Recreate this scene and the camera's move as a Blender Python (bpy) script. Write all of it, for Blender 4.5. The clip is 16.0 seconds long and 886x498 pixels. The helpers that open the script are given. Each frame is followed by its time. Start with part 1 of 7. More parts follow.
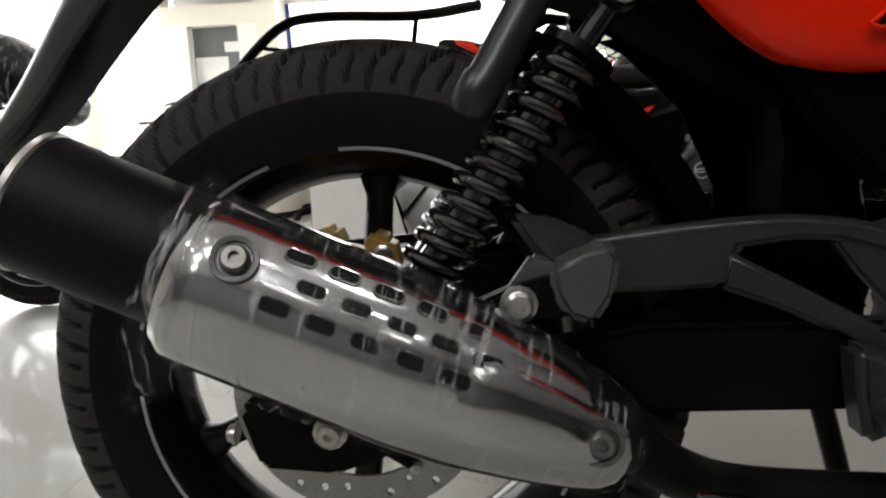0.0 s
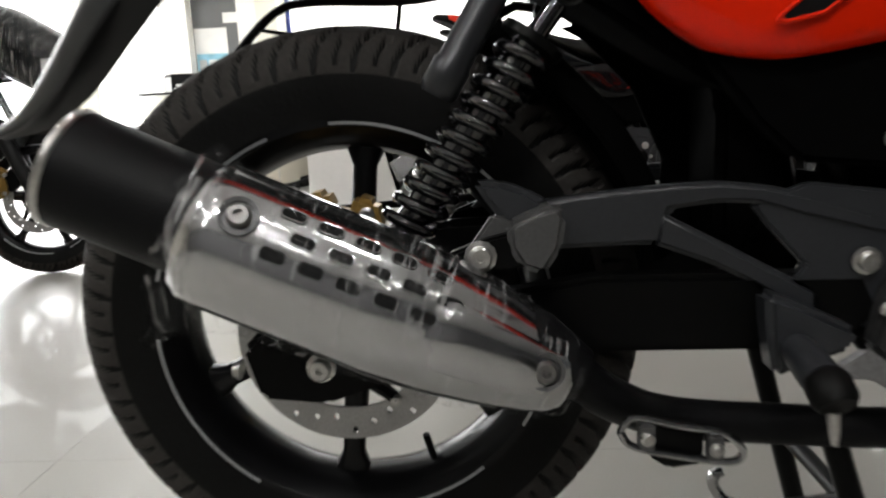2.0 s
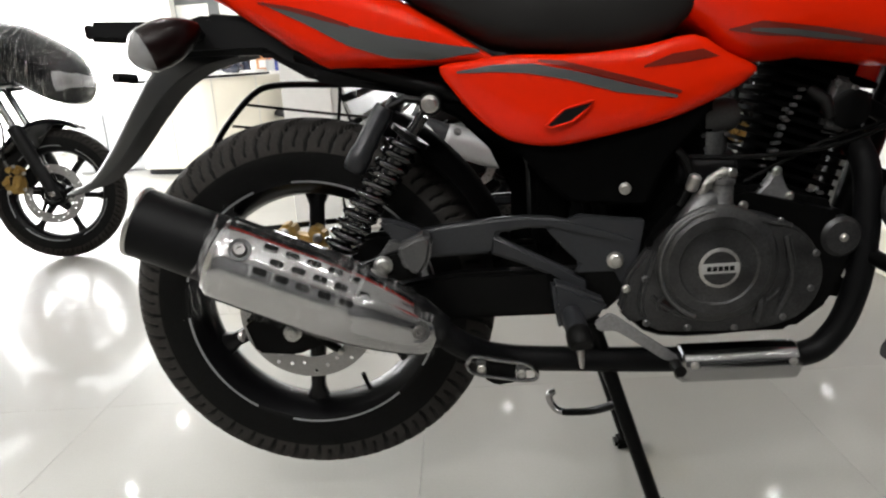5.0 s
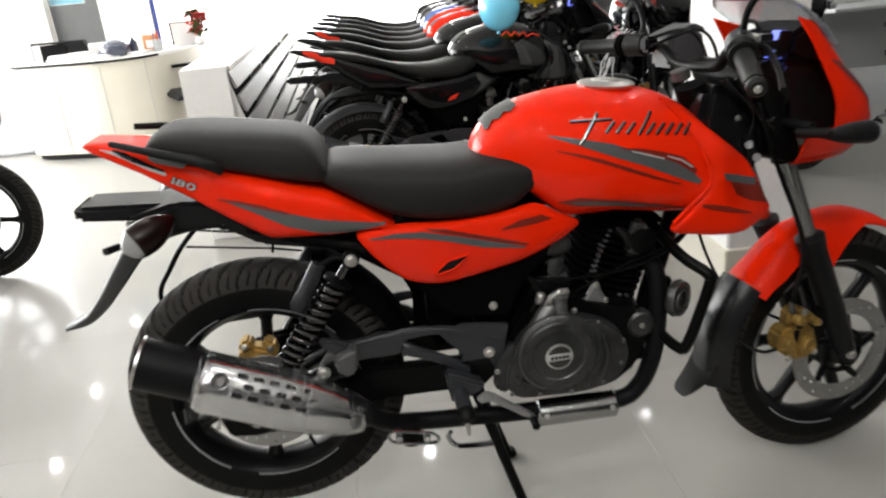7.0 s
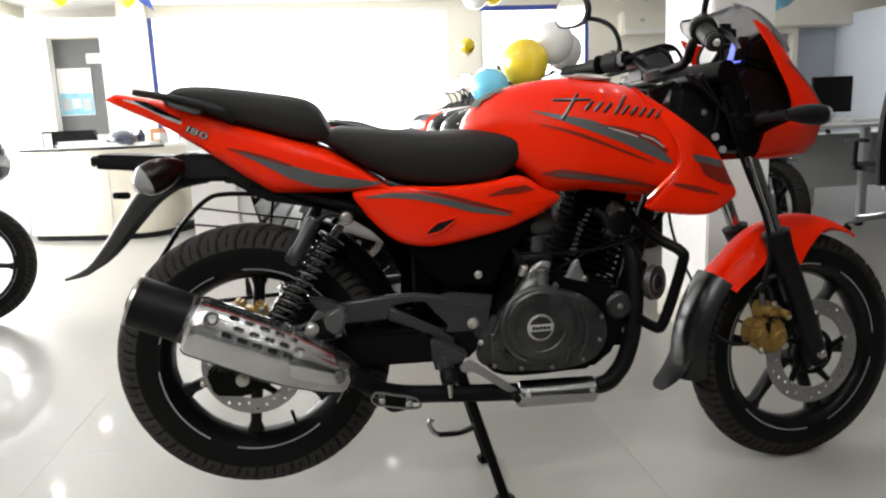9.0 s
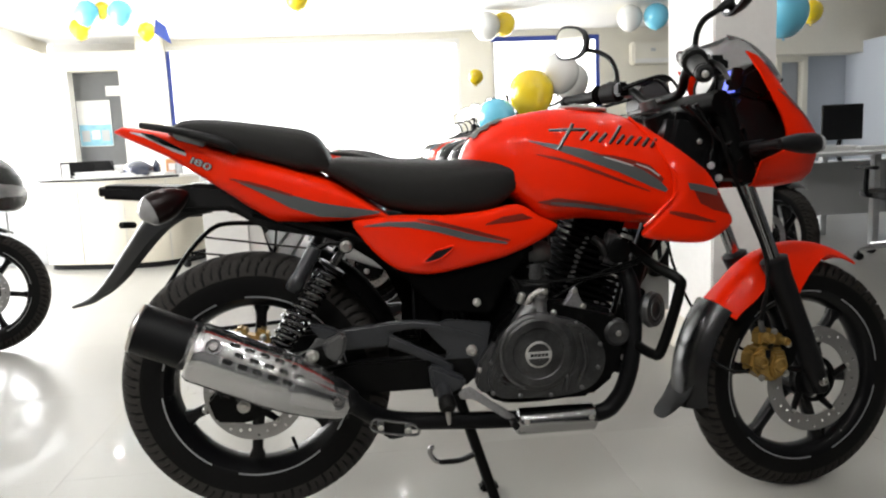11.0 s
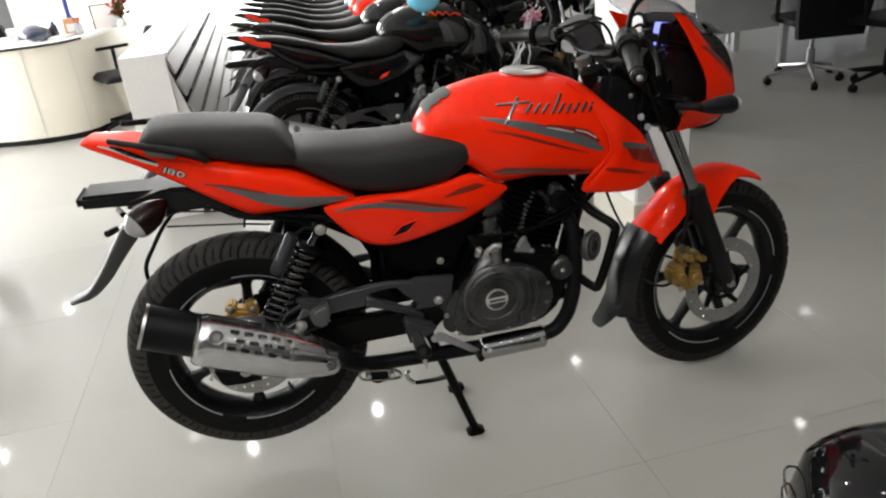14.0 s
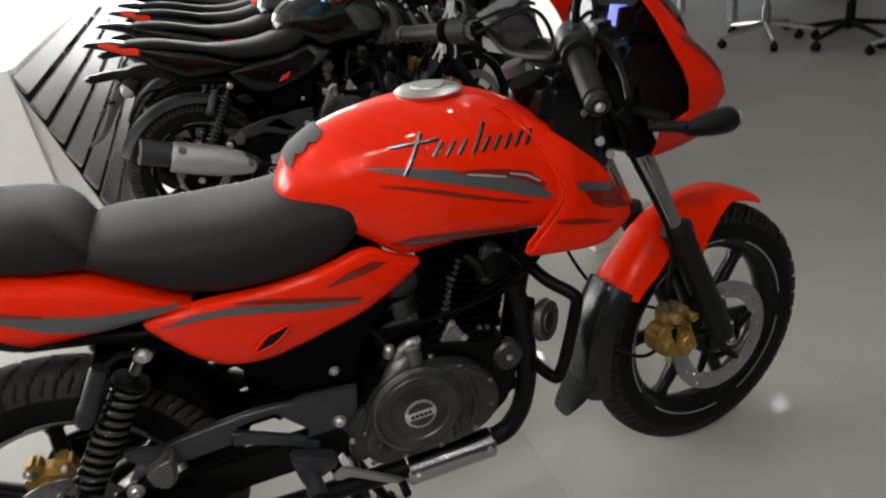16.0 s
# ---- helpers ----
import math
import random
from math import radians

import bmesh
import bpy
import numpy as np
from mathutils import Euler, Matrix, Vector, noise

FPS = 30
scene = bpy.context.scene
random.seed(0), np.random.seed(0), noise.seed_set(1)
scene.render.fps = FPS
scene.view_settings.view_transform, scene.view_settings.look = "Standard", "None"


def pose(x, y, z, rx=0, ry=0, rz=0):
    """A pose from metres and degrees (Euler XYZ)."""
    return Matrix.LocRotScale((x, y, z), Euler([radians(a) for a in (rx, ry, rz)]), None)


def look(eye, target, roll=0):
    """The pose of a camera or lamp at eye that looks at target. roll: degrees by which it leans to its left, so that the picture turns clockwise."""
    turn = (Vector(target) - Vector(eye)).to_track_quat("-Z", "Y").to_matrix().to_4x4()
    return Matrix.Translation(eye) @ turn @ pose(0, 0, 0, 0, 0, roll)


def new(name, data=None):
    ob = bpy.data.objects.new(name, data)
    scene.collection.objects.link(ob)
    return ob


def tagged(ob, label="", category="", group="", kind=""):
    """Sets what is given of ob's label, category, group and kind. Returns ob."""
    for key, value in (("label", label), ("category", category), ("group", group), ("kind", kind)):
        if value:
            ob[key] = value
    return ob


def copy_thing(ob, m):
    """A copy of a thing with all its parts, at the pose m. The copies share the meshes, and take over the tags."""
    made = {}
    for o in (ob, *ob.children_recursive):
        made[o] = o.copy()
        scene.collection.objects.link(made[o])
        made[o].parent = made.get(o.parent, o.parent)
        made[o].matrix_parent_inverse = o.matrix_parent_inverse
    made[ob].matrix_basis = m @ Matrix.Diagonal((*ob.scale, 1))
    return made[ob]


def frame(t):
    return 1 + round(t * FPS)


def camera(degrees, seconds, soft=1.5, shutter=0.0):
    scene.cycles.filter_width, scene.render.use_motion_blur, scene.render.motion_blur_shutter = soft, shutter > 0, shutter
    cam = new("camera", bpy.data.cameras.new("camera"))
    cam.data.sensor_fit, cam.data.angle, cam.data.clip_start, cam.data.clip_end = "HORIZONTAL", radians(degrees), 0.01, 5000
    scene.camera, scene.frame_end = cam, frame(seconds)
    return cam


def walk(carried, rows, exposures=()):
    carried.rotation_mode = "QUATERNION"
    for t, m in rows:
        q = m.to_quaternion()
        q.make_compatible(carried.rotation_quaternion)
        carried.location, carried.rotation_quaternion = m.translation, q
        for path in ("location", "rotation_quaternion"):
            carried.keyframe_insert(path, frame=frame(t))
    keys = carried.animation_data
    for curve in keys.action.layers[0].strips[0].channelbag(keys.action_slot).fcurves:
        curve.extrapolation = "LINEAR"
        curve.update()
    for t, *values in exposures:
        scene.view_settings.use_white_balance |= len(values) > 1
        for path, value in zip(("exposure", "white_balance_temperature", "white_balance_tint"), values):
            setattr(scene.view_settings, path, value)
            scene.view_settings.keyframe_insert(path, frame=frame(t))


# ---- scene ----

cam = camera(62.6, 16.0, soft=2.2, shutter=0.5)
PATH = [
    (0, (0.109, -0.690, 0.613), (0.011, 1.281, 0.286), -2.80),
    (0.5, (0.107, -0.698, 0.621), (0.065, 1.274, 0.290), -2.45),
    (1, (0.122, -0.706, 0.599), (0.016, 1.266, 0.285), -2.34),
    (1.5, (0.140, -0.704, 0.582), (0.025, 1.265, 0.255), -2.88),
    (2, (0.137, -0.787, 0.617), (0.038, 1.170, 0.217), -2.64),
    (2.5, (0.186, -0.997, 0.686), (0.049, 0.943, 0.217), -2.99),
    (3, (0.188, -0.999, 0.688), (0.057, 0.933, 0.187), -3.90),
    (3.2, (0.226, -1.085, 0.716), (0.058, 0.843, 0.210), -3.07),
    (5.5, (0.275, -1.212, 0.777), (0.243, 0.722, 0.271), -3.75),
    (6, (0.279, -1.156, 0.764), (0.337, 0.789, 0.304), -3.80),
    (6.5, (0.327, -1.212, 1.016), (0.454, 0.705, 0.458), -8.27),
    (7, (0.280, -1.502, 1.258), (0.460, 0.351, 0.527), -5.12),
    (7.5, (0.198, -1.659, 1.281), (0.476, 0.202, 0.604), -6.42),
    (8, (0.211, -1.687, 1.233), (0.448, 0.154, 0.490), -4.26),
    (8.5, (0.222, -1.663, 1.018), (0.564, 0.231, 0.473), -3.16),
    (9, (0.228, -1.688, 0.923), (0.483, 0.262, 0.560), -2.27),
    (11.5, (0.264, -1.717, 0.926), (0.482, 0.251, 0.642), -2.59),
    (12, (0.259, -1.718, 0.928), (0.474, 0.251, 0.650), -2.73),
    (12.5, (0.257, -1.717, 0.922), (0.468, 0.255, 0.661), -2.93),
    (13, (0.232, -1.683, 0.954), (0.483, 0.275, 0.634), -3.85),
    (13.5, (0.229, -1.720, 1.181), (0.538, 0.160, 0.574), -4.72),
    (14, (0.192, -1.772, 1.369), (0.547, 0.013, 0.539), -6.19),
    (14.5, (0.146, -1.707, 1.368), (0.630, 0.078, 0.607), -5.48),
    (15, (0.201, -1.577, 1.354), (0.673, 0.184, 0.532), -6.56),
    (15.5, (0.354, -1.399, 1.361), (0.823, 0.349, 0.510), -6.21),
    (16, (0.461, -1.217, 1.323), (0.910, 0.506, 0.414), -9.74),
]
walk(cam, [(t, look(eye, target, roll)) for t, eye, target, roll in PATH],
     [(0, -0.57), (1.5, -0.52), (2.5, -0.2), (3.2, -0.08), (5.5, 0.06), (13, 0.06), (14, 0.0), (14.5, 0.0), (15.2, -0.06), (16, -0.2)])

# ---- light ----
CEIL = 2.78
LAMP_W = 9.0
world = bpy.data.worlds.new("daylight")
scene.world = world
world.use_nodes = True
wn = world.node_tree.nodes
sky = wn.new("ShaderNodeTexSky")
sky.sky_type, sky.sun_disc = "NISHITA", False
sky.sun_elevation, sky.sun_rotation = radians(50), radians(20)
world.node_tree.links.new(sky.outputs[0], wn["Background"].inputs[0])
wn["Background"].inputs[1].default_value = 0.12


def area(name, m, sx, sy, power, colour=(1, 1, 1)):
    la = bpy.data.lights.new(name, "AREA")
    la.shape, la.size, la.size_y, la.energy, la.color = "RECTANGLE", sx, sy, power, colour
    ob = new(name, la)
    ob.matrix_world = m
    return ob


# daylight through the glazed back front and the glazed side front
area("window_light", look((-0.3, 10.55, 1.5), (-0.3, 0, 1.0)), 4.5, 2.2, 300, (0.97, 0.985, 1.0))
area("side_window_light", look((-4.25, 4.6, 1.35), (0, 3.6, 0.6)), 5.4, 2.3, 360, (0.97, 0.985, 1.0))
LAMPS = [(-2.9, 4.5), (-0.62, 3.75), (0.53, 3.88), (2.55, 3.95), (-2.92, 5.8), (-2.95, 7.5), (-1.6, -0.9), (0.2, -2.0), (-0.6, -2.4), (-0.9, -3.6), (1.5, -2.6), (0.9, -0.75), (1.75, 0.5), (-0.6, 0.9), (2.1, 1.1)]
LAMP_SHARE = {(1.75, 0.5): 0.12, (2.55, 3.95): 0.3, (2.1, 1.1): 0.12, (-0.6, 0.9): 1.5, (0.53, 3.88): 1.8, (1.5, -2.6): 0.25, (0.9, -0.75): 0.3}
DIM_LAMPS = [(5.12, 3.90), (3.90, 2.40), (5.09, 2.41), (-1.16, 4.11), (3.8, 3.9), (0.55, 5.7), (3.8, 5.7), (0.6, 7.2), (3.8, 7.2), (1.1, -1.9), (2.0, -1.9), (-0.2, -1.1), (-1.0, -1.7), (0.45, -1.25), (0.5, -2.9), (-1.9, -2.1), (1.3, -3.4)]
for lx, ly in LAMPS:
    la = area("downlight_lamp", look((lx, ly, CEIL - 0.016), (lx, ly, 0)), 0.055, 0.055, LAMP_W * LAMP_SHARE.get((lx, ly), 1.1 if ly > 0 else 2.9 if lx < 0.5 else 0.5), (1.0, 0.985, 0.96))
    la.data.shape = "DISK"

# ---- materials ----
def mat(name, colour, rough=0.5, metal=0.0, grain=0.0, scale=60.0, bump=0.0, coat=0.0, stains=0.0, stain_scale=4.0, spec=0.5, trans=0.0, per_piece=0.0, coat_rough=0.03):
    m = bpy.data.materials.new(name)
    m.use_nodes = True
    nt = m.node_tree
    b = nt.nodes["Principled BSDF"]
    b.inputs["Roughness"].default_value, b.inputs["Metallic"].default_value = rough, metal
    b.inputs["Coat Weight"].default_value, b.inputs["Coat Roughness"].default_value = coat, coat_rough
    b.inputs["Specular IOR Level"].default_value, b.inputs["Transmission Weight"].default_value = spec, trans
    co = nt.nodes.new("ShaderNodeTexCoord")
    out = None
    base = nt.nodes.new("ShaderNodeRGB")
    base.outputs[0].default_value = (*colour, 1)
    out = base.outputs[0]
    fine = nt.nodes.new("ShaderNodeTexNoise")
    fine.inputs["Scale"].default_value, fine.inputs["Detail"].default_value = scale, 5
    nt.links.new(co.outputs["Object"], fine.inputs["Vector"])
    wide = nt.nodes.new("ShaderNodeTexNoise")
    wide.inputs["Scale"].default_value, wide.inputs["Detail"].default_value = stain_scale, 6
    nt.links.new(co.outputs["Object"], wide.inputs["Vector"])

    def vary(src, fac, amount):
        mix = nt.nodes.new("ShaderNodeMix")
        mix.data_type, mix.blend_type = "RGBA", "MULTIPLY"
        ramp = nt.nodes.new("ShaderNodeMapRange")
        ramp.inputs[1].default_value, ramp.inputs[2].default_value = 0.3, 0.7
        ramp.inputs[3].default_value, ramp.inputs[4].default_value = 1 - amount, 1 + amount * 0.3
        nt.links.new(fac, ramp.inputs[0])
        mix.inputs[0].default_value = 1
        nt.links.new(src, mix.inputs[6])
        nt.links.new(ramp.outputs[0], mix.inputs[7])
        return mix.outputs[2]

    if grain:
        out = vary(out, fine.outputs["Fac"], grain)
    if stains:
        out = vary(out, wide.outputs["Fac"], stains)
        rr = nt.nodes.new("ShaderNodeMapRange")
        rr.inputs[3].default_value, rr.inputs[4].default_value = rough * 0.8, min(1, rough * 1.3)
        nt.links.new(wide.outputs["Fac"], rr.inputs[0])
        nt.links.new(rr.outputs[0], b.inputs["Roughness"])
    if per_piece:
        info = nt.nodes.new("ShaderNodeObjectInfo")
        out = vary(out, info.outputs["Random"], per_piece)
    nt.links.new(out, b.inputs["Base Color"])
    if bump:
        bp = nt.nodes.new("ShaderNodeBump")
        bp.inputs["Strength"].default_value, bp.inputs["Distance"].default_value = bump, 0.002
        nt.links.new(fine.outputs["Fac"], bp.inputs["Height"])
        nt.links.new(bp.outputs[0], b.inputs["Normal"])
    return m


def glow(name, colour, strength):
    m = bpy.data.materials.new(name)
    m.use_nodes = True
    b = m.node_tree.nodes["Principled BSDF"]
    b.inputs["Base Color"].default_value = (*colour, 1)
    b.inputs["Emission Color"].default_value, b.inputs["Emission Strength"].default_value = (*colour, 1), strength
    return m


RED = mat("red_paint", (0.69, 0.016, 0.0008), 0.45, 0.0, 0.04, 900, 0, coat=0.42, stains=0.05, spec=0.02, coat_rough=0.008)
PADM = mat("grey_rubber_pad", (0.062, 0.061, 0.057), 0.65, grain=0.3, scale=300, bump=0.3, spec=0.2)
DARKRED = mat("dark_red_decal", (0.15, 0.010, 0.004), 0.4, coat=0.5, stains=0.1, spec=0.2)
SILVERDEC = mat("silver_decal", (0.50, 0.50, 0.49), 0.35, 0.5, coat=0.5)
BADGE = mat("badge_silver", (0.17, 0.17, 0.167), 0.3, 0.9)
CANIST = mat("satin_grey_canister", (0.022, 0.023, 0.026), 0.30, 0.4, 0.1, 300, stains=0.2)
PEGM = mat("dull_grey_peg", (0.085, 0.085, 0.085), 0.45, 0.4, 0.2, 260, 0.15, stains=0.25)
ALUD = mat("dull_cast_alloy", (0.15, 0.15, 0.152), 0.40, 0.8, 0.3, 200, 0.2, stains=0.3, stain_scale=12)
PEDAL = mat("bare_pedal_metal", (0.20, 0.195, 0.19), 0.38, 0.8, 0.2, 240, 0.1, stains=0.25)
GREYDEC = mat("grey_decal", (0.065, 0.068, 0.068), 0.4, coat=0.5, stains=0.1, spec=0.2)
BLACKP = mat("black_paint", (0.003, 0.003, 0.0035), 0.2, coat=0.55, spec=0.08, stains=0.1, coat_rough=0.01)
BLUEP = mat("blue_paint", (0.012, 0.06, 0.32), 0.3, coat=1.0, stains=0.1)
PLASTIC = mat("black_plastic", (0.006, 0.006, 0.0065), 0.42, spec=0.17, grain=0.2, scale=400, bump=0.15, stains=0.15)
GREYPL = mat("grey_cast_bracket", (0.022, 0.0235, 0.027), 0.38, 0.15, 0.2, 300, 0.15, stains=0.2)
FRAME = mat("black_frame_paint", (0.0025, 0.0025, 0.0025), 0.34, grain=0.2, stains=0.2, spec=0.09)
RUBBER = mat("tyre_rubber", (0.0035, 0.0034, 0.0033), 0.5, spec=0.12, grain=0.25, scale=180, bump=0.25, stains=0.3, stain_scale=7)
SEAT = mat("black_seat_vinyl", (0.0125, 0.012, 0.0115), 0.56, spec=0.18, grain=0.15, scale=700, bump=0.5, stains=0.12)
# near-black without sheen: the shade of deep recesses put into the colour
SHADEP = mat("shaded_black_plastic", (0.0022, 0.0022, 0.0022), 0.7, grain=0.3, stains=0.3, spec=0.015)
RIM = mat("black_alloy_rim", (0.004, 0.004, 0.0045), 0.3, 0.0, 0.1, 200, coat=0.25, spec=0.1)
RIMLINE = mat("rim_pinstripe", (0.35, 0.36, 0.37), 0.35, 0.6)
CHROME = mat("chrome", (0.40, 0.40, 0.405), 0.16, 1.0, stains=0.12)
SHIELDM = mat("chrome_shield", (0.54, 0.54, 0.55), 0.13, 1.0, 0.05, 300, 0.0, stains=0.15)
MIRRORG = mat("mirror_glass", (0.60, 0.61, 0.62), 0.02, 1.0)
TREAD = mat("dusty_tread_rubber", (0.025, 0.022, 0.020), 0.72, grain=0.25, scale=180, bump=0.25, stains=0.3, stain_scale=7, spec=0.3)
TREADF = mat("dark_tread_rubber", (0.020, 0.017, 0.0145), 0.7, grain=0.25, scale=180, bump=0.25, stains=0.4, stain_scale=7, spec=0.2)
STEEL = mat("machined_steel", (0.55, 0.54, 0.52), 0.28, 1.0, 0.15, 300, 0.05, stains=0.15)
DISC = mat("brake_disc_steel", (0.36, 0.355, 0.35), 0.35, 0.9, 0.15, 500, 0.1, stains=0.15)
ENGINE = mat("engine_dark_grey", (0.060, 0.060, 0.061), 0.33, 0.55, 0.4, 260, 0.3, stains=0.6, stain_scale=16)
ALU = mat("cast_aluminium", (0.56, 0.55, 0.53), 0.4, 0.9, 0.25, 220, 0.2, stains=0.25)
GOLD = mat("gold_caliper", (0.42, 0.27, 0.08), 0.42, 0.7, 0.2, 160, 0.2, stains=0.35, stain_scale=14)
MATTE = mat("matt_black_silencer", (0.0045, 0.0045, 0.005), 0.44, 0.0, 0.2, 600, 0.2, stains=0.15, spec=0.11)
DARKHOLE = mat("dark_slot", (0.004, 0.004, 0.004), 0.7, spec=0.1)
LENSR = mat("dark_red_lens", (0.006, 0.0015, 0.0015), 0.3, coat=0.12, spec=0.15)
LENSD = mat("dusty_clear_lens", (0.30, 0.30, 0.305), 0.12, 0.1, coat=0.8, stains=0.4, stain_scale=14)
LENSW = mat("clear_lens", (0.55, 0.56, 0.57), 0.08, 0.1, coat=1)
SMOKE = mat("smoked_visor", (0.60, 0.61, 0.63), 0.04, spec=0.6, trans=0.92)
SPRINGM = mat("black_spring_enamel", (0.003, 0.003, 0.0035), 0.12, coat=1.0, spec=0.4)
FLAPM = mat("satin_black_mudguard", (0.011, 0.012, 0.0135), 0.30, spec=0.65, grain=0.1, scale=300, stains=0.2)
GLOSSPL = mat("gloss_black_plastic", (0.006, 0.006, 0.0065), 0.24, spec=0.35, grain=0.1, scale=300, stains=0.25)
PATCHRED = mat("red_sticker", (0.72, 0.035, 0.012), 0.5, spec=0.15, stains=0.05)
SATINSIL = mat("satin_silver_shield", (0.42, 0.42, 0.43), 0.42, 0.6, 0.1, 300, stains=0.1)
GREYSIL = mat("grey_silencer_coat", (0.030, 0.031, 0.034), 0.45, grain=0.1, scale=300, spec=0.3, stains=0.15)
BRACKSIL = mat("bright_cast_bracket", (0.36, 0.36, 0.37), 0.36, 0.85, 0.2, 220, 0.15, stains=0.25)
LCD = glow("blue_display", (0.12, 0.16, 0.9), 0.9)
WHITE = mat("white_wall_paint", (0.80, 0.79, 0.76), 0.7, grain=0.03, scale=40, bump=0.05, stains=0.05, stain_scale=1.2)
CREAM = mat("cream_wall_paint", (0.74, 0.71, 0.62), 0.7, grain=0.03, scale=40, bump=0.05, stains=0.06, stain_scale=1.2)
PILLARW = mat("bright_white_paint", (0.88, 0.87, 0.85), 0.6, grain=0.03, scale=40, bump=0.05, stains=0.04, stain_scale=1.2)
GREYWALL = mat("dull_grey_paint", (0.26, 0.27, 0.29), 0.7, grain=0.03, scale=40, bump=0.05, stains=0.06, stain_scale=1.2)
CEILM = mat("white_ceiling_paint", (0.78, 0.78, 0.77), 0.8, grain=0.03, scale=30, stains=0.04, stain_scale=0.8)
TILE = mat("polished_cream_tile", (0.302, 0.295, 0.272), 0.32, 0.0, 0.05, 220, 0.0, coat=0.15, coat_rough=0.05, stains=0.08, stain_scale=1.6, per_piece=0.03, spec=0.25)
GROUT = mat("tile_grout", (0.36, 0.345, 0.305), 0.8, grain=0.2)
LAMWHITE = mat("white_laminate", (0.76, 0.75, 0.72), 0.35, stains=0.05)
LAMGREY = mat("grey_laminate", (0.42, 0.43, 0.44), 0.4, stains=0.06)
DESKM = mat("white_desk_laminate", (0.62, 0.63, 0.64), 0.35, stains=0.05)
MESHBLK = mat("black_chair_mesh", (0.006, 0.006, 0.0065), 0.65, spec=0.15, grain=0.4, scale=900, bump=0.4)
PAPER = mat("paper", (0.75, 0.75, 0.74), 0.7, stains=0.1)
POLISHED = mat("polished_aluminium", (0.45, 0.45, 0.46), 0.32, 1.0)
BLUETRIM = mat("blue_trim", (0.03, 0.06, 0.30), 0.4)
YEL = mat("yellow_balloon", (0.85, 0.62, 0.02), 0.18, coat=0.6, spec=0.6)
BLU = mat("blue_balloon", (0.17, 0.60, 0.82), 0.18, coat=0.6, spec=0.6)
WHB = mat("white_balloon", (0.75, 0.75, 0.72), 0.2, coat=0.6)
GREENPL = mat("green_leaves", (0.05, 0.12, 0.03), 0.5, grain=0.3)
REDFL = mat("red_petals", (0.6, 0.03, 0.02), 0.5, grain=0.3)
OUTSIDE = glow("overexposed_daylight", (1.0, 0.985, 0.96), 3.2)
LAMP = glow("downlight_lens", (1.0, 0.98, 0.95), 75.0)
CREAMLAM = mat("cream_laminate", (0.56, 0.525, 0.44), 0.4, stains=0.06, stain_scale=2)
# for the unseen south wall, dark so that black parts reflect little
DARKWALL = mat("dark_grey_unseen_wall", (0.10, 0.10, 0.10), 0.5, grain=0.1, stains=0.15, stain_scale=1.5)


def film_material():
    m = bpy.data.materials.new("clear_film")
    m.use_nodes = True
    nt = m.node_tree
    nt.nodes.remove(nt.nodes["Principled BSDF"])
    clear, shine, milk, mixa, mixb = (nt.nodes.new("ShaderNode" + k) for k in ("BsdfTransparent", "BsdfGlossy", "BsdfDiffuse", "MixShader", "MixShader"))
    shine.inputs["Roughness"].default_value = 0.16
    milk.inputs["Color"].default_value = (0.8, 0.8, 0.8, 1)
    co, no = nt.nodes.new("ShaderNodeTexCoord"), nt.nodes.new("ShaderNodeTexNoise")
    mp = nt.nodes.new("ShaderNodeMapping")
    mp.vector_type = "TEXTURE"
    mp.inputs["Scale"].default_value = (0.010, 0.09, 0.09)
    mp.inputs["Rotation"].default_value = (0, 0.30, 0)
    no.inputs["Scale"].default_value, no.inputs["Detail"].default_value, no.inputs["Distortion"].default_value = 1.6, 5, 1.2
    rg = nt.nodes.new("ShaderNodeMapRange")
    rg.inputs[1].default_value, rg.inputs[2].default_value, rg.inputs[3].default_value, rg.inputs[4].default_value = 0.57, 0.70, 0.012, 0.42
    ln = nt.links.new
    ln(co.outputs["Object"], mp.inputs[0])
    ln(mp.outputs[0], no.inputs["Vector"])
    ln(no.outputs["Fac"], rg.inputs[0])
    ln(rg.outputs[0], mixa.inputs[0])
    ln(clear.outputs[0], mixa.inputs[1])
    mixb.inputs[0].default_value = 0.60
    ln(shine.outputs[0], mixb.inputs[1])
    ln(milk.outputs[0], mixb.inputs[2])
    ln(mixb.outputs[0], mixa.inputs[2])
    ln(mixa.outputs[0], nt.nodes["Material Output"].inputs[0])
    return m


FILM = film_material()

# ---- mesh helpers ----
def part(name, bm, material, parent=None, label="", sharp=40):
    me = bpy.data.meshes.new(name)
    bmesh.ops.recalc_face_normals(bm, faces=bm.faces)
    bm.to_mesh(me)
    bm.free()
    me.polygons.foreach_set("use_smooth", [True] * len(me.polygons))
    me.set_sharp_from_angle(angle=radians(sharp))
    me.materials.append(material)
    ob = new(name, me)
    if parent is not None:
        ob.parent = parent
    if label:
        ob["label"] = label
    return ob


def thing(name, label, category, group="", kind=""):
    return tagged(new(name), label, category, group, kind)


def V(*a):
    return Vector(a)


def smooth_line(pts, n=6):
    """Catmull-Rom through points."""
    pts = [Vector(p) for p in pts]
    q = [2 * pts[0] - pts[1], *pts, 2 * pts[-1] - pts[-2]]
    out = []
    for i in range(1, len(q) - 2):
        for k in range(n):
            t = k / n
            a, b, c, d = q[i - 1], q[i], q[i + 1], q[i + 2]
            out.append(0.5 * ((2 * b) + (c - a) * t + (2 * a - 5 * b + 4 * c - d) * t * t + (3 * b - a - 3 * c + d) * t ** 3))
    return out + [pts[-1]]


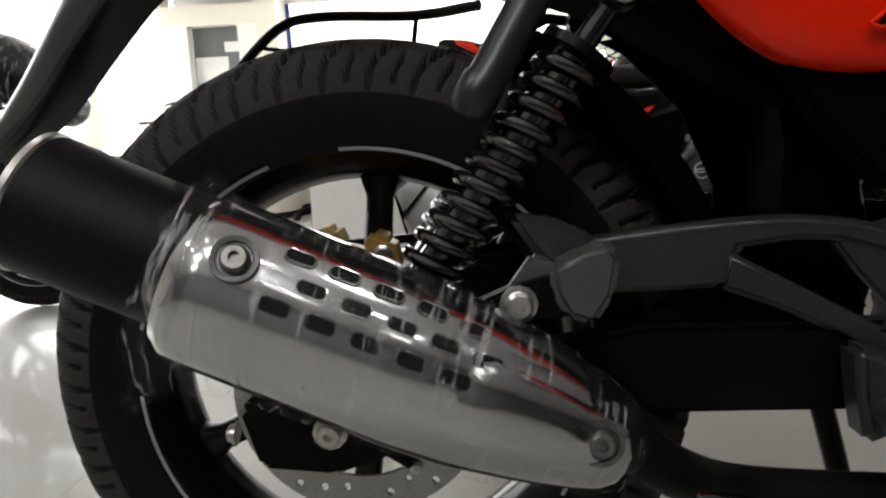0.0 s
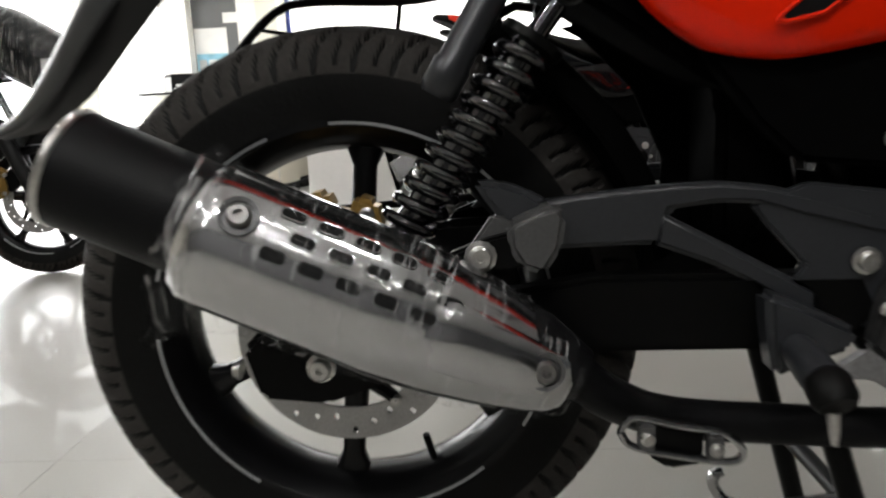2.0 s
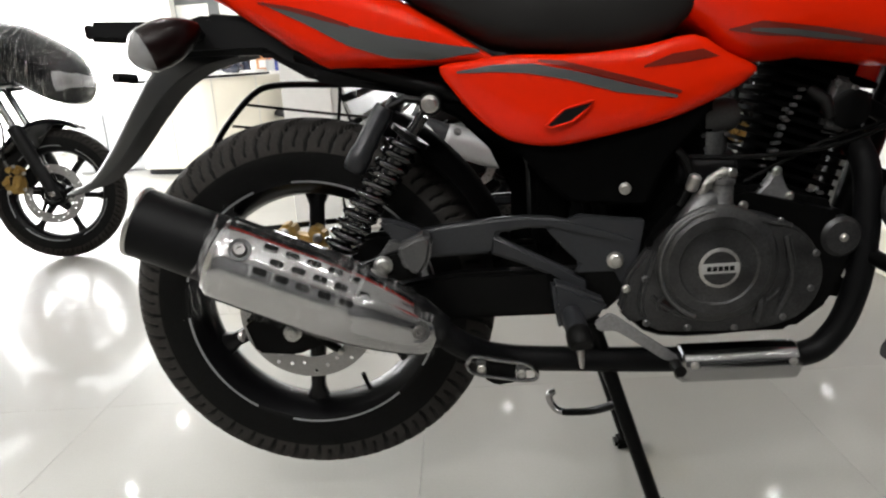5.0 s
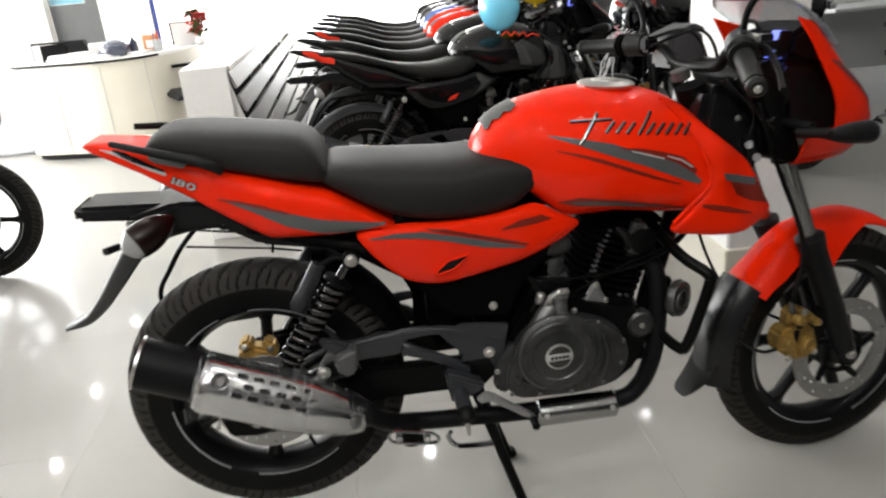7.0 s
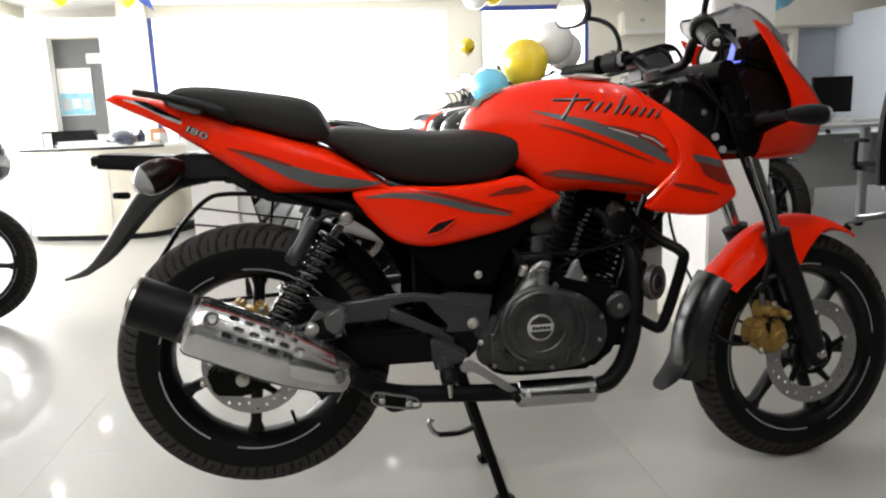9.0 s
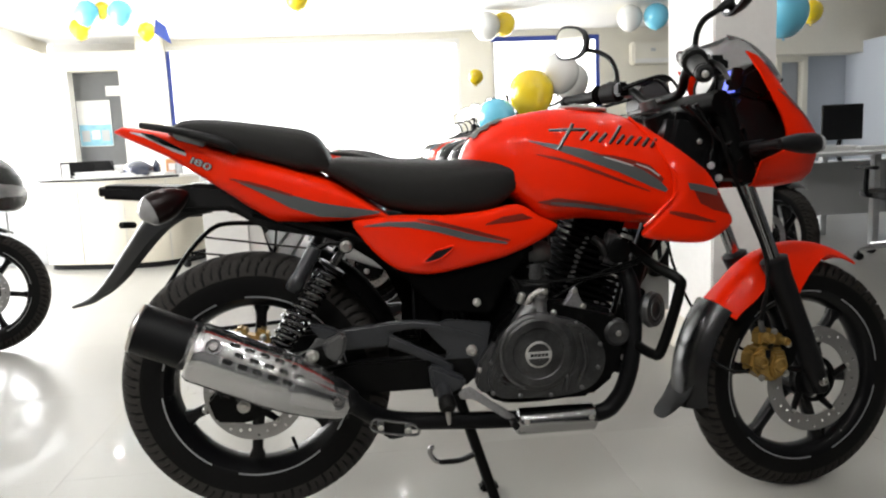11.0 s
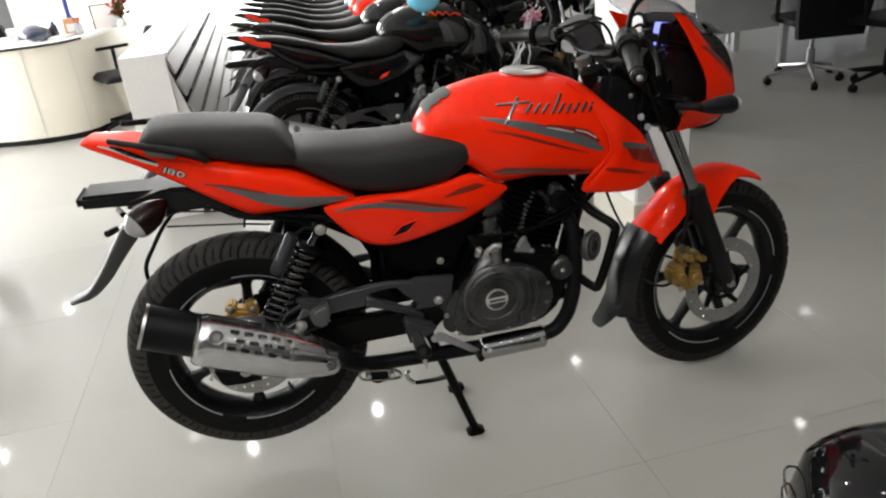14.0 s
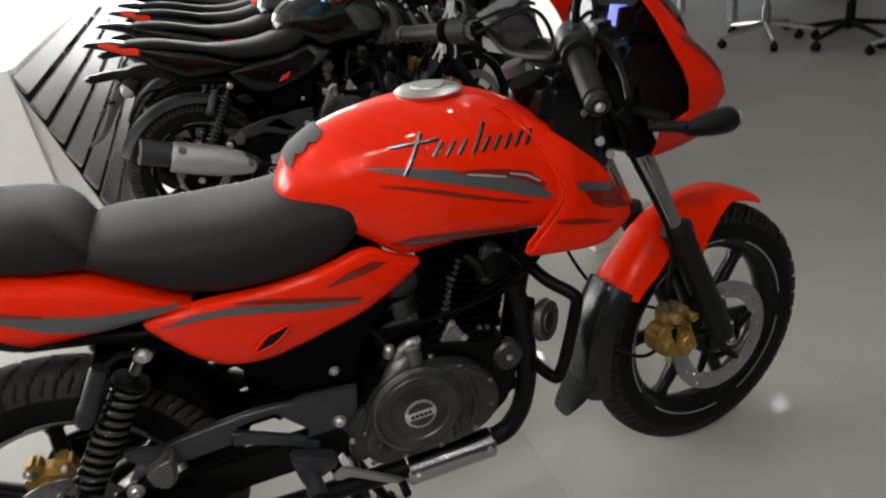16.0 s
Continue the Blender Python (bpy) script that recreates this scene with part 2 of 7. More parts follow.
def ring_loft(rings, cap=True, bm=None, closed=True):
    bm = bm or bmesh.new()
    rows = [[bm.verts.new(p) for p in r] for r in rings]
    n = len(rows[0])
    for a, b in zip(rows, rows[1:]):
        for k in range(n if closed else n - 1):
            bm.faces.new((a[k], a[(k + 1) % n], b[(k + 1) % n], b[k]))
    if cap and closed:
        bm.faces.new(rows[0][::-1])
        bm.faces.new(rows[-1])
    return bm


def frame_axes(d, hint=None):
    d = Vector(d).normalized()
    h = Vector(hint) if hint else (V(0, 1, 0) if abs(d.y) < 0.9 else V(1, 0, 0))
    u = (h - d * h.dot(d)).normalized()
    return d, u, d.cross(u)


def tube(pts, r, seg=10, bm=None, smooth=0, flat=1.0, cap=True):
    """A round bar along points; r may be a list; flat squeezes it along y."""
    if smooth:
        pts = smooth_line(pts, smooth)
    pts = [Vector(p) for p in pts]
    rs = r if isinstance(r, (list, tuple)) else [r] * len(pts)
    if len(rs) != len(pts):
        at_k = [i / (len(pts) - 1) * (len(rs) - 1) for i in range(len(pts))]
        rs = [rs[int(k)] + (rs[min(int(k) + 1, len(rs) - 1)] - rs[int(k)]) * (k - int(k)) for k in at_k]
    rings = []
    u = None
    for i, p in enumerate(pts):
        d = (pts[min(i + 1, len(pts) - 1)] - pts[max(i - 1, 0)]).normalized()
        if u is None:
            _, u, _ = frame_axes(d)
        u = (u - d * u.dot(d)).normalized()
        w = d.cross(u)
        rings.append([p + (u * math.cos(a) * flat + w * math.sin(a)) * rs[i] for a in (2 * math.pi * k / seg for k in range(seg))])
    return ring_loft(rings, cap, bm)


def lathe(prof, at=(0, 0, 0), axis=(0, 1, 0), seg=32, bm=None, closed=False):
    """Profile of (radius, distance along the axis)."""
    at = Vector(at)
    d, u, w = frame_axes(axis)
    rings = [[at + d * h + (u * math.cos(a) + w * math.sin(a)) * max(r, 1e-5) for a in (2 * math.pi * k / seg for k in range(seg))] for r, h in prof]
    if closed:
        rings.append(rings[0])
        bm2 = ring_loft(rings, False, bm)
        return bm2
    return ring_loft(rings, True, bm)


def prism(outline, y0, y1, bevel=0.004, seg=2, bm=None):
    """An outline in (x, z) with depth from y0 to y1."""
    tmp = bmesh.new()
    a = [tmp.verts.new((x, y0, z)) for x, z in outline]
    b = [tmp.verts.new((x, y1, z)) for x, z in outline]
    n = len(a)
    tmp.faces.new(a)
    tmp.faces.new(b[::-1])
    for k in range(n):
        tmp.faces.new((a[k], b[k], b[(k + 1) % n], a[(k + 1) % n]))
    bmesh.ops.recalc_face_normals(tmp, faces=tmp.faces)
    if bevel:
        bmesh.ops.bevel(tmp, geom=list(tmp.edges), offset=bevel, segments=seg, affect="EDGES", clamp_overlap=True)
    return join(bm, tmp)


def join(bm, tmp):
    if bm is None:
        return tmp
    me = bpy.data.meshes.new("tmp")
    tmp.to_mesh(me)
    tmp.free()
    bm.from_mesh(me)
    bpy.data.meshes.remove(me)
    return bm


def box(x0, x1, y0, y1, z0, z1, bevel=0.004, seg=2, bm=None):
    return prism([(x0, z0), (x1, z0), (x1, z1), (x0, z1)], y0, y1, bevel, seg, bm)


def round_line(pts, n=5):
    """A closed smooth outline through (x, z) points."""
    q = [Vector((p[0], p[1], 0)) for p in pts]
    out = []
    m = len(q)
    for i in range(m):
        a, b, c, d = q[i - 1], q[i], q[(i + 1) % m], q[(i + 2) % m]
        for k in range(n):
            t = k / n
            v = 0.5 * ((2 * b) + (c - a) * t + (2 * a - 5 * b + 4 * c - d) * t * t + (3 * b - a - 3 * c + d) * t ** 3)
            out.append((v.x, v.y))
    return out


def pillow(outline, depth, bulge, thick=0.006, side=-1, bm=None):
    """A cushioned panel: outline in (x, z), depth(x, z) gives its |y|; side -1 faces the negative y."""
    cx = sum(p[0] for p in outline) / len(outline)
    cz = sum(p[1] for p in outline) / len(outline)
    rings = []
    for s, b in ((1.0, -thick), (1.0, 0.0), (0.985, 0.22), (0.95, 0.45), (0.88, 0.68), (0.75, 0.86), (0.55, 0.96), (0.3, 1.0)):
        row = []
        for x, z in outline:
            px, pz = cx + (x - cx) * s, cz + (z - cz) * s
            d = depth(px, pz) + (b if b < 0 else bulge * b)
            row.append((px, side * d, pz))
        rings.append(row)
    return ring_loft(rings, True, bm)


def lerp_table(tab, x):
    if x <= tab[0][0]:
        return tab[0][1]
    for (a, va), (b, vb) in zip(tab, tab[1:]):
        if x <= b:
            t = (x - a) / (b - a)
            return va + (vb - va) * t
    return tab[-1][1]


def body(xs, top, bottom, half, n_top=2.6, n_bot=2.6, seg=28, waist=0.5):
    """A body lofted along x: tables of top, bottom and half width."""
    rings = []
    for x in xs:
        zt, zb, w = lerp_table(top, x), lerp_table(bottom, x), lerp_table(half, x)
        zm = zb + (zt - zb) * waist
        row = []
        for k in range(seg):
            a = 2 * math.pi * k / seg
            c, s = math.cos(a), math.sin(a)
            n = n_top if s >= 0 else n_bot
            y = w * math.copysign(abs(c) ** (2 / n), c)
            z = zm + ((zt - zm) if s >= 0 else (zm - zb)) * math.copysign(abs(s) ** (2 / n), s)
            row.append((x, y, z))
        rings.append(row)
    return ring_loft(rings)


def span(a, b, n):
    return [a + (b - a) * i / (n - 1) for i in range(n)]


def bolt(at, r=0.008, parent=None, axis=(0, -1, 0), material=None, name="bolt"):
    bm = lathe([(r * 1.35, 0), (r * 1.35, 0.002), (r, 0.003), (r, r * 0.8), (r * 0.8, r), (r * 0.35, r), (r * 0.35, r * 0.6)], at, axis, 12)
    return part(name, bm, material or STEEL, parent)


def curve_table(tab, n=24):
    """A smooth table from a few pairs."""
    pts = smooth_line([(a, b, 0) for a, b in tab], max(2, n // len(tab)))
    return sorted((p.x, p.y) for p in pts)
# ---- motorcycle ----
RW = V(0.0, 0, 0.386)        # rear axle, lifted by the centre stand
FW = V(1.36, 0, 0.297)       # front axle
RAKE = V(-0.41, 0, 0.912)
STEER = Matrix.Translation((1.315, 0, 0.297)) @ Matrix.Rotation(radians(7.4), 4, RAKE) @ Matrix.Translation((-1.315, 0, -0.297))


def tyre_mesh(r, half, grooves, skew):
    """A tyre round the y axis at the origin, with slanted tread grooves cut in."""
    prof = []
    rim = r - half * 1.62
    for k in range(33):
        a = math.pi * (k / 32)
        y = -half * math.cos(a)
        s = math.sin(a)
        rad = rim + (r - rim) * (s ** 0.62)
        prof.append((y * (0.82 + 0.18 * s), rad, abs(1 - k / 16)))
    per = 9
    n = grooves * per
    bm = bmesh.new()
    rows = []
    for i in range(n):
        a = 2 * math.pi * i / n
        row = []
        for y, rad, c in prof:
            lane = (a / (2 * math.pi) * grooves + skew * (c * 3.2 - 1.6 * c * c) + (0.5 if y > 0 else 0)) % 2
            cut = (0.06 < c < 0.80 and lane < 0.36) or (0.40 < c < 0.74 and 1.0 <= lane < 1.28)
            d = 0.0075 if cut else 0.0
            row.append((bm.verts.new(((rad - d) * math.cos(a), y, (rad - d) * math.sin(a))), cut, c))
        rows.append(row)
    for i in range(n):
        a, b = rows[i], rows[(i + 1) % n]
        for k in range(len(prof) - 1):
            f = bm.faces.new((a[k][0], b[k][0], b[k + 1][0], a[k + 1][0]))
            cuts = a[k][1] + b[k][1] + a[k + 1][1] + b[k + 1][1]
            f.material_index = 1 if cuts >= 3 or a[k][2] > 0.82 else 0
    return bm, rim


def spoke_mesh(angle, r0, r1, w0, w1, t):
    d, u = V(math.cos(angle), 0, math.sin(angle)), V(-math.sin(angle), 0, math.cos(angle))
    rings = []
    for f in span(0, 1, 7):
        w = w0 + (w1 - w0) * f + 0.012 * (max(0, f - 0.8) / 0.2) ** 2 + 0.010 * (max(0, 0.2 - f) / 0.2) ** 2
        h = t * (1 - 0.25 * f)
        c = d * (r0 + (r1 - r0) * f)
        rings.append([c + u * w * math.cos(a) + V(0, h * math.copysign(abs(math.sin(a)) ** 0.6, math.sin(a)), 0) for a in (2 * math.pi * k / 12 for k in range(12))])
    return ring_loft(rings)


def disc_mesh(r0, r1, t, y, holes):
    """A brake disc with drilled holes: ring sectors, each with its hole."""
    bm = bmesh.new()
    n = holes
    for i in range(n):
        a0, a1 = 2 * math.pi * i / n, 2 * math.pi * (i + 1) / n
        am, rm = (a0 + a1) / 2, r0 + (r1 - r0) * (0.32, 0.72, 0.5)[i % 3]
        cx, cz, hr = rm * math.cos(am), rm * math.sin(am), 0.0036
        outer = [(r1, a0 + (a1 - a0) * k / 4) for k in range(5)] + [(r0 + (r1 - r0) * 0.5, a1)] + [(r0, a1 - (a1 - a0) * k / 4) for k in range(5)] + [(r0 + (r1 - r0) * 0.5, a0)]
        out = [(r * math.cos(a), r * math.sin(a)) for r, a in outer]
        m = len(out)
        inner = []
        for x, z in out:
            l = math.hypot(x - cx, z - cz)
            inner.append((cx + (x - cx) / l * hr, cz + (z - cz) / l * hr))
        for s in (-1, 1):
            o = [bm.verts.new((x, y + s * t, z)) for x, z in out]
            q = [bm.verts.new((x, y + s * t, z)) for x, z in inner]
            for k in range(m):
                bm.faces.new((o[k], o[(k + 1) % m], q[(k + 1) % m], q[k]))
            if s < 0:
                o1, q1 = o, q
        for k in range(m):
            bm.faces.new((q1[k], q1[(k + 1) % m], q[(k + 1) % m], q[k]))
            if k < 4 or 6 <= k < 10:
                bm.faces.new((o1[k], o1[(k + 1) % m], o[(k + 1) % m], o[k]))
    bmesh.ops.remove_doubles(bm, verts=bm.verts, dist=1e-5)
    return bm


def wheel(parent, name, centre, r, half, grooves, skew, spoke0, disc_r, disc_y, m=None):
    w = new(name)
    w.parent = parent
    bm, rim = tyre_mesh(r, half, grooves, skew)
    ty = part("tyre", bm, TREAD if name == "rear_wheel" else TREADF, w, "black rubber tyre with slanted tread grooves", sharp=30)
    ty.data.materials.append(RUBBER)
    h = half * 0.80
    rimp = [(rim + 0.006, -h), (rim + 0.010, -h * 0.93), (rim - 0.006, -h * 0.86), (rim - 0.018, -h * 0.55), (rim - 0.024, 0), (rim - 0.018, h * 0.55), (rim - 0.006, h * 0.86), (rim + 0.010, h * 0.93), (rim + 0.006, h), (rim - 0.008, h), (rim - 0.026, h * 0.6), (rim - 0.034, 0), (rim - 0.026, -h * 0.6), (rim - 0.008, -h)]
    part("rim", lathe(rimp, seg=72, closed=True), RIM, w, "gloss black alloy rim")
    for k in range(5):
        a0 = spoke0 + 0.25 + k * 2 * math.pi / 5
        bm = bmesh.new()
        rows = []
        for i in range(15):
            a = a0 + i / 14 * 0.95
            rows.append([bm.verts.new((q * math.cos(a), yy, q * math.sin(a))) for q, yy in ((rim - 0.003, -h - 0.0025), (rim - 0.0062, -h - 0.002))])
        for a, b in zip(rows, rows[1:]):
            bm.faces.new((a[0], a[1], b[1], b[0]))
        part("pinstripe", bm, RIMLINE, w)
    for k in range(6):
        part("spoke", spoke_mesh(spoke0 + k * math.pi / 3, 0.040, rim - 0.026, 0.016, 0.012, 0.020), RIM, w)
    part("hub", lathe([(0.02, -0.085), (0.036, -0.08), (0.042, -0.06), (0.055, -0.05), (0.055, 0.05), (0.042, 0.06), (0.036, 0.085), (0.02, 0.088)], seg=32), RIM, w)
    part("brake_disc", disc_mesh(disc_r * 0.70, disc_r, 0.002, disc_y, 30), DISC, w, "drilled steel brake disc")
    bm = lathe([(0.048, disc_y - 0.006), (0.058, disc_y - 0.006), (0.058, disc_y + 0.004), (0.048, disc_y + 0.004)], seg=32, closed=True)
    for k in range(5):
        a = k * 2 * math.pi / 5
        tube([(0.05 * math.cos(a), disc_y, 0.05 * math.sin(a)), (disc_r * 0.74 * math.cos(a + 0.25), disc_y, disc_r * 0.74 * math.sin(a + 0.25))], [0.010, 0.007], 8, bm)
    part("disc_carrier", bm, FRAME, w)
    for k in range(5):
        a = k * 2 * math.pi / 5 + 0.25
        bolt((disc_r * 0.74 * math.cos(a), disc_y - 0.004, disc_r * 0.74 * math.sin(a)), 0.0045, w)
    va = radians(-66)
    part("valve_stem", tube([((rim - 0.03) * math.cos(va), -0.012, (rim - 0.03) * math.sin(va)), ((rim - 0.062) * math.cos(va + .04), -0.02, (rim - 0.062) * math.sin(va + .04))], 0.0042, 8), RUBBER, w)
    w.matrix_basis = (m or Matrix()) @ Matrix.Translation(centre)
    return w


def decal(outline, depth, side, lift, material, parent, name="decal"):
    """A thin sticker that follows depth(x, z)."""
    bm = bmesh.new()
    n = len(outline) // 2
    up, lo = outline[:n], outline[n:][::-1]
    rows = []
    steps = 10
    for (x0, z0), (x1, z1) in zip(up, lo):
        rows.append([(x0 + (x1 - x0) * k / 4, z0 + (z1 - z0) * k / 4) for k in range(5)])
    fine = []
    for a, b in zip(rows, rows[1:]):
        for k in range(steps):
            t = k / steps
            fine.append([(p[0] + (q[0] - p[0]) * t, p[1] + (q[1] - p[1]) * t) for p, q in zip(a, b)])
    fine.append(rows[-1])
    vs = [[bm.verts.new((x, side * (depth(x, z) + lift), z)) for x, z in r] for r in fine]
    for a, b in zip(vs, vs[1:]):
        for k in range(4):
            bm.faces.new((a[k], a[k + 1], b[k + 1], b[k]))
    return part(name, bm, material, parent)


def pillow_depth(outline, depth, bulge):
    """The |y| of a cushioned panel at (x, z)."""
    cx = sum(p[0] for p in outline) / len(outline)
    cz = sum(p[1] for p in outline) / len(outline)
    tab = [(0.0, 1.0), (0.3, 1.0), (0.55, 0.96), (0.75, 0.86), (0.88, 0.68), (0.95, 0.45), (0.985, 0.22), (1.0, 0.0)]

    def at(x, z):
        dx, dz = x - cx, z - cz
        best = 0.0
        for (ax, az), (bx, bz) in zip(outline, outline[1:] + outline[:1]):
            ex, ez = bx - ax, bz - az
            det = dx * ez - dz * ex
            if abs(det) < 1e-9:
                continue
            t = ((ax - cx) * ez - (az - cz) * ex) / det
            u = ((ax - cx) * dz - (az - cz) * dx) / det
            if t > 1e-6 and -1e-6 <= u <= 1 + 1e-6:
                best = max(best, 1 / t)
        return depth(x, z) + bulge * lerp_table(tab, min(1.0, best))
    return at


TANK_TOP = curve_table([(0.497, 0.880), (0.512, 0.915), (0.545, 0.950), (0.60, 0.976), (0.67, 0.990), (0.75, 0.995), (0.84, 0.985), (0.92, 0.960), (0.985, 0.912), (1.04, 0.850)])
TANK_BOT = curve_table([(0.497, 0.845), (0.56, 0.82), (0.615, 0.790), (0.655, 0.752), (0.69, 0.735), (0.78, 0.738), (0.88, 0.722), (0.985, 0.715), (1.04, 0.73)])
TANK_HALF = curve_table([(0.497, 0.035), (0.52, 0.075), (0.56, 0.102), (0.62, 0.128), (0.70, 0.148), (0.80, 0.156), (0.90, 0.152), (0.985, 0.142), (1.04, 0.105)])


def tank_depth(x, z):
    zt, zb, w = lerp_table(TANK_TOP, x), lerp_table(TANK_BOT, x), lerp_table(TANK_HALF, x)
    zm = zb + (zt - zb) * 0.36
    f, n = ((z - zm) / (zt - zm), 2.3) if z > zm else ((zm - z) / (zm - zb), 3.2)
    return w * max(0.0, 1 - min(1, abs(f)) ** n) ** (1 / n)


TAIL_TOP = [(-0.262, 0.985), (-0.25, 0.994), (-0.157, 0.978), (-0.031, 0.940), (0.087, 0.903), (0.194, 0.864), (0.26, 0.82), (0.322, 0.775)]
TAIL_BOT = [(-0.262, 0.978), (-0.25, 0.972), (-0.151, 0.925), (-0.061, 0.865), (0.018, 0.806), (0.075, 0.768), (0.2, 0.764), (0.322, 0.768)]
TAIL_HALF = [(-0.262, 0.028), (-0.25, 0.045), (-0.157, 0.085), (-0.031, 0.112), (0.087, 0.127), (0.194, 0.132), (0.322, 0.118)]


def tail_depth(x, z):
    zt, zb, w = lerp_table(TAIL_TOP, x), lerp_table(TAIL_BOT, x), lerp_table(TAIL_HALF, x)
    zm = zb + (zt - zb) * 0.55
    f, n = ((z - zm) / max(1e-4, zt - zm), 3.4) if z > zm else ((zm - z) / max(1e-4, zm - zb), 5.0)
    return w * max(0.0, 1 - min(1, abs(f)) ** n) ** (1 / n)


def coil(a, b, r, wire, turns, seg=8, per=18):
    a, b = Vector(a), Vector(b)
    d, u, w = frame_axes(b - a)
    L = (b - a).length
    pts = [a + d * L * i / (turns * per) + (u * math.cos(2 * math.pi * i / per) + w * math.sin(2 * math.pi * i / per)) * r for i in range(int(turns * per) + 1)]
    return tube(pts, wire, 12)


def motorcycle(label, paint, detail=True, lifted=True):
    b = thing("motorcycle", label, "motorcycle")
    wheel(b, "rear_wheel", RW, 0.312, 0.058, 84, -1.3, radians(24), 0.115, -0.075)
    wheel(b, "front_wheel", FW, 0.297, 0.046, 76, -1.2, radians(-10), 0.133, -0.072, STEER)
    # fuel tank
    xs = span(0.497, 1.04, 38)
    part("fuel_tank", body(xs, TANK_TOP, TANK_BOT, TANK_HALF, 2.3, 3.2, 40, 0.36), paint, b, "glossy painted fuel tank")
    for s in (-1, 1):
        shroud = round_line([(0.925, 0.935), (0.985, 0.893), (1.05, 0.826), (1.09, 0.755), (1.106, 0.722), (1.085, 0.700), (1.045, 0.680), (1.0, 0.678), (0.94, 0.686), (0.890, 0.702), (0.93, 0.745), (0.962, 0.785), (0.955, 0.86)], 4)
        shroud_y = lambda x, z: lerp_table([(0.88, 0.150), (0.96, 0.146), (1.04, 0.150), (1.11, 0.142)], x) - 0.06 * max(0, (z - 0.84)) / 0.1
        part("tank_shroud", pillow(shroud, shroud_y, 0.012, 0.010, s), paint, b)
        line = smooth_line([(x, 0, z) for x, z in ((0.884, 0.966), (0.912, 0.936), (0.940, 0.893), (0.957, 0.848), (0.967, 0.808), (0.960, 0.784), (0.927, 0.754), (0.890, 0.722))], 5)
        seam = [(p.x, s * (max(tank_depth(p.x, p.z), shroud_y(p.x, p.z) + 0.006) + 0.0016), p.z) for p in line]
        part("shroud_seam", tube(seam, 0.0036, 8), paint, b)
        side = round_line([(0.243, 0.764), (0.29, 0.771), (0.345, 0.774), (0.449, 0.769), (0.54, 0.774), (0.612, 0.784), (0.66, 0.757), (0.704, 0.733), (0.69, 0.715), (0.651, 0.694), (0.58, 0.668), (0.52, 0.655), (0.45, 0.643), (0.404, 0.639), (0.36, 0.645), (0.330, 0.657), (0.295, 0.686), (0.262, 0.727)], 3)
        sd = lambda x, z: lerp_table([(0.24, 0.112), (0.42, 0.122), (0.6, 0.118), (0.71, 0.108)], x)
        part("side_panel", pillow(side, sd, 0.016, 0.012, s), paint, b)
    part("tail_cowl", body(span(-0.262, 0.322, 30), TAIL_TOP, TAIL_BOT, TAIL_HALF, 3.4, 5.0, 40, 0.55), paint, b)
    # decals
    if detail:
        td, tl = tank_depth, tail_depth
        for s in (-1, 1):
            decal([(0.641, 0.924), (0.70, 0.913), (0.762, 0.899), (0.825, 0.876), (0.883, 0.853), (0.925, 0.827), (0.950, 0.802), (0.944, 0.796), (0.914, 0.808), (0.872, 0.828), (0.830, 0.848), (0.747, 0.881), (0.70, 0.900), (0.641, 0.922)], td, s, 0.0012, GREYDEC, b)
            decal([(0.775, 0.890), (0.82, 0.884), (0.867, 0.872), (0.910, 0.857), (0.940, 0.826), (0.935, 0.818), (0.905, 0.841), (0.865, 0.861), (0.82, 0.879), (0.775, 0.888)], td, s, 0.0016, DARKRED, b)
            decal([(0.800, 0.882), (0.835, 0.872), (0.868, 0.860), (0.868, 0.857), (0.835, 0.868), (0.800, 0.880)], td, s, 0.0022, SILVERDEC, b)
            decal([(0.875, 0.864), (0.905, 0.853), (0.930, 0.835), (0.928, 0.832), (0.905, 0.849), (0.875, 0.861)], td, s, 0.0022, SILVERDEC, b)
            decal([(0.655, 0.894), (0.70, 0.884), (0.745, 0.870), (0.79, 0.851), (0.85, 0.825), (0.908, 0.801), (0.906, 0.799), (0.85, 0.819), (0.79, 0.843), (0.745, 0.861), (0.70, 0.878), (0.655, 0.892)], td, s, 0.0010, DARKRED, b)
            decal([(0.655, 0.788), (0.695, 0.796), (0.77, 0.783), (0.83, 0.770), (0.884, 0.757), (0.922, 0.745), (0.92, 0.743), (0.87, 0.750), (0.807, 0.760), (0.745, 0.771), (0.695, 0.776), (0.655, 0.786)], td, s, 0.0012, DARKRED, b)
            decal([(0.682, 0.787), (0.73, 0.783), (0.78, 0.774), (0.835, 0.762), (0.834, 0.759), (0.78, 0.767), (0.73, 0.775), (0.682, 0.783)], td, s, 0.0020, GREYDEC, b)
            sh = pillow_depth(shroud, shroud_y, 0.012)
            decal([(0.990, 0.816), (1.02, 0.810), (1.065, 0.797), (1.060, 0.783), (1.02, 0.794), (0.996, 0.800)], sh, s, 0.0022, GREYDEC, b)
            decal([(1.002, 0.803), (1.035, 0.795), (1.068, 0.788), (1.098, 0.738), (1.05, 0.752), (1.020, 0.768)], sh, s, 0.0016, DARKRED, b)
            decal([(0.949, 0.754), (0.975, 0.751), (1.006, 0.744), (1.058, 0.725), (1.056, 0.722), (1.006, 0.731), (0.975, 0.739), (0.949, 0.748)], sh, s, 0.0018, DARKRED, b)
            sp = pillow_depth(side, sd, 0.016)
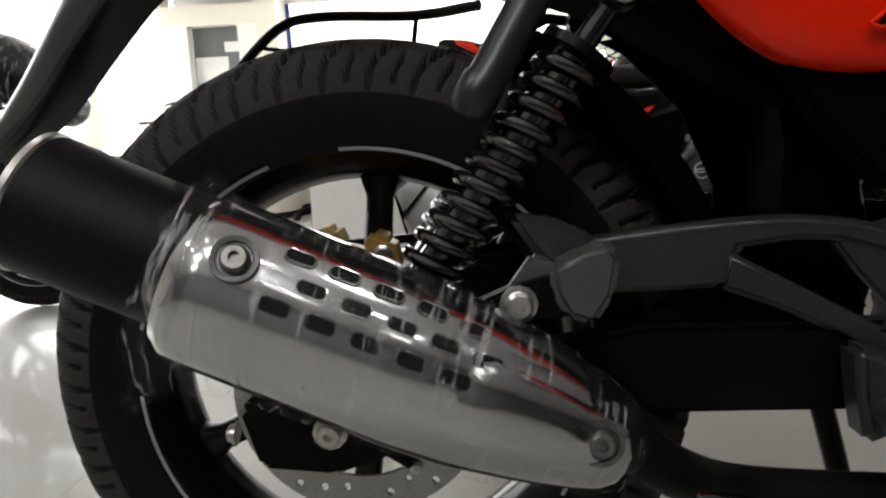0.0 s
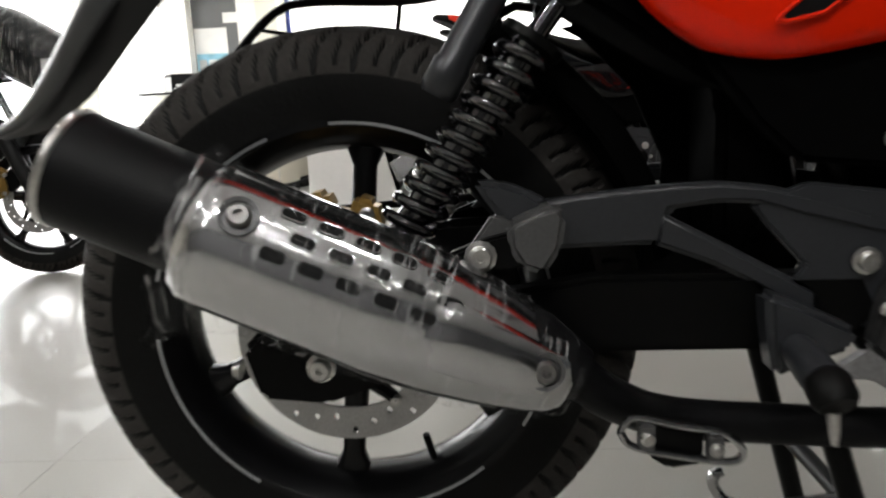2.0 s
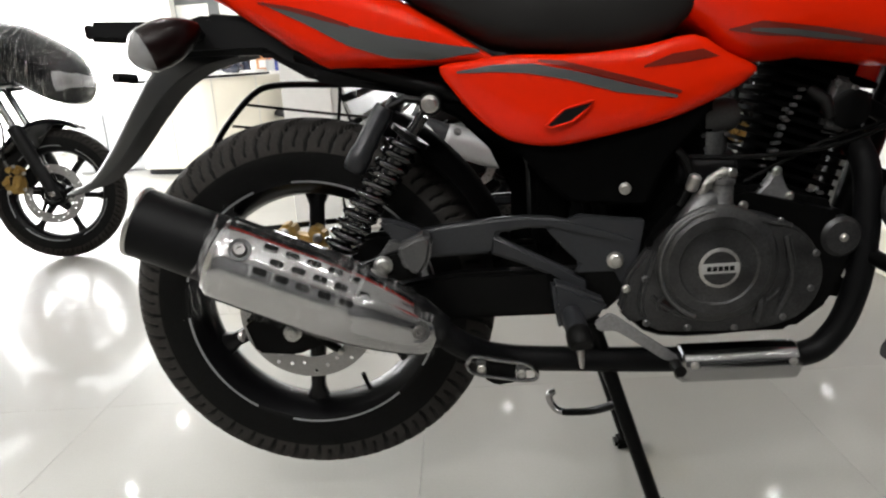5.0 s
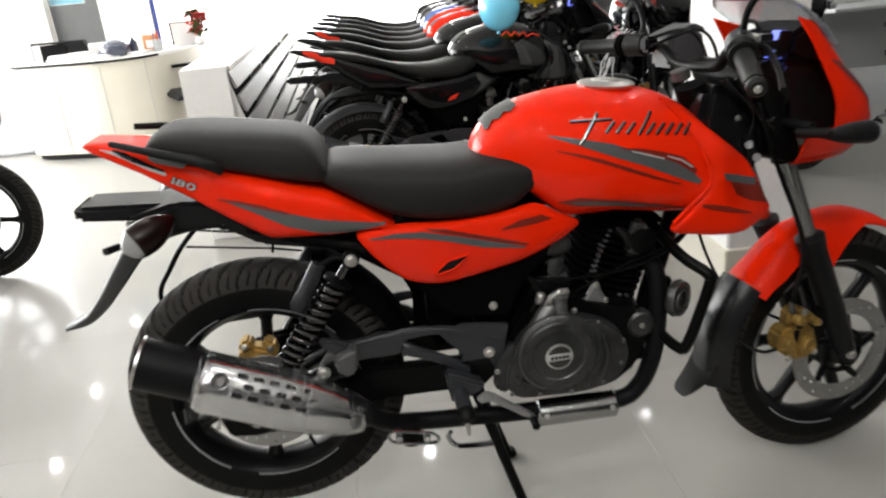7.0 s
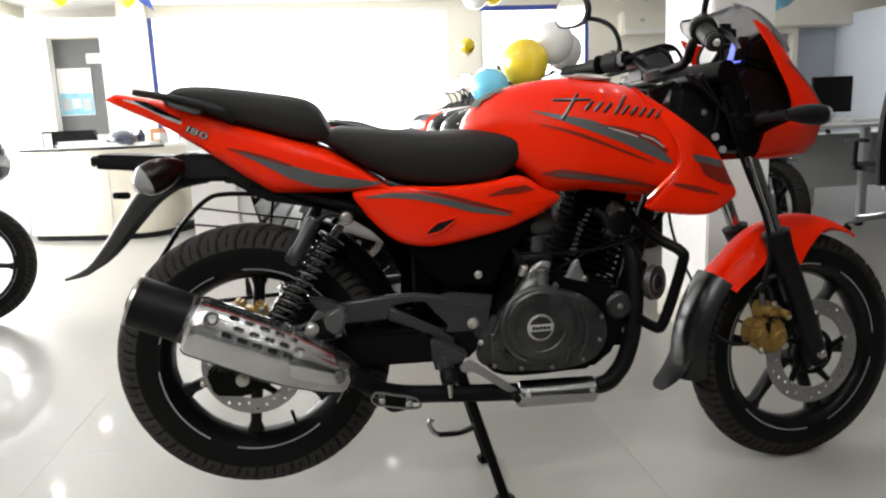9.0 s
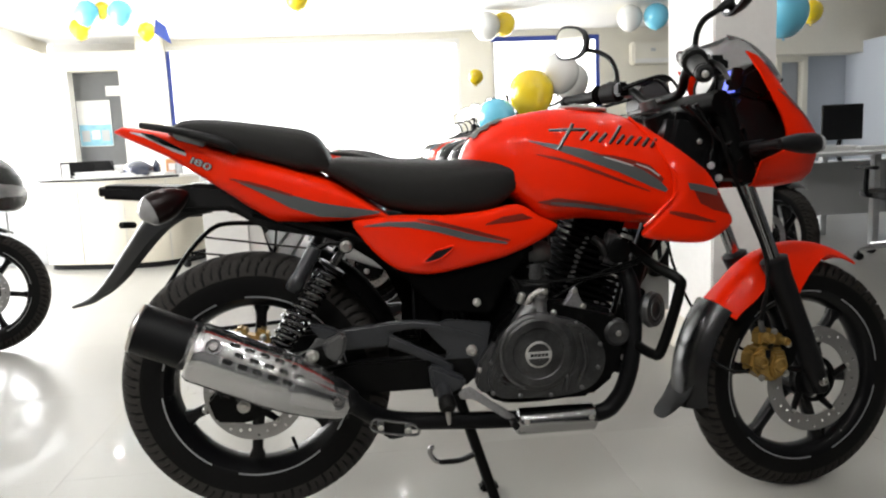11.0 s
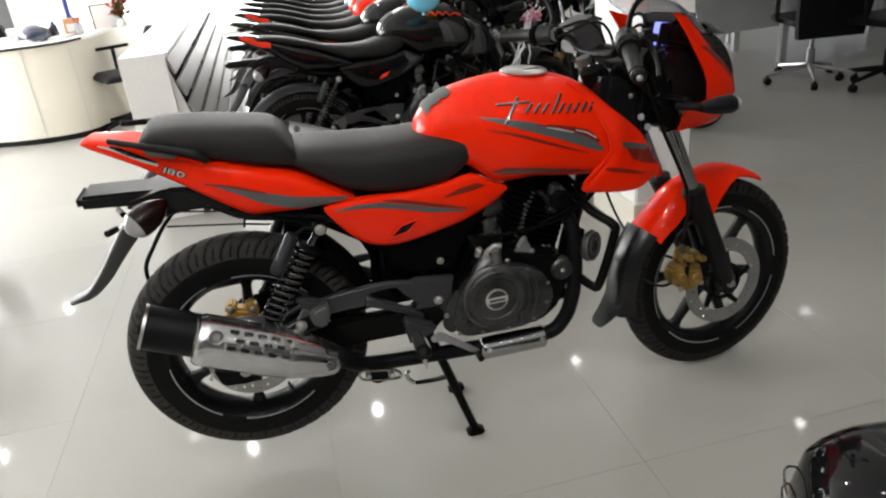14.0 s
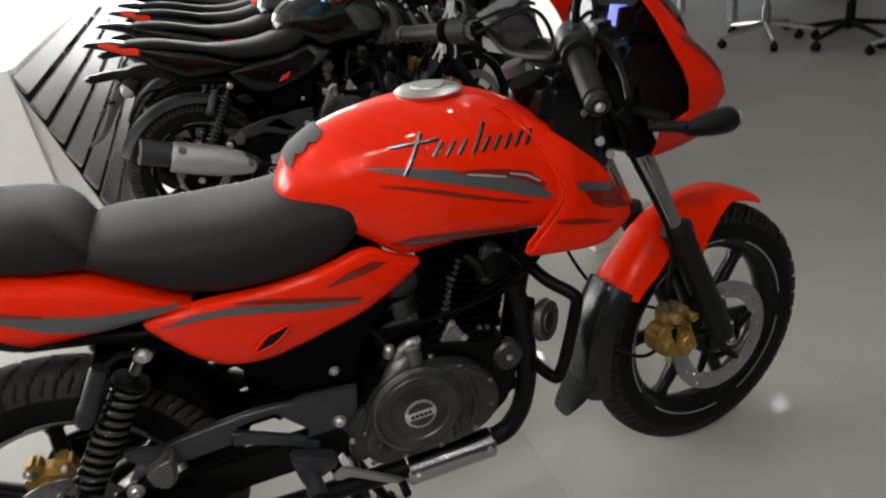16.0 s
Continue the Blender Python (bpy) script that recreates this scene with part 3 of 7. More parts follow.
            decal([(0.268, 0.756), (0.321, 0.762), (0.377, 0.760), (0.440, 0.745), (0.505, 0.725), (0.584, 0.702), (0.583, 0.698), (0.496, 0.712), (0.424, 0.735), (0.368, 0.747), (0.321, 0.752), (0.268, 0.753)], sp, s, 0.0016, GREYDEC, b)
            decal([(0.385, 0.765), (0.42, 0.761), (0.457, 0.750), (0.52, 0.731), (0.59, 0.708), (0.588, 0.704), (0.52, 0.722), (0.457, 0.742), (0.42, 0.753), (0.385, 0.762)], sp, s, 0.0020, DARKRED, b)
            decal([(0.535, 0.746), (0.575, 0.760), (0.62, 0.764), (0.645, 0.752), (0.60, 0.747), (0.535, 0.743)], sp, s, 0.0012, DARKRED, b)
            vent = [(0.392, 0.671), (0.42, 0.694), (0.462, 0.703), (0.452, 0.690), (0.43, 0.674), (0.400, 0.668)]
            part("vent", prism(vent, s * 0.1385, s * 0.1425, 0.001), DARKHOLE, b, "black vent slot")
            rim_v = bmesh.new()
            ring = [V(x, s * 0.1425, z) for x, z in vent]
            tube(ring + [ring[0]], 0.0022, 6, rim_v)
            part("vent_rim", rim_v, paint, b)
            # tail decals
            decal([(-0.005, 0.872), (0.045, 0.858), (0.101, 0.836), (0.176, 0.812), (0.245, 0.797), (0.305, 0.785), (0.302, 0.781), (0.236, 0.774), (0.174, 0.781), (0.114, 0.803), (0.056, 0.837), (-0.005, 0.869)], tl, s, 0.0016, GREYDEC, b)
            decal([(-0.01, 0.872), (0.03, 0.864), (0.07, 0.852), (0.12, 0.832), (0.12, 0.827), (0.07, 0.844), (0.03, 0.858), (-0.01, 0.869)], tl, s, 0.0022, DARKRED, b)
            decal([(-0.22, 0.980), (-0.19, 0.974), (-0.16, 0.962), (-0.13, 0.945), (-0.098, 0.929), (-0.100, 0.923), (-0.13, 0.936), (-0.16, 0.953), (-0.19, 0.967), (-0.22, 0.978)], tl, s, 0.0016, SILVERDEC, b)
            decal([(-0.195, 0.978), (-0.17, 0.972), (-0.145, 0.960), (-0.10, 0.934), (-0.102, 0.931), (-0.145, 0.948), (-0.17, 0.960), (-0.195, 0.975)], tl, s, 0.0022, BLACKP, b)
            # grab rail
            part("grab_rail", tube([(-0.190, s * 0.085, 0.992), (-0.122, s * 0.120, 0.979), (-0.055, s * 0.136, 0.962), (-0.010, s * 0.138, 0.945), (0.010, s * 0.128, 0.926)], [0.0065, 0.008, 0.009, 0.0105, 0.008], 12, smooth=6, flat=0.8), PLASTIC, b, "black grab rail")
            part("grab_rail_bracket", prism([(-0.118, 0.972), (-0.112, 0.958), (-0.056, 0.940), (-0.050, 0.955)], s * 0.112, s * 0.130, 0.003), PEGM, b)
        # model number on the tail, wrapped on the cowl
        for s in (-1, 1):
            for fat, up, m_num in ((0.0013, 0.0014, BLACKP), (0.0, 0.0026, SILVERDEC)):
                bm, pen = bmesh.new(), 0.0
                for ch in "180":
                    cu = bpy.data.curves.new("model_number", "FONT")
                    cu.body, cu.size, cu.extrude, cu.offset = ch, 0.026, 0.0005, fat
                    tmp = bpy.data.objects.new("tmp", cu)
                    me = bpy.data.meshes.new_from_object(tmp)
                    bpy.data.objects.remove(tmp)
                    lo = min(v.co.x for v in me.vertices) + fat
                    hi = max(v.co.x for v in me.vertices) - fat
                    for v in me.vertices:
                        v.co.x = pen + (v.co.x - lo) * 1.45
                    pen += (hi - lo) * 1.45 + 0.0038
                    bm.from_mesh(me)
                    bpy.data.meshes.remove(me)
                for v in bm.verts:
                    u, w, lift = v.co.x + v.co.y * 0.3, v.co.y * 0.86, v.co.z
                    if s > 0:
                        u = 0.068 - u
                    x, z = -0.092 + u * 0.91 + w * 0.15, 0.909 - u * 0.415 + w * 0.90
                    v.co = (x, s * (tail_depth(x, z) + up + lift), z)
                part("model_number", bm, m_num, b, "silver number 180" if m_num is SILVERDEC else "black edge round the number")
        # raised badge: a plain row of slanted bars with one long stem and a bar across it
        bars = [((0.699, 0.903), (0.743, 0.957), 0.0027), ((0.687, 0.946), (0.768, 0.944), 0.0022), ((0.817, 0.9110), (0.853, 0.948), 0.0025)]
        bars += [((0.752 + 0.0205 * k, 0.9215 - 0.0028 * k), (0.773 + 0.0205 * k, 0.9395 - 0.0030 * k), 0.0024) for k in (0, 1, 2, 4, 5, 6, 7, 8)]
        for s in (-1, 1):
            for (xa, za), (xb, zb), r in bars:
                top = [(xa + (xb - xa) * u, za + (zb - za) * u) for u in span(0, 1, 7)]
                part("badge", tube([(x, s * (tank_depth(x, z) + 0.003), z) for x, z in top], [r * 0.7, r, r, r * 0.8], 6), BADGE, b, "raised silver badge bar")
                # black copy set slightly lower: the bar's shadow as a coloured piece
                part("badge_edge", tube([(x + 0.002, s * (tank_depth(x, z - 0.0025) + 0.0005), z - 0.0025) for x, z in top], r * 1.25, 6), BLACKP, b)
    else:
        for s in (-1, 1):
            line = [(0.745, 0.932), (0.775, 0.945), (0.790, 0.924), (0.815, 0.938), (0.832, 0.918), (0.856, 0.930), (0.872, 0.909), (0.900, 0.916), (0.935, 0.900)]
            part("badge", tube([(x, s * (tank_depth(x, z) + 0.002), z) for x, z in line], 0.0042, 6, smooth=4), PATCHRED, b, "red script stroke")
            part("panel_mark", prism([(0.430, 0.672), (0.470, 0.676), (0.493, 0.700), (0.452, 0.690)], s * 0.1375, s * 0.1415, 0.001), PATCHRED, b)
    # seats
    if detail:
        part("rear_seat", body(span(-0.135, 0.203, 26), curve_table([(-0.135, 0.975), (-0.115, 0.999), (-0.06, 1.002), (0.01, 0.994), (0.10, 0.980), (0.155, 0.968), (0.185, 0.945), (0.203, 0.905)]), [(-0.135, 0.968), (-0.1, 0.955), (0.004, 0.922), (0.134, 0.880), (0.203, 0.868)], [(-0.135, 0.085), (-0.11, 0.105), (0.0, 0.120), (0.13, 0.124), (0.185, 0.118), (0.203, 0.105)], 3.4, 4.5, 32, 0.5), SEAT, b, "black vinyl pillion seat")
        part("front_seat", body(span(0.19, 0.645, 34), curve_table([(0.19, 0.895), (0.215, 0.906), (0.259, 0.904), (0.357, 0.894), (0.457, 0.887), (0.534, 0.890), (0.60, 0.884), (0.630, 0.868), (0.645, 0.850)]), curve_table([(0.19, 0.868), (0.254, 0.826), (0.326, 0.782), (0.40, 0.766), (0.47, 0.760), (0.528, 0.760), (0.575, 0.775), (0.61, 0.805), (0.645, 0.842)]), [(0.19, 0.105), (0.26, 0.128), (0.4, 0.142), (0.5, 0.136), (0.58, 0.128), (0.62, 0.120), (0.645, 0.100)], 3.2, 3.4, 32, 0.55), SEAT, b, "black vinyl rider seat")
    else:
        part("seat", body(span(-0.15, 0.645, 44), curve_table([(-0.15, 0.948), (-0.13, 0.962), (-0.06, 0.962), (0.03, 0.948), (0.12, 0.922), (0.20, 0.900), (0.30, 0.886), (0.42, 0.880), (0.53, 0.884), (0.60, 0.878), (0.645, 0.850)]), curve_table([(-0.15, 0.940), (-0.06, 0.925), (0.06, 0.895), (0.19, 0.862), (0.28, 0.815), (0.40, 0.778), (0.52, 0.765), (0.60, 0.800), (0.645, 0.842)]), [(-0.15, 0.085), (-0.11, 0.105), (0.0, 0.115), (0.2, 0.118), (0.4, 0.138), (0.55, 0.130), (0.645, 0.100)], 3.2, 3.4, 32, 0.5), SEAT, b, "black vinyl one-piece seat")
    bm = bmesh.new()
    rows = []
    for x in span(0.530, 0.60, 14):
        zt = lerp_table(TANK_TOP, x)
        w = 0.046 + 0.006 * math.sin(x * 260)
        zb, hw = lerp_table(TANK_BOT, x), lerp_table(TANK_HALF, x)
        zm = zb + (zt - zb) * 0.36
        rows.append([bm.verts.new((x - 0.003, w * k, zm + (zt - zm) * (1 - min(0.98, abs(w * k) / hw) ** 2.3) ** (1 / 2.3) + 0.003)) for k in (-1, -0.75, -0.5, 0, 0.5, 0.75, 1)])
    for a, c in zip(rows, rows[1:]):
        for k in range(6):
            bm.faces.new((a[k], a[k + 1], c[k + 1], c[k]))
    part("tank_pad", bm, PADM, b)
    part("fuel_cap", lathe([(0.058, -0.004), (0.060, 0.002), (0.055, 0.006), (0.030, 0.008), (0.028, 0.011), (0.012, 0.012)], (0.80, 0, 0.991), (0.08, 0, 1), 32), STEEL, b, "brushed steel fuel cap")
    # frame and black plastic below the panels
    for s in (-1, 1):
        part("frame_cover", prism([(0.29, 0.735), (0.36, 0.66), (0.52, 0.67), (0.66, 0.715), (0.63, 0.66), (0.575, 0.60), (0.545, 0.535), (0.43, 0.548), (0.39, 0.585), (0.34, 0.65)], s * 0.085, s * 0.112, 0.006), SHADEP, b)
        part("swingarm", prism([(-0.05, 0.372), (-0.04, 0.41), (0.02, 0.412), (0.25, 0.445), (0.50, 0.44), (0.52, 0.40), (0.48, 0.365), (0.25, 0.368), (0.0, 0.358)], s * 0.075, s * 0.105, 0.006), FRAME, b)
        part("subframe_tube", tube([(0.03, s * 0.085, 0.80), (0.22, s * 0.085, 0.735), (0.36, s * 0.075, 0.69), (0.46, s * 0.068, 0.60), (0.50, s * 0.065, 0.45)], 0.014, 10, smooth=5), FRAME, b)
        # shock absorber
        top, bot = V(0.226, s * 0.102, 0.712), V(0.040, s * 0.116, 0.462)
        d = (bot - top).normalized()
        part("shock_body", tube([top + d * 0.02, top + d * 0.06, top + d * 0.062, top + d * 0.18, top + d * 0.182, top + d * 0.27, bot], [0.010, 0.010, 0.017, 0.017, 0.015, 0.015, 0.014], 14), SPRINGM, b)
        part("shock_spring", coil(top + d * 0.065, top + d * 0.275, 0.0225, 0.0058, 11.5), SPRINGM, b, "gloss black coil spring")
        part("spring_collar", lathe([(0.010, 0), (0.031, 0.002), (0.031, 0.010), (0.012, 0.014)], top + d * 0.052, d, 20), FRAME, b)
        part("shock_eye", lathe([(0.006, -0.016), (0.016, -0.014), (0.018, 0), (0.016, 0.014), (0.006, 0.016)], top, (0, 1, 0), 18), FRAME, b)
        bolt(top + V(0, s * 0.016, 0), 0.010, b, (0, s, 0))
        part("gas_canister", tube([(0.160, s * 0.118, 0.713), (0.156, s * 0.118, 0.707), (0.121, s * 0.120, 0.650), (0.119, s * 0.120, 0.647), (0.106, s * 0.120, 0.626), (0.103, s * 0.120, 0.621)], [0.0135, 0.0155, 0.0155, 0.0178, 0.0178, 0.014], 16), CANIST, b)
        part("canister_arm", tube([(0.158, s * 0.116, 0.708), (0.19, s * 0.114, 0.722), (0.222, s * 0.112, 0.716)], 0.006, 8), FRAME, b)
        # foot rest bracket with its triangular opening
        yb0, yb1 = s * 0.090, s * 0.108
        arm = bmesh.new()
        prism([(0.184, 0.519), (0.229, 0.524), (0.273, 0.528), (0.317, 0.531), (0.361, 0.532), (0.404, 0.527), (0.444, 0.517), (0.500, 0.499), (0.531, 0.486), (0.527, 0.472), (0.483, 0.484), (0.439, 0.496), (0.395, 0.510), (0.360, 0.512), (0.316, 0.507), (0.305, 0.475), (0.234, 0.474), (0.194, 0.473)], yb0, yb1, 0.005, 3, arm)
        prism([(0.307, 0.506), (0.346, 0.485), (0.411, 0.449), (0.455, 0.425), (0.455, 0.402), (0.432, 0.408), (0.393, 0.434), (0.353, 0.455), (0.301, 0.475)], yb0, yb1 + s * 0.002, 0.005, 3, arm)
        prism([(0.444, 0.528), (0.545, 0.514), (0.532, 0.443), (0.516, 0.383), (0.482, 0.390), (0.446, 0.406), (0.433, 0.435), (0.443, 0.449), (0.412, 0.483), (0.391, 0.509)], yb0 + s * 0.001, yb1 - s * 0.004, 0.003, 2, arm)
        part("footrest_bracket", arm, GREYPL, b, "dark grey cast footrest bracket")
        bolt((0.497, yb1, 0.453), 0.010, b, (0, s, 0))
        bolt((0.512, s * 0.112, 0.566), 0.007, b, (0, s, 0))
        part("pillion_knuckle", prism([(0.132, 0.543), (0.157, 0.543), (0.182, 0.534), (0.203, 0.521), (0.184, 0.504), (0.162, 0.501), (0.147, 0.520)], s * 0.104, s * 0.128, 0.006), GREYPL, b)
        part("pillion_peg", prism([(0.162, 0.506), (0.187, 0.518), (0.208, 0.523), (0.216, 0.512), (0.211, 0.481), (0.195, 0.458), (0.174, 0.465), (0.163, 0.484)], s * 0.106, s * 0.150, 0.008, 3), PEGM, b, "dull grey folded pillion peg")
        part("silencer_bracket", prism([(0.095, 0.461), (0.109, 0.480), (0.141, 0.492), (0.185, 0.502), (0.182, 0.466), (0.147, 0.460), (0.129, 0.452)], s * 0.128, s * 0.142, 0.003), FRAME, b)
        part("bracket_link", prism([(0.128, 0.482), (0.150, 0.512), (0.176, 0.508), (0.160, 0.488)], s * 0.112, s * 0.127, 0.003), PEGM, b)
        part("peg_mount", prism([(0.393, 0.434), (0.413, 0.428), (0.478, 0.397), (0.474, 0.378), (0.450, 0.370), (0.428, 0.362), (0.404, 0.352), (0.396, 0.395)], s * 0.110, s * 0.146, 0.007, 3), GREYPL, b)
        peg = part("foot_peg", tube([(0.421, s * 0.135, 0.384), (0.422, s * 0.155, 0.380), (0.4235, s * 0.190, 0.371), (0.4235, s * 0.196, 0.370)], [0.013, 0.0165, 0.0180, 0.017], 14), GREYPL, b, "dark grey foot peg")
        part("peg_rubber", tube([(0.4235, s * 0.195, 0.373), (0.424, s * 0.200, 0.370), (0.4245, s * 0.214, 0.361), (0.425, s * 0.219, 0.357)], [0.017, 0.0195, 0.0190, 0.015], 16), RUBBER, peg, "black rubber peg end")
        part("peg_tip", tube([(0.424, s * 0.212, 0.350), (0.425, s * 0.214, 0.334), (0.4255, s * 0.215, 0.322)], [0.006, 0.005, 0.003], 8), STEEL, peg)
        part("crash_guard", tube([(0.905, s * 0.03, 0.66), (0.93, s * 0.12, 0.625), (0.965, s * 0.165, 0.600), (0.968, s * 0.168, 0.57), (0.928, s * 0.165, 0.44), (0.91, s * 0.15, 0.425), (0.885, s * 0.06, 0.44)], 0.0125, 12, smooth=5), FRAME, b, "black tubular crash guard")
    bolt((0.138, -0.143, 0.477), 0.011, b)
    part("main_frame", tube([(0.45, 0, 0.74), (0.70, 0, 0.78), (0.95, 0, 0.90), (1.03, 0, 0.93)], 0.028, 12, smooth=4), FRAME, b)
    part("down_tube", tube([(1.03, 0, 0.90), (0.97, 0, 0.72), (0.91, 0, 0.52), (0.88, 0, 0.40)], 0.022, 12, smooth=4), FRAME, b)
    # under-seat parts, their recess shade put into a near-black colour
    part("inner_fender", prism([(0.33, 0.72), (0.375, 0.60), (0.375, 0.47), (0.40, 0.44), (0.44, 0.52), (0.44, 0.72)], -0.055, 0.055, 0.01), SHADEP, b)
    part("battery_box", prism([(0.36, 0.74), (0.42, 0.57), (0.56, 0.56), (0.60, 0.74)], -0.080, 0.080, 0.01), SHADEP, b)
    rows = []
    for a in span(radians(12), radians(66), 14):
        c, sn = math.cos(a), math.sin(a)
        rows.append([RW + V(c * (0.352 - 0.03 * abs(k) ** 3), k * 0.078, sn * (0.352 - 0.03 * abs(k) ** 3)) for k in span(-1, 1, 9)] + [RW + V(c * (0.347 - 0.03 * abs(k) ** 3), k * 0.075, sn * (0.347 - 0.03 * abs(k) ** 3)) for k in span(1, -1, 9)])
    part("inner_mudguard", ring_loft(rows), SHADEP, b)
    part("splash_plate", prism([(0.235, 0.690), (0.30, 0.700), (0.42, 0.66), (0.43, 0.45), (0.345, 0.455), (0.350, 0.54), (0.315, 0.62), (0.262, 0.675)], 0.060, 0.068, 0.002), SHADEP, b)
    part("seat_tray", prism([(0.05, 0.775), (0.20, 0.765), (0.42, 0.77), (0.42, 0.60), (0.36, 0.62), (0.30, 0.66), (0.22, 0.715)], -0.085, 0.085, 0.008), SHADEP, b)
    # chain case on the far side
    if not detail:
        rows = []
        for a in span(radians(35), radians(150), 20):
            c, sn = math.cos(a), math.sin(a)
            rows.append([RW + V(c * (0.338 - 0.035 * abs(k) ** 3), k * 0.070, sn * (0.338 - 0.035 * abs(k) ** 3)) for k in span(-1, 1, 9)] + [RW + V(c * (0.334 - 0.035 * abs(k) ** 3), k * 0.067, sn * (0.334 - 0.035 * abs(k) ** 3)) for k in span(1, -1, 9)])
        part("tyre_hugger", ring_loft(rows), GREYSIL, b, "satin dark grey tyre hugger")
    part("chain_case", prism([(-0.06, 0.33), (-0.08, 0.40), (-0.03, 0.455), (0.10, 0.47), (0.40, 0.475), (0.42, 0.44), (0.15, 0.43), (0.05, 0.33)], 0.108, 0.135, 0.01), PLASTIC, b)
    part("rear_engine_plate", prism([(0.50, 0.38), (0.50, 0.64), (0.66, 0.64), (0.66, 0.50), (0.60, 0.40)], -0.055, -0.065, 0.003), SHADEP, b)
    # engine
    part("crankcase", prism([(0.53, 0.40), (0.55, 0.49), (0.60, 0.54), (0.70, 0.56), (0.84, 0.52), (0.87, 0.44), (0.84, 0.36), (0.78, 0.315), (0.60, 0.315), (0.545, 0.35)], -0.105, 0.115, 0.012), FRAME, b)
    cover = round_line([(0.528, 0.385), (0.540, 0.44), (0.562, 0.485), (0.60, 0.513), (0.655, 0.525), (0.715, 0.517), (0.77, 0.490), (0.80, 0.445), (0.802, 0.40), (0.775, 0.357), (0.71, 0.337), (0.62, 0.338), (0.55, 0.345)], 4)
    part("clutch_cover", prism(cover, -0.102, -0.142, 0.010, 3), ENGINE, b, "dark grey engine cover, scuffed and dusty")
    part("clutch_boss", lathe([(0.092, 0), (0.092, 0.006), (0.086, 0.013), (0.080, 0.014), (0.076, 0.018), (0.060, 0.019), (0.057, 0.016), (0.037, 0.016), (0.034, 0.018)], (0.642, -0.138, 0.447), (0, -1, 0), 48), ENGINE, b)
    # highlight on the boss rim's left edge, put in as a paler alloy arc
    part("cover_rim", tube([(0.642 + 0.086 * math.cos(radians(a)), -0.151, 0.447 + 0.086 * math.sin(radians(a))) for a in range(95, 250, 8)], 0.0035, 8), ALUD, b)
    part("medallion", lathe([(0.031, 0), (0.031, 0.004), (0.029, 0.005)], (0.642, -0.153, 0.445), (0, -1, 0), 32), ALU, b, "round silver medallion")
    part("medallion_bar", box(0.614, 0.670, -0.1605, -0.157, 0.437, 0.453, 0.001), SILVERDEC, b)
    part("medallion_field", lathe([(0.026, 0), (0.026, 0.0008)], (0.642, -0.158, 0.445), (0, -1, 0), 28), ENGINE, b)
    for k in range(5):
        part("medallion_mark", box(0.622 + 0.0085 * k, 0.6285 + 0.0085 * k, -0.1615, -0.160, 0.4415, 0.4485, 0), DARKHOLE, b)
    part("oil_window", lathe([(0.017, 0), (0.017, 0.006), (0.012, 0.006), (0.011, 0.002)], (0.569, -0.1405, 0.388), (0, -1, 0), 20), ENGINE, b)
    part("oil_glass", lathe([(0.0115, 0.002), (0.0115, 0.004)], (0.569, -0.1405, 0.388), (0, -1, 0), 18), LENSR, b)
    for x, z in ((0.537, 0.358), (0.535, 0.43), (0.56, 0.478), (0.60, 0.347), (0.672, 0.343), (0.745, 0.356), (0.785, 0.40), (0.79, 0.455), (0.735, 0.508), (0.66, 0.519)):
        bolt((x, -0.141, z), 0.0042, b, material=ALUD)
    part("cover_rib", tube([(0.735, -0.141, 0.36), (0.755, -0.145, 0.42), (0.745, -0.141, 0.485)], 0.006, 8, smooth=4), ENGINE, b)
    part("cover_rib", tube([(0.712, -0.141, 0.395), (0.709, -0.146, 0.375), (0.706, -0.141, 0.352)], 0.007, 8, smooth=4), ENGINE, b)
    part("cover_seam", tube([(0.752, -0.1405, 0.50), (0.700, -0.145, 0.512), (0.690, -0.1455, 0.500)], 0.004, 8, smooth=3), ENGINE, b)
    part("side_lug", prism([(0.500, 0.372), (0.512, 0.43), (0.548, 0.475), (0.556, 0.455), (0.545, 0.36), (0.52, 0.35)], -0.100, -0.124, 0.005), ENGINE, b)
    bolt((0.510, -0.124, 0.41), 0.005, b)
    part("cover_rib", tube([(0.592, -0.141, 0.375), (0.625, -0.15, 0.395)], 0.004, 8), ENGINE, b)
    part("clutch_arm_tower", lathe([(0.021, 0), (0.019, 0.012), (0.0165, 0.016), (0.0165, 0.046), (0.019, 0.048), (0.019, 0.054), (0.010, 0.060)], (0.656, -0.118, 0.519), (0.0, 0, 1), 18), ALUD, b)
    part("clutch_arm", tube([(0.672, -0.120, 0.580), (0.655, -0.126, 0.584), (0.636, -0.124, 0.574), (0.622, -0.118, 0.545)], [0.0075, 0.008, 0.007, 0.006], 10), ALU, b)
    part("cover_bracket", prism([(0.617, 0.521), (0.640, 0.522), (0.643, 0.560), (0.634, 0.572), (0.625, 0.552)], -0.112, -0.122, 0.003), ALU, b)
    for x, z in ((0.646, 0.579), (0.664, 0.583), (0.630, 0.566)):
        bolt((x, -0.128, z), 0.0055, b)
    part("breather_hose", tube([(0.60, -0.095, 0.53), (0.615, -0.10, 0.57), (0.60, -0.10, 0.61), (0.56, -0.09, 0.64)], 0.007, 10, smooth=5), RUBBER, b)
    part("cable_stop", lathe([(0.008, 0), (0.010, 0.004), (0.010, 0.022), (0.006, 0.026)], (0.612, -0.108, 0.556), (0.3, -0.2, 1), 12), ALU, b)
    part("cover_neck", tube([(0.60, -0.12, 0.50), (0.63, -0.115, 0.535), (0.66, -0.10, 0.55)], [0.018, 0.022, 0.018], 14, smooth=3), ALUD, b)
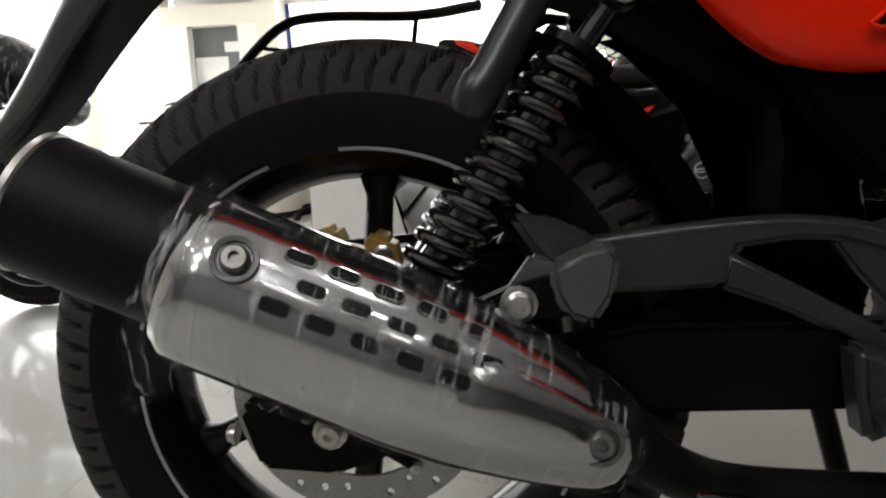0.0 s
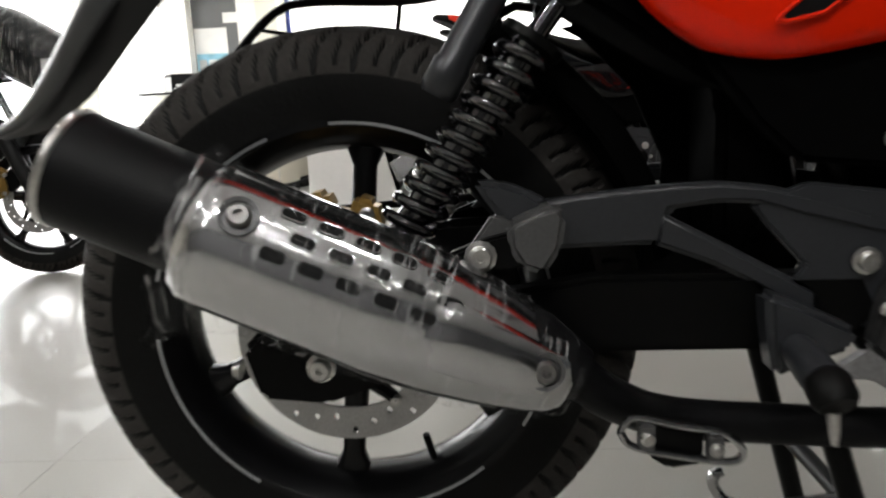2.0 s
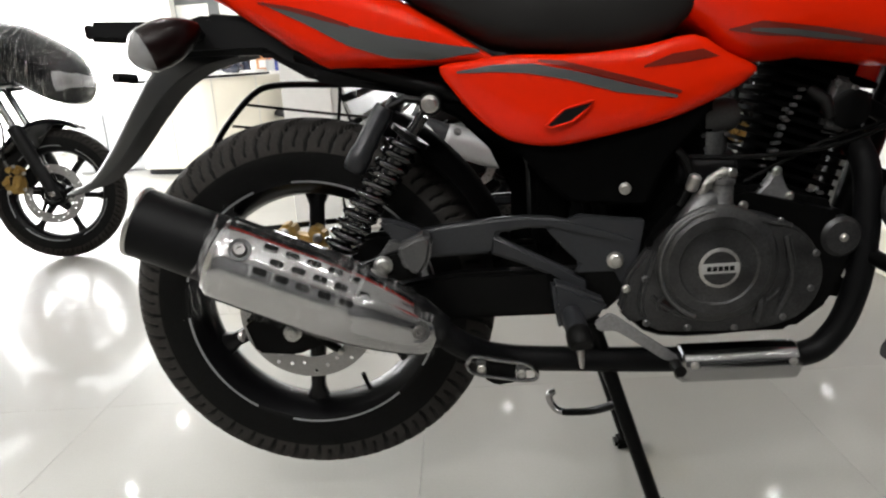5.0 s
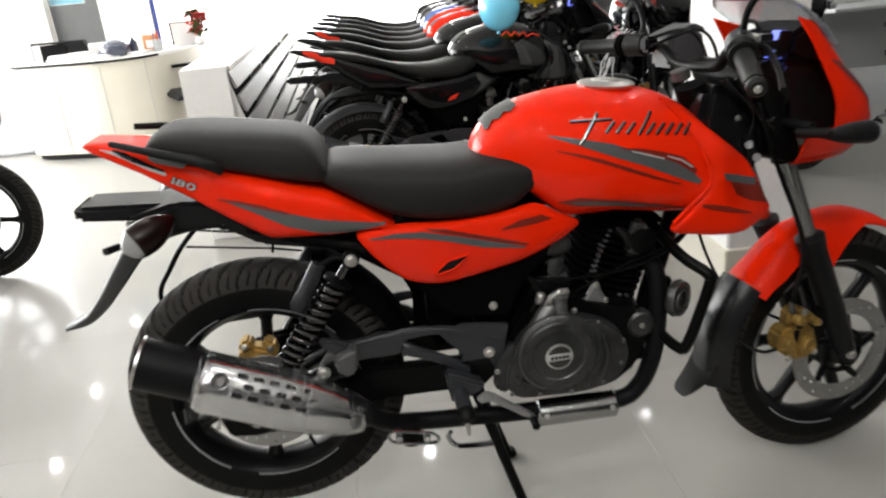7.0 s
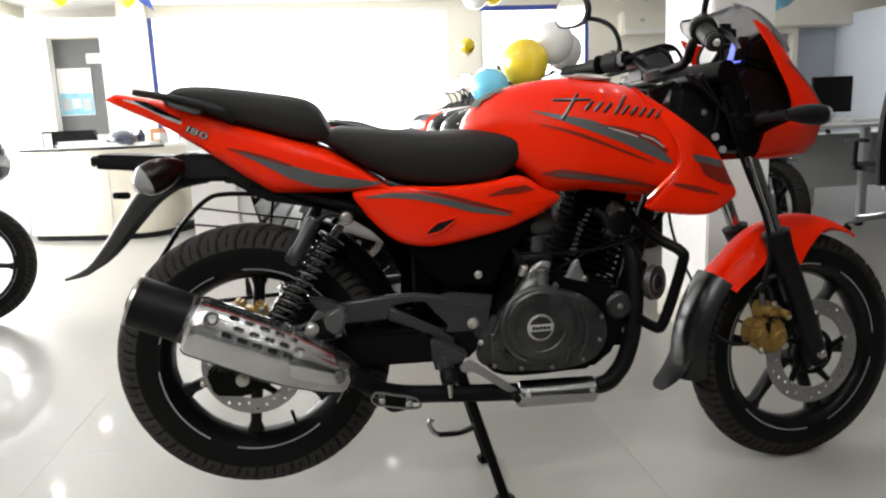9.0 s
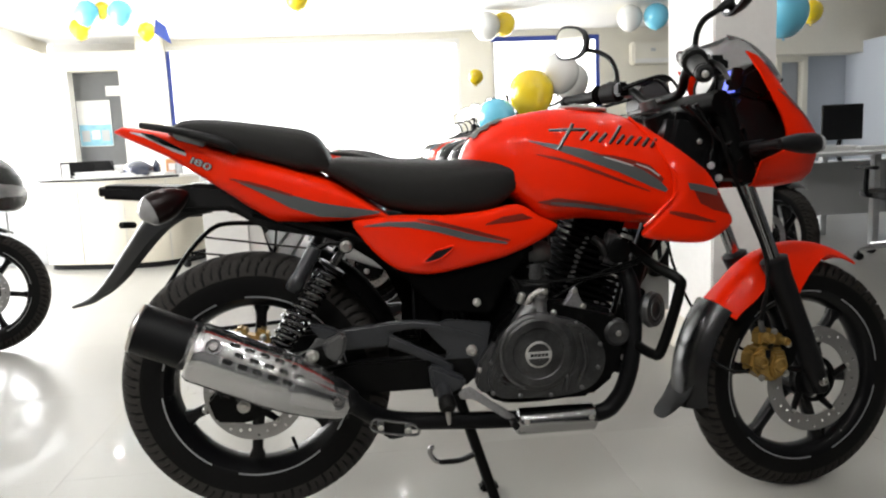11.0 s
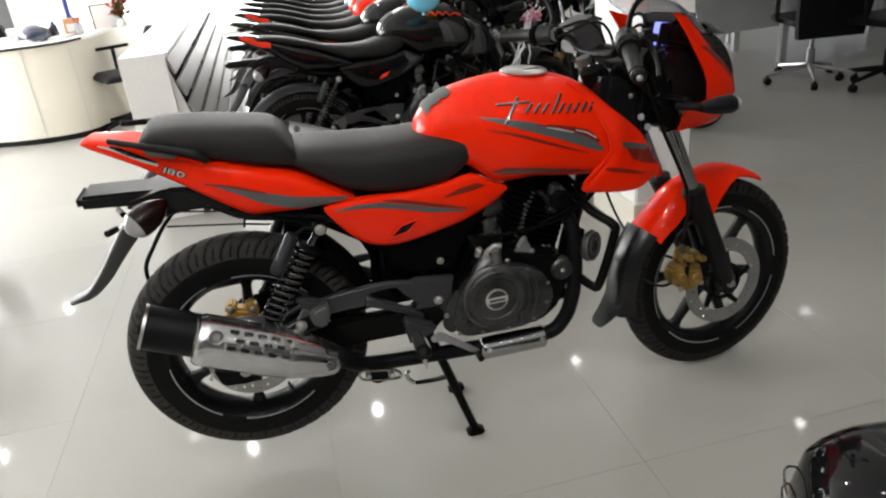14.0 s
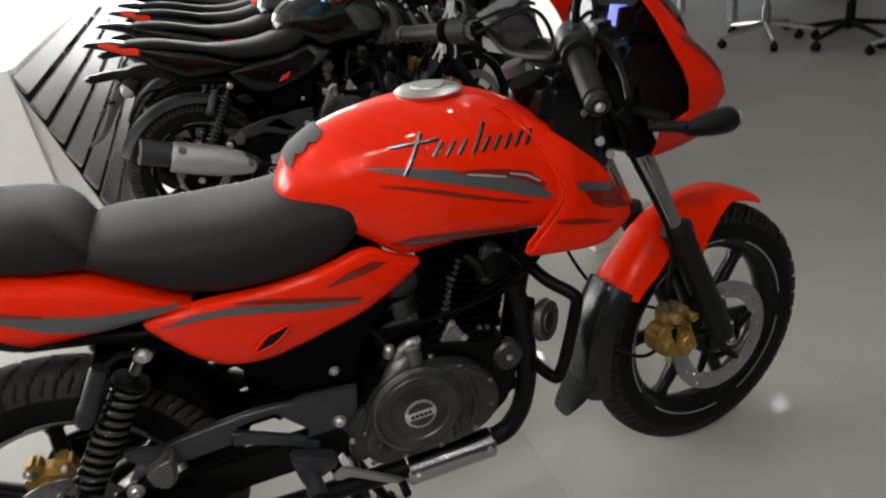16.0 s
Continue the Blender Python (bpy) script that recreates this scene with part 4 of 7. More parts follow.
    for k, (x, z) in enumerate(((0.628, 0.548), (0.665, 0.545), (0.690, 0.528), (0.745, 0.575), (0.765, 0.535))):
        bolt((x, -0.112 if k < 3 else -0.096, z), 0.0055, b)
    part("cover_ridge", tube([(0.642 + 0.112 * math.cos(radians(a)), -0.1415, 0.445 + 0.085 * math.sin(radians(a))) for a in range(-150, -20, 10)], 0.0045, 8), ENGINE, b)
    part("oil_filter_cover", lathe([(0.032, 0), (0.032, 0.02), (0.026, 0.026), (0.01, 0.027)], (0.845, -0.085, 0.468), (0, -1, 0), 28), ENGINE, b)
    bolt((0.845, -0.112, 0.468), 0.005, b)
    part("engine_mount", prism([(0.739, 0.577), (0.752, 0.576), (0.759, 0.554), (0.781, 0.517), (0.786, 0.498), (0.778, 0.488), (0.750, 0.510), (0.714, 0.525), (0.710, 0.539), (0.731, 0.560)], -0.080, -0.098, 0.005, 3), BRACKSIL, b, "bright cast engine bracket")
    bolt((0.777, -0.098, 0.498), 0.006, b)
    # rows of pale blocks that stand in for highlights on the fin ends
    for (xa, za), (xb, zb), n in (((0.780, 0.694), (0.727, 0.583), 11), ((0.758, 0.666), (0.742, 0.593), 7), ((0.801, 0.540), (0.792, 0.503), 4), ((0.817, 0.535), (0.808, 0.502), 4)):
        for k in range(n):
            u = k / (n - 1)
            x, z = xa + (xb - xa) * u, za + (zb - za) * u
            part("fin_tip", box(x - 0.004, x + 0.004, -0.092, -0.080, z - 0.0022, z + 0.0022, 0.001, 1), ALUD, b)
    ax0, ax1 = V(0.765, 0, 0.52), V(0.845, 0, 0.74)
    dd = (ax1 - ax0).normalized()
    for k in range(13):
        c = ax0 + dd * (0.01 + 0.0165 * k)
        w = 0.078 if k < 9 else 0.072
        d1, u, ww = frame_axes(dd)
        rr = []
        for t in (-0.0035, 0.0035):
            rr.append([c + dd * t + u * w * math.copysign(abs(math.cos(a)) ** 0.5, math.cos(a)) + ww * 0.085 * math.copysign(abs(math.sin(a)) ** 0.5, math.sin(a)) for a in (2 * math.pi * i / 20 for i in range(20))])
        # fins and cylinder coloured as if in deep shade
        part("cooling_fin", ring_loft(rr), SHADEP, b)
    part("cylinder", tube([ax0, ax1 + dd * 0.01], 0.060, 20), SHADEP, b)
    part("head_plug", lathe([(0.030, 0), (0.030, 0.012), (0.022, 0.016)], (0.855, -0.075, 0.66), (0, -1, 0), 20), FRAME, b)
    part("carburettor", lathe([(0.02, -0.04), (0.026, -0.03), (0.03, 0), (0.026, 0.03), (0.02, 0.04)], (0.665, -0.03, 0.655), (1, 0, 0.2), 18), PEGM, b)
    part("float_bowl", lathe([(0.012, -0.03), (0.022, -0.028), (0.026, 0.0), (0.024, 0.022)], (0.660, -0.045, 0.615), (0, 0, 1), 18), ALUD, b, "dull alloy carburettor bowl")
    for dx, dz in ((-0.018, 0.018), (0.018, 0.018), (-0.014, -0.02), (0.014, -0.02)):
        bolt((0.660 + dx, -0.068, 0.615 + dz), 0.003, b, material=ALUD)
    part("starter_motor", tube([(0.60, -0.05, 0.575), (0.605, -0.05, 0.575), (0.69, -0.05, 0.582), (0.695, -0.05, 0.582)], [0.020, 0.026, 0.026, 0.020], 18), PLASTIC, b)
    part("spark_plug_cap", tube([(0.800, -0.070, 0.690), (0.815, -0.088, 0.676), (0.822, -0.094, 0.650)], [0.010, 0.011, 0.008], 10), RUBBER, b)
    part("head_cover", prism([(0.812, 0.628), (0.850, 0.618), (0.872, 0.668), (0.862, 0.704), (0.832, 0.712)], -0.060, -0.084, 0.008, 3), ENGINE, b, "dusty dark grey cylinder head cover")
    for x, z in ((0.826, 0.640), (0.856, 0.640), (0.860, 0.690), (0.836, 0.700)):
        bolt((x, -0.084, z), 0.004, b, material=ALUD)
    part("fuel_hose", tube([(0.640, -0.06, 0.640), (0.625, -0.085, 0.665), (0.640, -0.092, 0.705), (0.675, -0.085, 0.735)], 0.005, 8, smooth=5), RUBBER, b)
    part("air_box", box(0.56, 0.66, -0.07, 0.07, 0.60, 0.74, 0.015), SHADEP, b)
    part("horn", lathe([(0.012, 0), (0.040, 0.004), (0.044, 0.012), (0.040, 0.020), (0.030, 0.024), (0.014, 0.018)], (0.925, -0.085, 0.515), (0.65, -0.85, 0.05), 28), ENGINE, b)
    part("horn_ring", lathe([(0.036, 0.019), (0.041, 0.020), (0.040, 0.024), (0.035, 0.023)], (0.925, -0.085, 0.515), (0.65, -0.85, 0.05), 28, None, True), PEGM, b)
    part("horn_ring", lathe([(0.020, 0.0235), (0.024, 0.0245), (0.023, 0.027), (0.019, 0.026)], (0.925, -0.085, 0.515), (0.65, -0.85, 0.05), 28, None, True), PEGM, b)
    part("cable", tube([(0.60, -0.09, 0.605), (0.72, -0.10, 0.600), (0.85, -0.10, 0.615), (0.95, -0.08, 0.66), (1.02, -0.06, 0.78)], 0.004, 8, smooth=6), FRAME, b)
    part("cable", tube([(0.70, -0.085, 0.56), (0.80, -0.095, 0.61), (0.93, -0.08, 0.65), (1.0, -0.06, 0.74)], 0.0035, 8, smooth=6), FRAME, b)
    part("bracket_plate", prism([(0.86, 0.36), (0.905, 0.44), (0.925, 0.56), (0.905, 0.57), (0.88, 0.46), (0.82, 0.37)], -0.07, -0.082, 0.003), FRAME, b)
    for x, z in ((0.868, 0.40), (0.892, 0.475), (0.905, 0.53), (0.83, 0.372)):
        bolt((x, -0.082, z), 0.006, b)
    part("engine_cradle", tube([(0.84, -0.06, 0.37), (0.76, -0.06, 0.322), (0.58, -0.06, 0.318), (0.52, -0.06, 0.37)], 0.014, 10, smooth=4), FRAME, b)
    # exhaust
    part("exhaust_pipe", tube([(0.875, -0.05, 0.62), (0.892, -0.075, 0.56), (0.890, -0.088, 0.46), (0.878, -0.09, 0.37), (0.848, -0.09, 0.30), (0.79, -0.09, 0.268), (0.60, -0.09, 0.272), (0.43, -0.095, 0.285), (0.32, -0.105, 0.300), (0.255, -0.145, 0.338), (0.21, -0.158, 0.378)], 0.0205, 16, smooth=6), MATTE, b, "matt black exhaust pipe")
    guard = tube([(0.598, -0.096, 0.268), (0.604, -0.096, 0.2675), (0.783, -0.096, 0.2655), (0.789, -0.096, 0.2655)], [0.026, 0.0315, 0.0315, 0.026], 28)
    part("exhaust_guard", guard, CHROME, b, "chrome exhaust guard")
    bolt((0.618, -0.126, 0.276), 0.005, b)
    bolt((0.773, -0.126, 0.274), 0.005, b)
    A, B = V(-0.215, -0.170, 0.575), V(0.225, -0.163, 0.370)
    d = (B - A).normalized()
    L = (B - A).length

    def at(t):
        return A + d * t
    part("silencer", tube([at(0.0), at(0.004), at(0.14), at(0.30), at(0.44), at(L)], [0.047, 0.0525, 0.0525, 0.050, 0.040, 0.024], 36), MATTE if detail else GREYSIL, b, "matt black silencer")
    part("silencer_rim", lathe([(0.046, -0.001), (0.0535, -0.001), (0.054, 0.004), (0.0525, 0.006)], A, d, 36), STEEL, b)
    part("silencer_outlet", lathe([(0.026, 0.004), (0.026, -0.006), (0.021, -0.006), (0.020, 0.002)], A + V(0, 0, 0.004), d, 24), MATTE, b)
    # heat shield over the outer half, with its slots
    du, uu, wu = frame_axes(d, (0, -1, 0))   # uu points outwards, wu downwards or upwards
    wz = wu if wu.z > 0 else -wu

    def shield_r(t):
        return lerp_table([(0.122, 0.057), (0.132, 0.0635), (0.30, 0.0645), (0.352, 0.061), (0.402, 0.053), (0.442, 0.044), (0.468, 0.036), (0.474, 0.030)], t)

    def shield_p(t, a, lift=0.0):
        r = shield_r(t) + lift
        return at(t) + uu * (r * math.cos(a) - 0.002) + wz * (r * math.sin(a) * 1.02 - 0.008)

    rows = []
    for t in [0.122, 0.127, 0.132, *span(0.145, 0.35, 18), *span(0.36, 0.474, 12)]:
        rows.append([shield_p(t, a) for a in span(radians(-100), radians(100), 33)])
    part("heat_shield", ring_loft(rows, False, None, False), SHIELDM if detail else SATINSIL, b, "chrome heat shield in clear film" if detail else "satin silver heat shield")
    boss = []
    for t in span(0.337, 0.462, 9):
        f = math.sin(math.pi * min(1, (t - 0.337) / 0.03) / 2) * (1 if t < 0.440 else max(0, (0.462 - t) / 0.022))
        boss.append([shield_p(t, a, 0.005 * f * math.cos((a - 0.15) / 0.55 * math.pi / 2) ** 0.6 if abs(a - 0.15) < 0.5499 else 0.0002) for a in span(0.15 - 0.55, 0.15 + 0.55, 13)])
    part("shield_boss", ring_loft(boss, False, None, False), SHIELDM if detail else SATINSIL, b)
    for a, t0, n in ((0.93, 0.202, 5), (0.62, 0.218, 5), (0.32, 0.200, 5)) if detail else ():
        for k in range(n):
            t = t0 + 0.0325 * k
            bm = bmesh.new()
            ring = []
            for q in span(0, 2 * math.pi, 17)[:-1]:
                cx = 0.0065 * math.copysign(1, math.cos(q)) + 0.0045 * math.cos(q)
                ring.append(shield_p(t + cx, a + 0.0052 * math.sin(q) / 0.062, 0.0009))
            bm.faces.new([bm.verts.new(p) for p in ring])
            part("slot", bm, DARKHOLE, b)
            bm = bmesh.new()
            tube([*ring, ring[0]], 0.0009, 5, bm)
            part("slot_rim", bm, CHROME, b)
    for t, a in ((0.163, 0.62), (0.444, 0.24)):
        p = shield_p(t, a)
        n = (p - at(t)).normalized()
        part("shield_screw_dish", lathe([(0.017, 0.001), (0.0165, 0.004), (0.013, 0.003), (0.012, 0.0008)], p, n, 24), ALUD, b)
        part("shield_screw", lathe([(0.0105, 0.0), (0.0105, 0.005), (0.008, 0.008), (0.004, 0.008), (0.004, 0.004)], p, n, 18), PEDAL, b)
    # clear film round the lower half of the shield, gathered at its back end
    for nm, t0, t1, a0, a1, nt in () if not detail else (("film_wrap", 0.114, 0.480, -116, 102, 60), ("film_collar", 0.112, 0.140, -100, 104, 10)):
        rows = []
        for t in span(t0, t1, nt):
            row = []
            for a in span(radians(a0), radians(a1), 70 if nm == "film_wrap" else 44):
                wr = 0.0014 + 0.0019 * abs(noise.noise(V(t * 38 - a * 1.8, a * 4 + t * 12, 1.7))) + 0.0011 * abs(noise.noise(V(t * 120, a * 10, 4.1)))
                tt = min(max(t, 0.133), 0.473)
                lip = max(0.0, (0.134 - t) / 0.022)
                p = shield_p(tt, a, wr + lip * 0.009 * (1 + noise.noise(V(a * 4, t * 90, 0.3)))) + d * (t - tt) + d * lip * 0.012 * noise.noise(V(a * 3.2, 7.7, t * 20))
                if a < -1.0:
                    p = p + (uu * 0.4 - wz) * (-1.0 - a) * (0.010 * (1 + noise.noise(V(t * 22, 0.5, 2.2))) + 0.042 * max(0.0, 0.205 - t) / 0.09)
                row.append(p)
            rows.append(row)
        part(nm, ring_loft(rows, False, None, False), FILM, b, "crumpled clear plastic film", sharp=16)
    # rear brake caliper and its hanger
    cal = bmesh.new()
    prism([(-0.052, 0.512), (-0.046, 0.548), (-0.020, 0.556), (0.020, 0.545), (0.034, 0.520), (0.024, 0.486), (-0.004, 0.474), (-0.040, 0.486)], -0.088, -0.045, 0.008, 2, cal)
    prism([(-0.046, 0.545), (-0.040, 0.570), (-0.018, 0.574), (-0.008, 0.552)], -0.092, -0.050, 0.006, 2, cal)
    prism([(0.004, 0.548), (0.012, 0.568), (0.034, 0.560), (0.040, 0.528), (0.022, 0.522)], -0.090, -0.050, 0.006, 2, cal)
    prism([(-0.030, 0.540), (-0.002, 0.543), (0.004, 0.512), (-0.018, 0.494), (-0.036, 0.510)], -0.100, -0.086, 0.006, 2, cal)
    lathe([(0.016, 0), (0.016, 0.014), (0.013, 0.018), (0.008, 0.018), (0.007, 0.014)], (0.018, -0.086, 0.508), (0, -1, 0), 20, cal)
    cal_ob = part("rear_caliper", cal, GOLD, b, "gold brake caliper")
    cal_ob.location = (0, 0.035, -0.042)
    for x, z in ((-0.030, 0.560), (0.024, 0.548), (-0.040, 0.500)):
        bolt((x, -0.092, z), 0.006, cal_ob)
    part("caliper_bracket", prism([(-0.10, 0.385), (-0.08, 0.405), (0.03, 0.40), (0.05, 0.375), (0.04, 0.345), (-0.02, 0.325), (-0.085, 0.332)], -0.098, -0.115, 0.006), FRAME, b)
    bolt((-0.022, -0.115, 0.365), 0.011, b)
    bolt((-0.105, -0.105, 0.362), 0.008, b, (-1, 0, 0.1))
    # brake pedal, chrome step loop
    part("brake_pedal", prism([(0.455, 0.368), (0.479, 0.383), (0.496, 0.372), (0.530, 0.345), (0.560, 0.323), (0.585, 0.303), (0.586, 0.290), (0.560, 0.300), (0.536, 0.318), (0.508, 0.338), (0.487, 0.352), (0.462, 0.352)], -0.145, -0.152, 0.003), BRACKSIL, b, "bare metal brake pedal")
    part("pedal_pad", tube([(0.580, -0.145, 0.291), (0.580, -0.18, 0.291)], 0.009, 12), RUBBER, b)
    loop = [(0.255, -0.185, 0.324), (0.267, -0.185, 0.337), (0.305, -0.185, 0.329), (0.345, -0.185, 0.320), (0.362, -0.185, 0.304), (0.352, -0.185, 0.293), (0.305, -0.185, 0.300), (0.266, -0.185, 0.310), (0.255, -0.185, 0.324)]
    part("step_loop", tube(loop, 0.0035, 8, smooth=5), CHROME, b, "chrome wire foot step")
    part("step_plate", prism([(0.282, 0.330), (0.330, 0.320), (0.330, 0.288), (0.300, 0.284), (0.282, 0.296)], -0.160, -0.180, 0.003), FRAME, b)
    for x, z in ((0.278, 0.319), (0.338, 0.307)):
        part("step_clamp", box(x - 0.007, x + 0.007, -0.19, -0.178, z - 0.013, z + 0.013, 0.002), ALUD, b)
        bolt((x, -0.19, z), 0.005, b)
    # centre stand
    for s in (-1, 1) if lifted else ():
        part("stand_leg", tube([(0.463, s * 0.085, 0.345), (0.50, s * 0.095, 0.22), (0.535, s * 0.105, 0.10), (0.560, s * 0.112, 0.016)], 0.0125, 10), FRAME, b)
        part("stand_foot", box(0.535, 0.585, s * 0.112 - 0.018, s * 0.112 + 0.018, 0.0, 0.020, 0.006), FRAME, b)
    if lifted:
        part("stand_cross_tube", tube([(0.463, -0.09, 0.345), (0.463, 0.09, 0.345)], 0.014, 10), FRAME, b)
        part("stand_tang", tube([(0.505, -0.085, 0.195), (0.47, -0.03, 0.155), (0.435, -0.015, 0.147), (0.42, -0.01, 0.145)], [0.008, 0.007, 0.0065, 0.006], 10, smooth=4), FRAME, b)
        part("tang_tip", tube([(0.424, -0.011, 0.1452), (0.412, -0.005, 0.147), (0.404, 0.0, 0.154), (0.398, 0.0, 0.168), (0.400, 0.0, 0.178), (0.409, 0.0, 0.182)], [0.0062, 0.0065, 0.0065, 0.0065, 0.007, 0.005], 10, smooth=4), CHROME, b, "bare metal hooked tip")
        part("stand_cross_bar", tube([(0.51, -0.09, 0.19), (0.51, 0.09, 0.19)], 0.010, 10), FRAME, b)
    else:
        part("side_stand", tube([(0.50, 0.09, 0.34), (0.56, 0.16, 0.18), (0.60, 0.235, 0.068)], 0.011, 10), FRAME, b)
    # rear mudguard, lamp arm and indicators
    fl = []
    spine = smooth_line([(-0.10, 0.062, 0.835), (-0.17, 0.056, 0.822), (-0.220, 0.048, 0.787), (-0.265, 0.044, 0.730), (-0.310, 0.040, 0.668), (-0.352, 0.034, 0.622), (-0.398, 0.024, 0.600)], 5)
    depth = smooth_line([(0.050, 0, 0), (0.050, 0, 0), (0.044, 0, 0), (0.036, 0, 0), (0.028, 0, 0), (0.016, 0, 0), (0.004, 0, 0)], 5)
    nrm = V(0.72, 0, -0.69)
    for p, q in zip(spine, depth):
        fl.append([V(p[0], p[1] * k, p[2]) + nrm * (q[0] * abs(k) ** 5) for k in span(-1, 1, 21)] + [V(p[0], p[1] * 0.95 * k, p[2]) + nrm * (q[0] * abs(k) ** 5 + 0.004) for k in span(1, -1, 21)])
    part("rear_mudguard", ring_loft(fl), FLAPM, b, "black tapering rear mudguard")
    part("rear_fender_base", prism([(-0.20, 0.84), (-0.10, 0.865), (0.06, 0.845), (0.20, 0.76), (0.22, 0.72), (0.05, 0.755), (-0.02, 0.800), (-0.17, 0.805)], -0.085, 0.085, 0.01), PLASTIC, b)
    part("plate_arm", prism([(-0.30, 0.838), (-0.295, 0.868), (-0.20, 0.862), (-0.05, 0.85), (-0.05, 0.815), (-0.20, 0.828)], -0.055, 0.055, 0.008), PLASTIC, b)
    part("tail_lens", box(-0.303, -0.297, -0.05, 0.05, 0.842, 0.864, 0.003), LENSR, b)
    for s in (-1, 1):
        part("indicator_stalk", tube([(-0.115, s * 0.05, 0.835), (-0.112, s * 0.122, 0.836)], 0.010, 8), PLASTIC, b)
        p0, p1 = V(-0.100, s * 0.116, 0.845), V(-0.186, s * 0.168, 0.806)
        part("rear_indicator", tube([p0.lerp(p1, u) for u in (0.0, 0.08, 0.22, 0.40, 0.58, 0.74, 0.80)], [0.006, 0.014, 0.024, 0.0315, 0.034, 0.033, 0.031], 20, smooth=3), LENSR, b, "dark red indicator with a clear lens")
        part("indicator_lens", tube([p0.lerp(p1, u) for u in (0.79, 0.86, 0.94, 1.0, 1.02)], [0.0325, 0.0285, 0.020, 0.010, 0.003], 20, smooth=2), LENSD, b)
        part("reflector", tube([(-0.235, s * 0.05, 0.778), (-0.25, s * 0.085, 0.782)], 0.008, 6), PLASTIC, b)
    # sari guard on the far side
    guard = part("leg_guard", tube([(-0.235, 0.19, 0.470), (-0.252, 0.19, 0.520), (-0.250, 0.19, 0.575), (-0.218, 0.19, 0.626), (-0.178, 0.19, 0.681), (-0.118, 0.19, 0.736), (-0.066, 0.19, 0.748), (0.047, 0.178, 0.742), (0.12, 0.13, 0.742)], 0.006, 8, smooth=6), FRAME, b, "black tubular leg guard")
    for x, z in ((-0.135, 0.716), (-0.168, 0.678)):
        part("guard_bar", tube([(x, 0.19, z), (0.03, 0.185, z - 0.028), (0.12, 0.165, z - 0.040)], 0.0028, 6), FRAME, guard)
    part("guard_bar", tube([(0.048, 0.182, 0.742), (0.040, 0.184, 0.69), (0.030, 0.184, 0.640)], 0.0035, 6), FRAME, guard)
    part("guard_bar", tube([(-0.20, 0.19, 0.47), (0.30, 0.17, 0.50)], 0.006, 6), FRAME, guard)

    # ---- everything that turns with the handlebar ----
    f = new("front_end")
    f.parent = b
    f.matrix_basis = STEER

    def fk(z, y):
        """On the fork's line at height z."""
        return V(1.364 + (z - 0.297) * -0.386, y, z)
    for s in (-1, 1):
        part("fork_slider", tube([fk(0.262, s * 0.078), fk(0.27, s * 0.078), fk(0.34, s * 0.078), fk(0.57, s * 0.078), fk(0.608, s * 0.078), fk(0.613, s * 0.078)], [0.014, 0.023, 0.029, 0.029, 0.033, 0.023], 18), PLASTIC, f, "black fork slider")
        part("fork_tube", tube([fk(0.60, s * 0.078), fk(0.90, s * 0.078)], 0.0165, 16), CHROME, f, "chrome fork tube")
        part("fork_shroud", tube([fk(0.80, s * 0.078), fk(0.985, s * 0.078)], 0.031, 16), FRAME, f)
        bolt(V(1.364, s * 0.100, 0.297), 0.010, f, (0, s, 0))
        part("axle_lug", lathe([(0.024, 0), (0.024, 0.018), (0.018, 0.024)], (1.364, s * 0.072, 0.297), (0, s, 0), 20), PLASTIC, f)
    for z, h in ((0.83, 0.022), (0.985, 0.016)):
        c = fk(z, 0)
        part("fork_yoke", tube([(c.x - 0.01, -0.11, z), (c.x - 0.03, 0, z), (c.x - 0.01, 0.11, z)], 0.030, 10, flat=1.0), FRAME, f)
    part("headstock_cover", prism([(0.955, 0.70), (0.965, 0.90), (0.985, 0.975), (1.06, 0.965), (1.13, 0.90), (1.13, 0.82), (1.08, 0.74), (1.02, 0.69)], -0.075, 0.075, 0.02), GLOSSPL, f)
    for k, (y, x1, z1) in enumerate(((-0.082, 1.10, 0.90), (-0.090, 1.13, 0.86), (-0.078, 1.07, 0.84), (-0.094, 1.15, 0.93))):
        part("wiring", tube([(1.00 + 0.01 * k, y, 0.985), (1.04 + 0.02 * k, y - 0.006, 0.95 - 0.02 * k), (x1, y - 0.004, z1), (x1 + 0.03, y + 0.02, z1 - 0.07)], 0.0040 + 0.0008 * (k % 2), 8, smooth=5), GLOSSPL, f)
    for x, z in ((1.065, 0.835), (1.085, 0.805)):
        part("connector", box(x, x + 0.014, -0.094, -0.080, z, z + 0.016, 0.003), LAMGREY, f, "pale wiring connector")
    for x, z in ((1.05, 0.90), (1.10, 0.945), (1.125, 0.885), (1.03, 0.775)):
        bolt((x, -0.076, z), 0.005, f)
    part("steering_head", tube([V(1.04, 0, 0.80), V(0.985, 0, 0.97)], 0.034, 16), FRAME, f)
    part("ignition_lock", lathe([(0.020, 0), (0.020, 0.02), (0.012, 0.022)], (0.965, 0, 0.985), (-0.3, 0, 1), 16), PEGM, f)
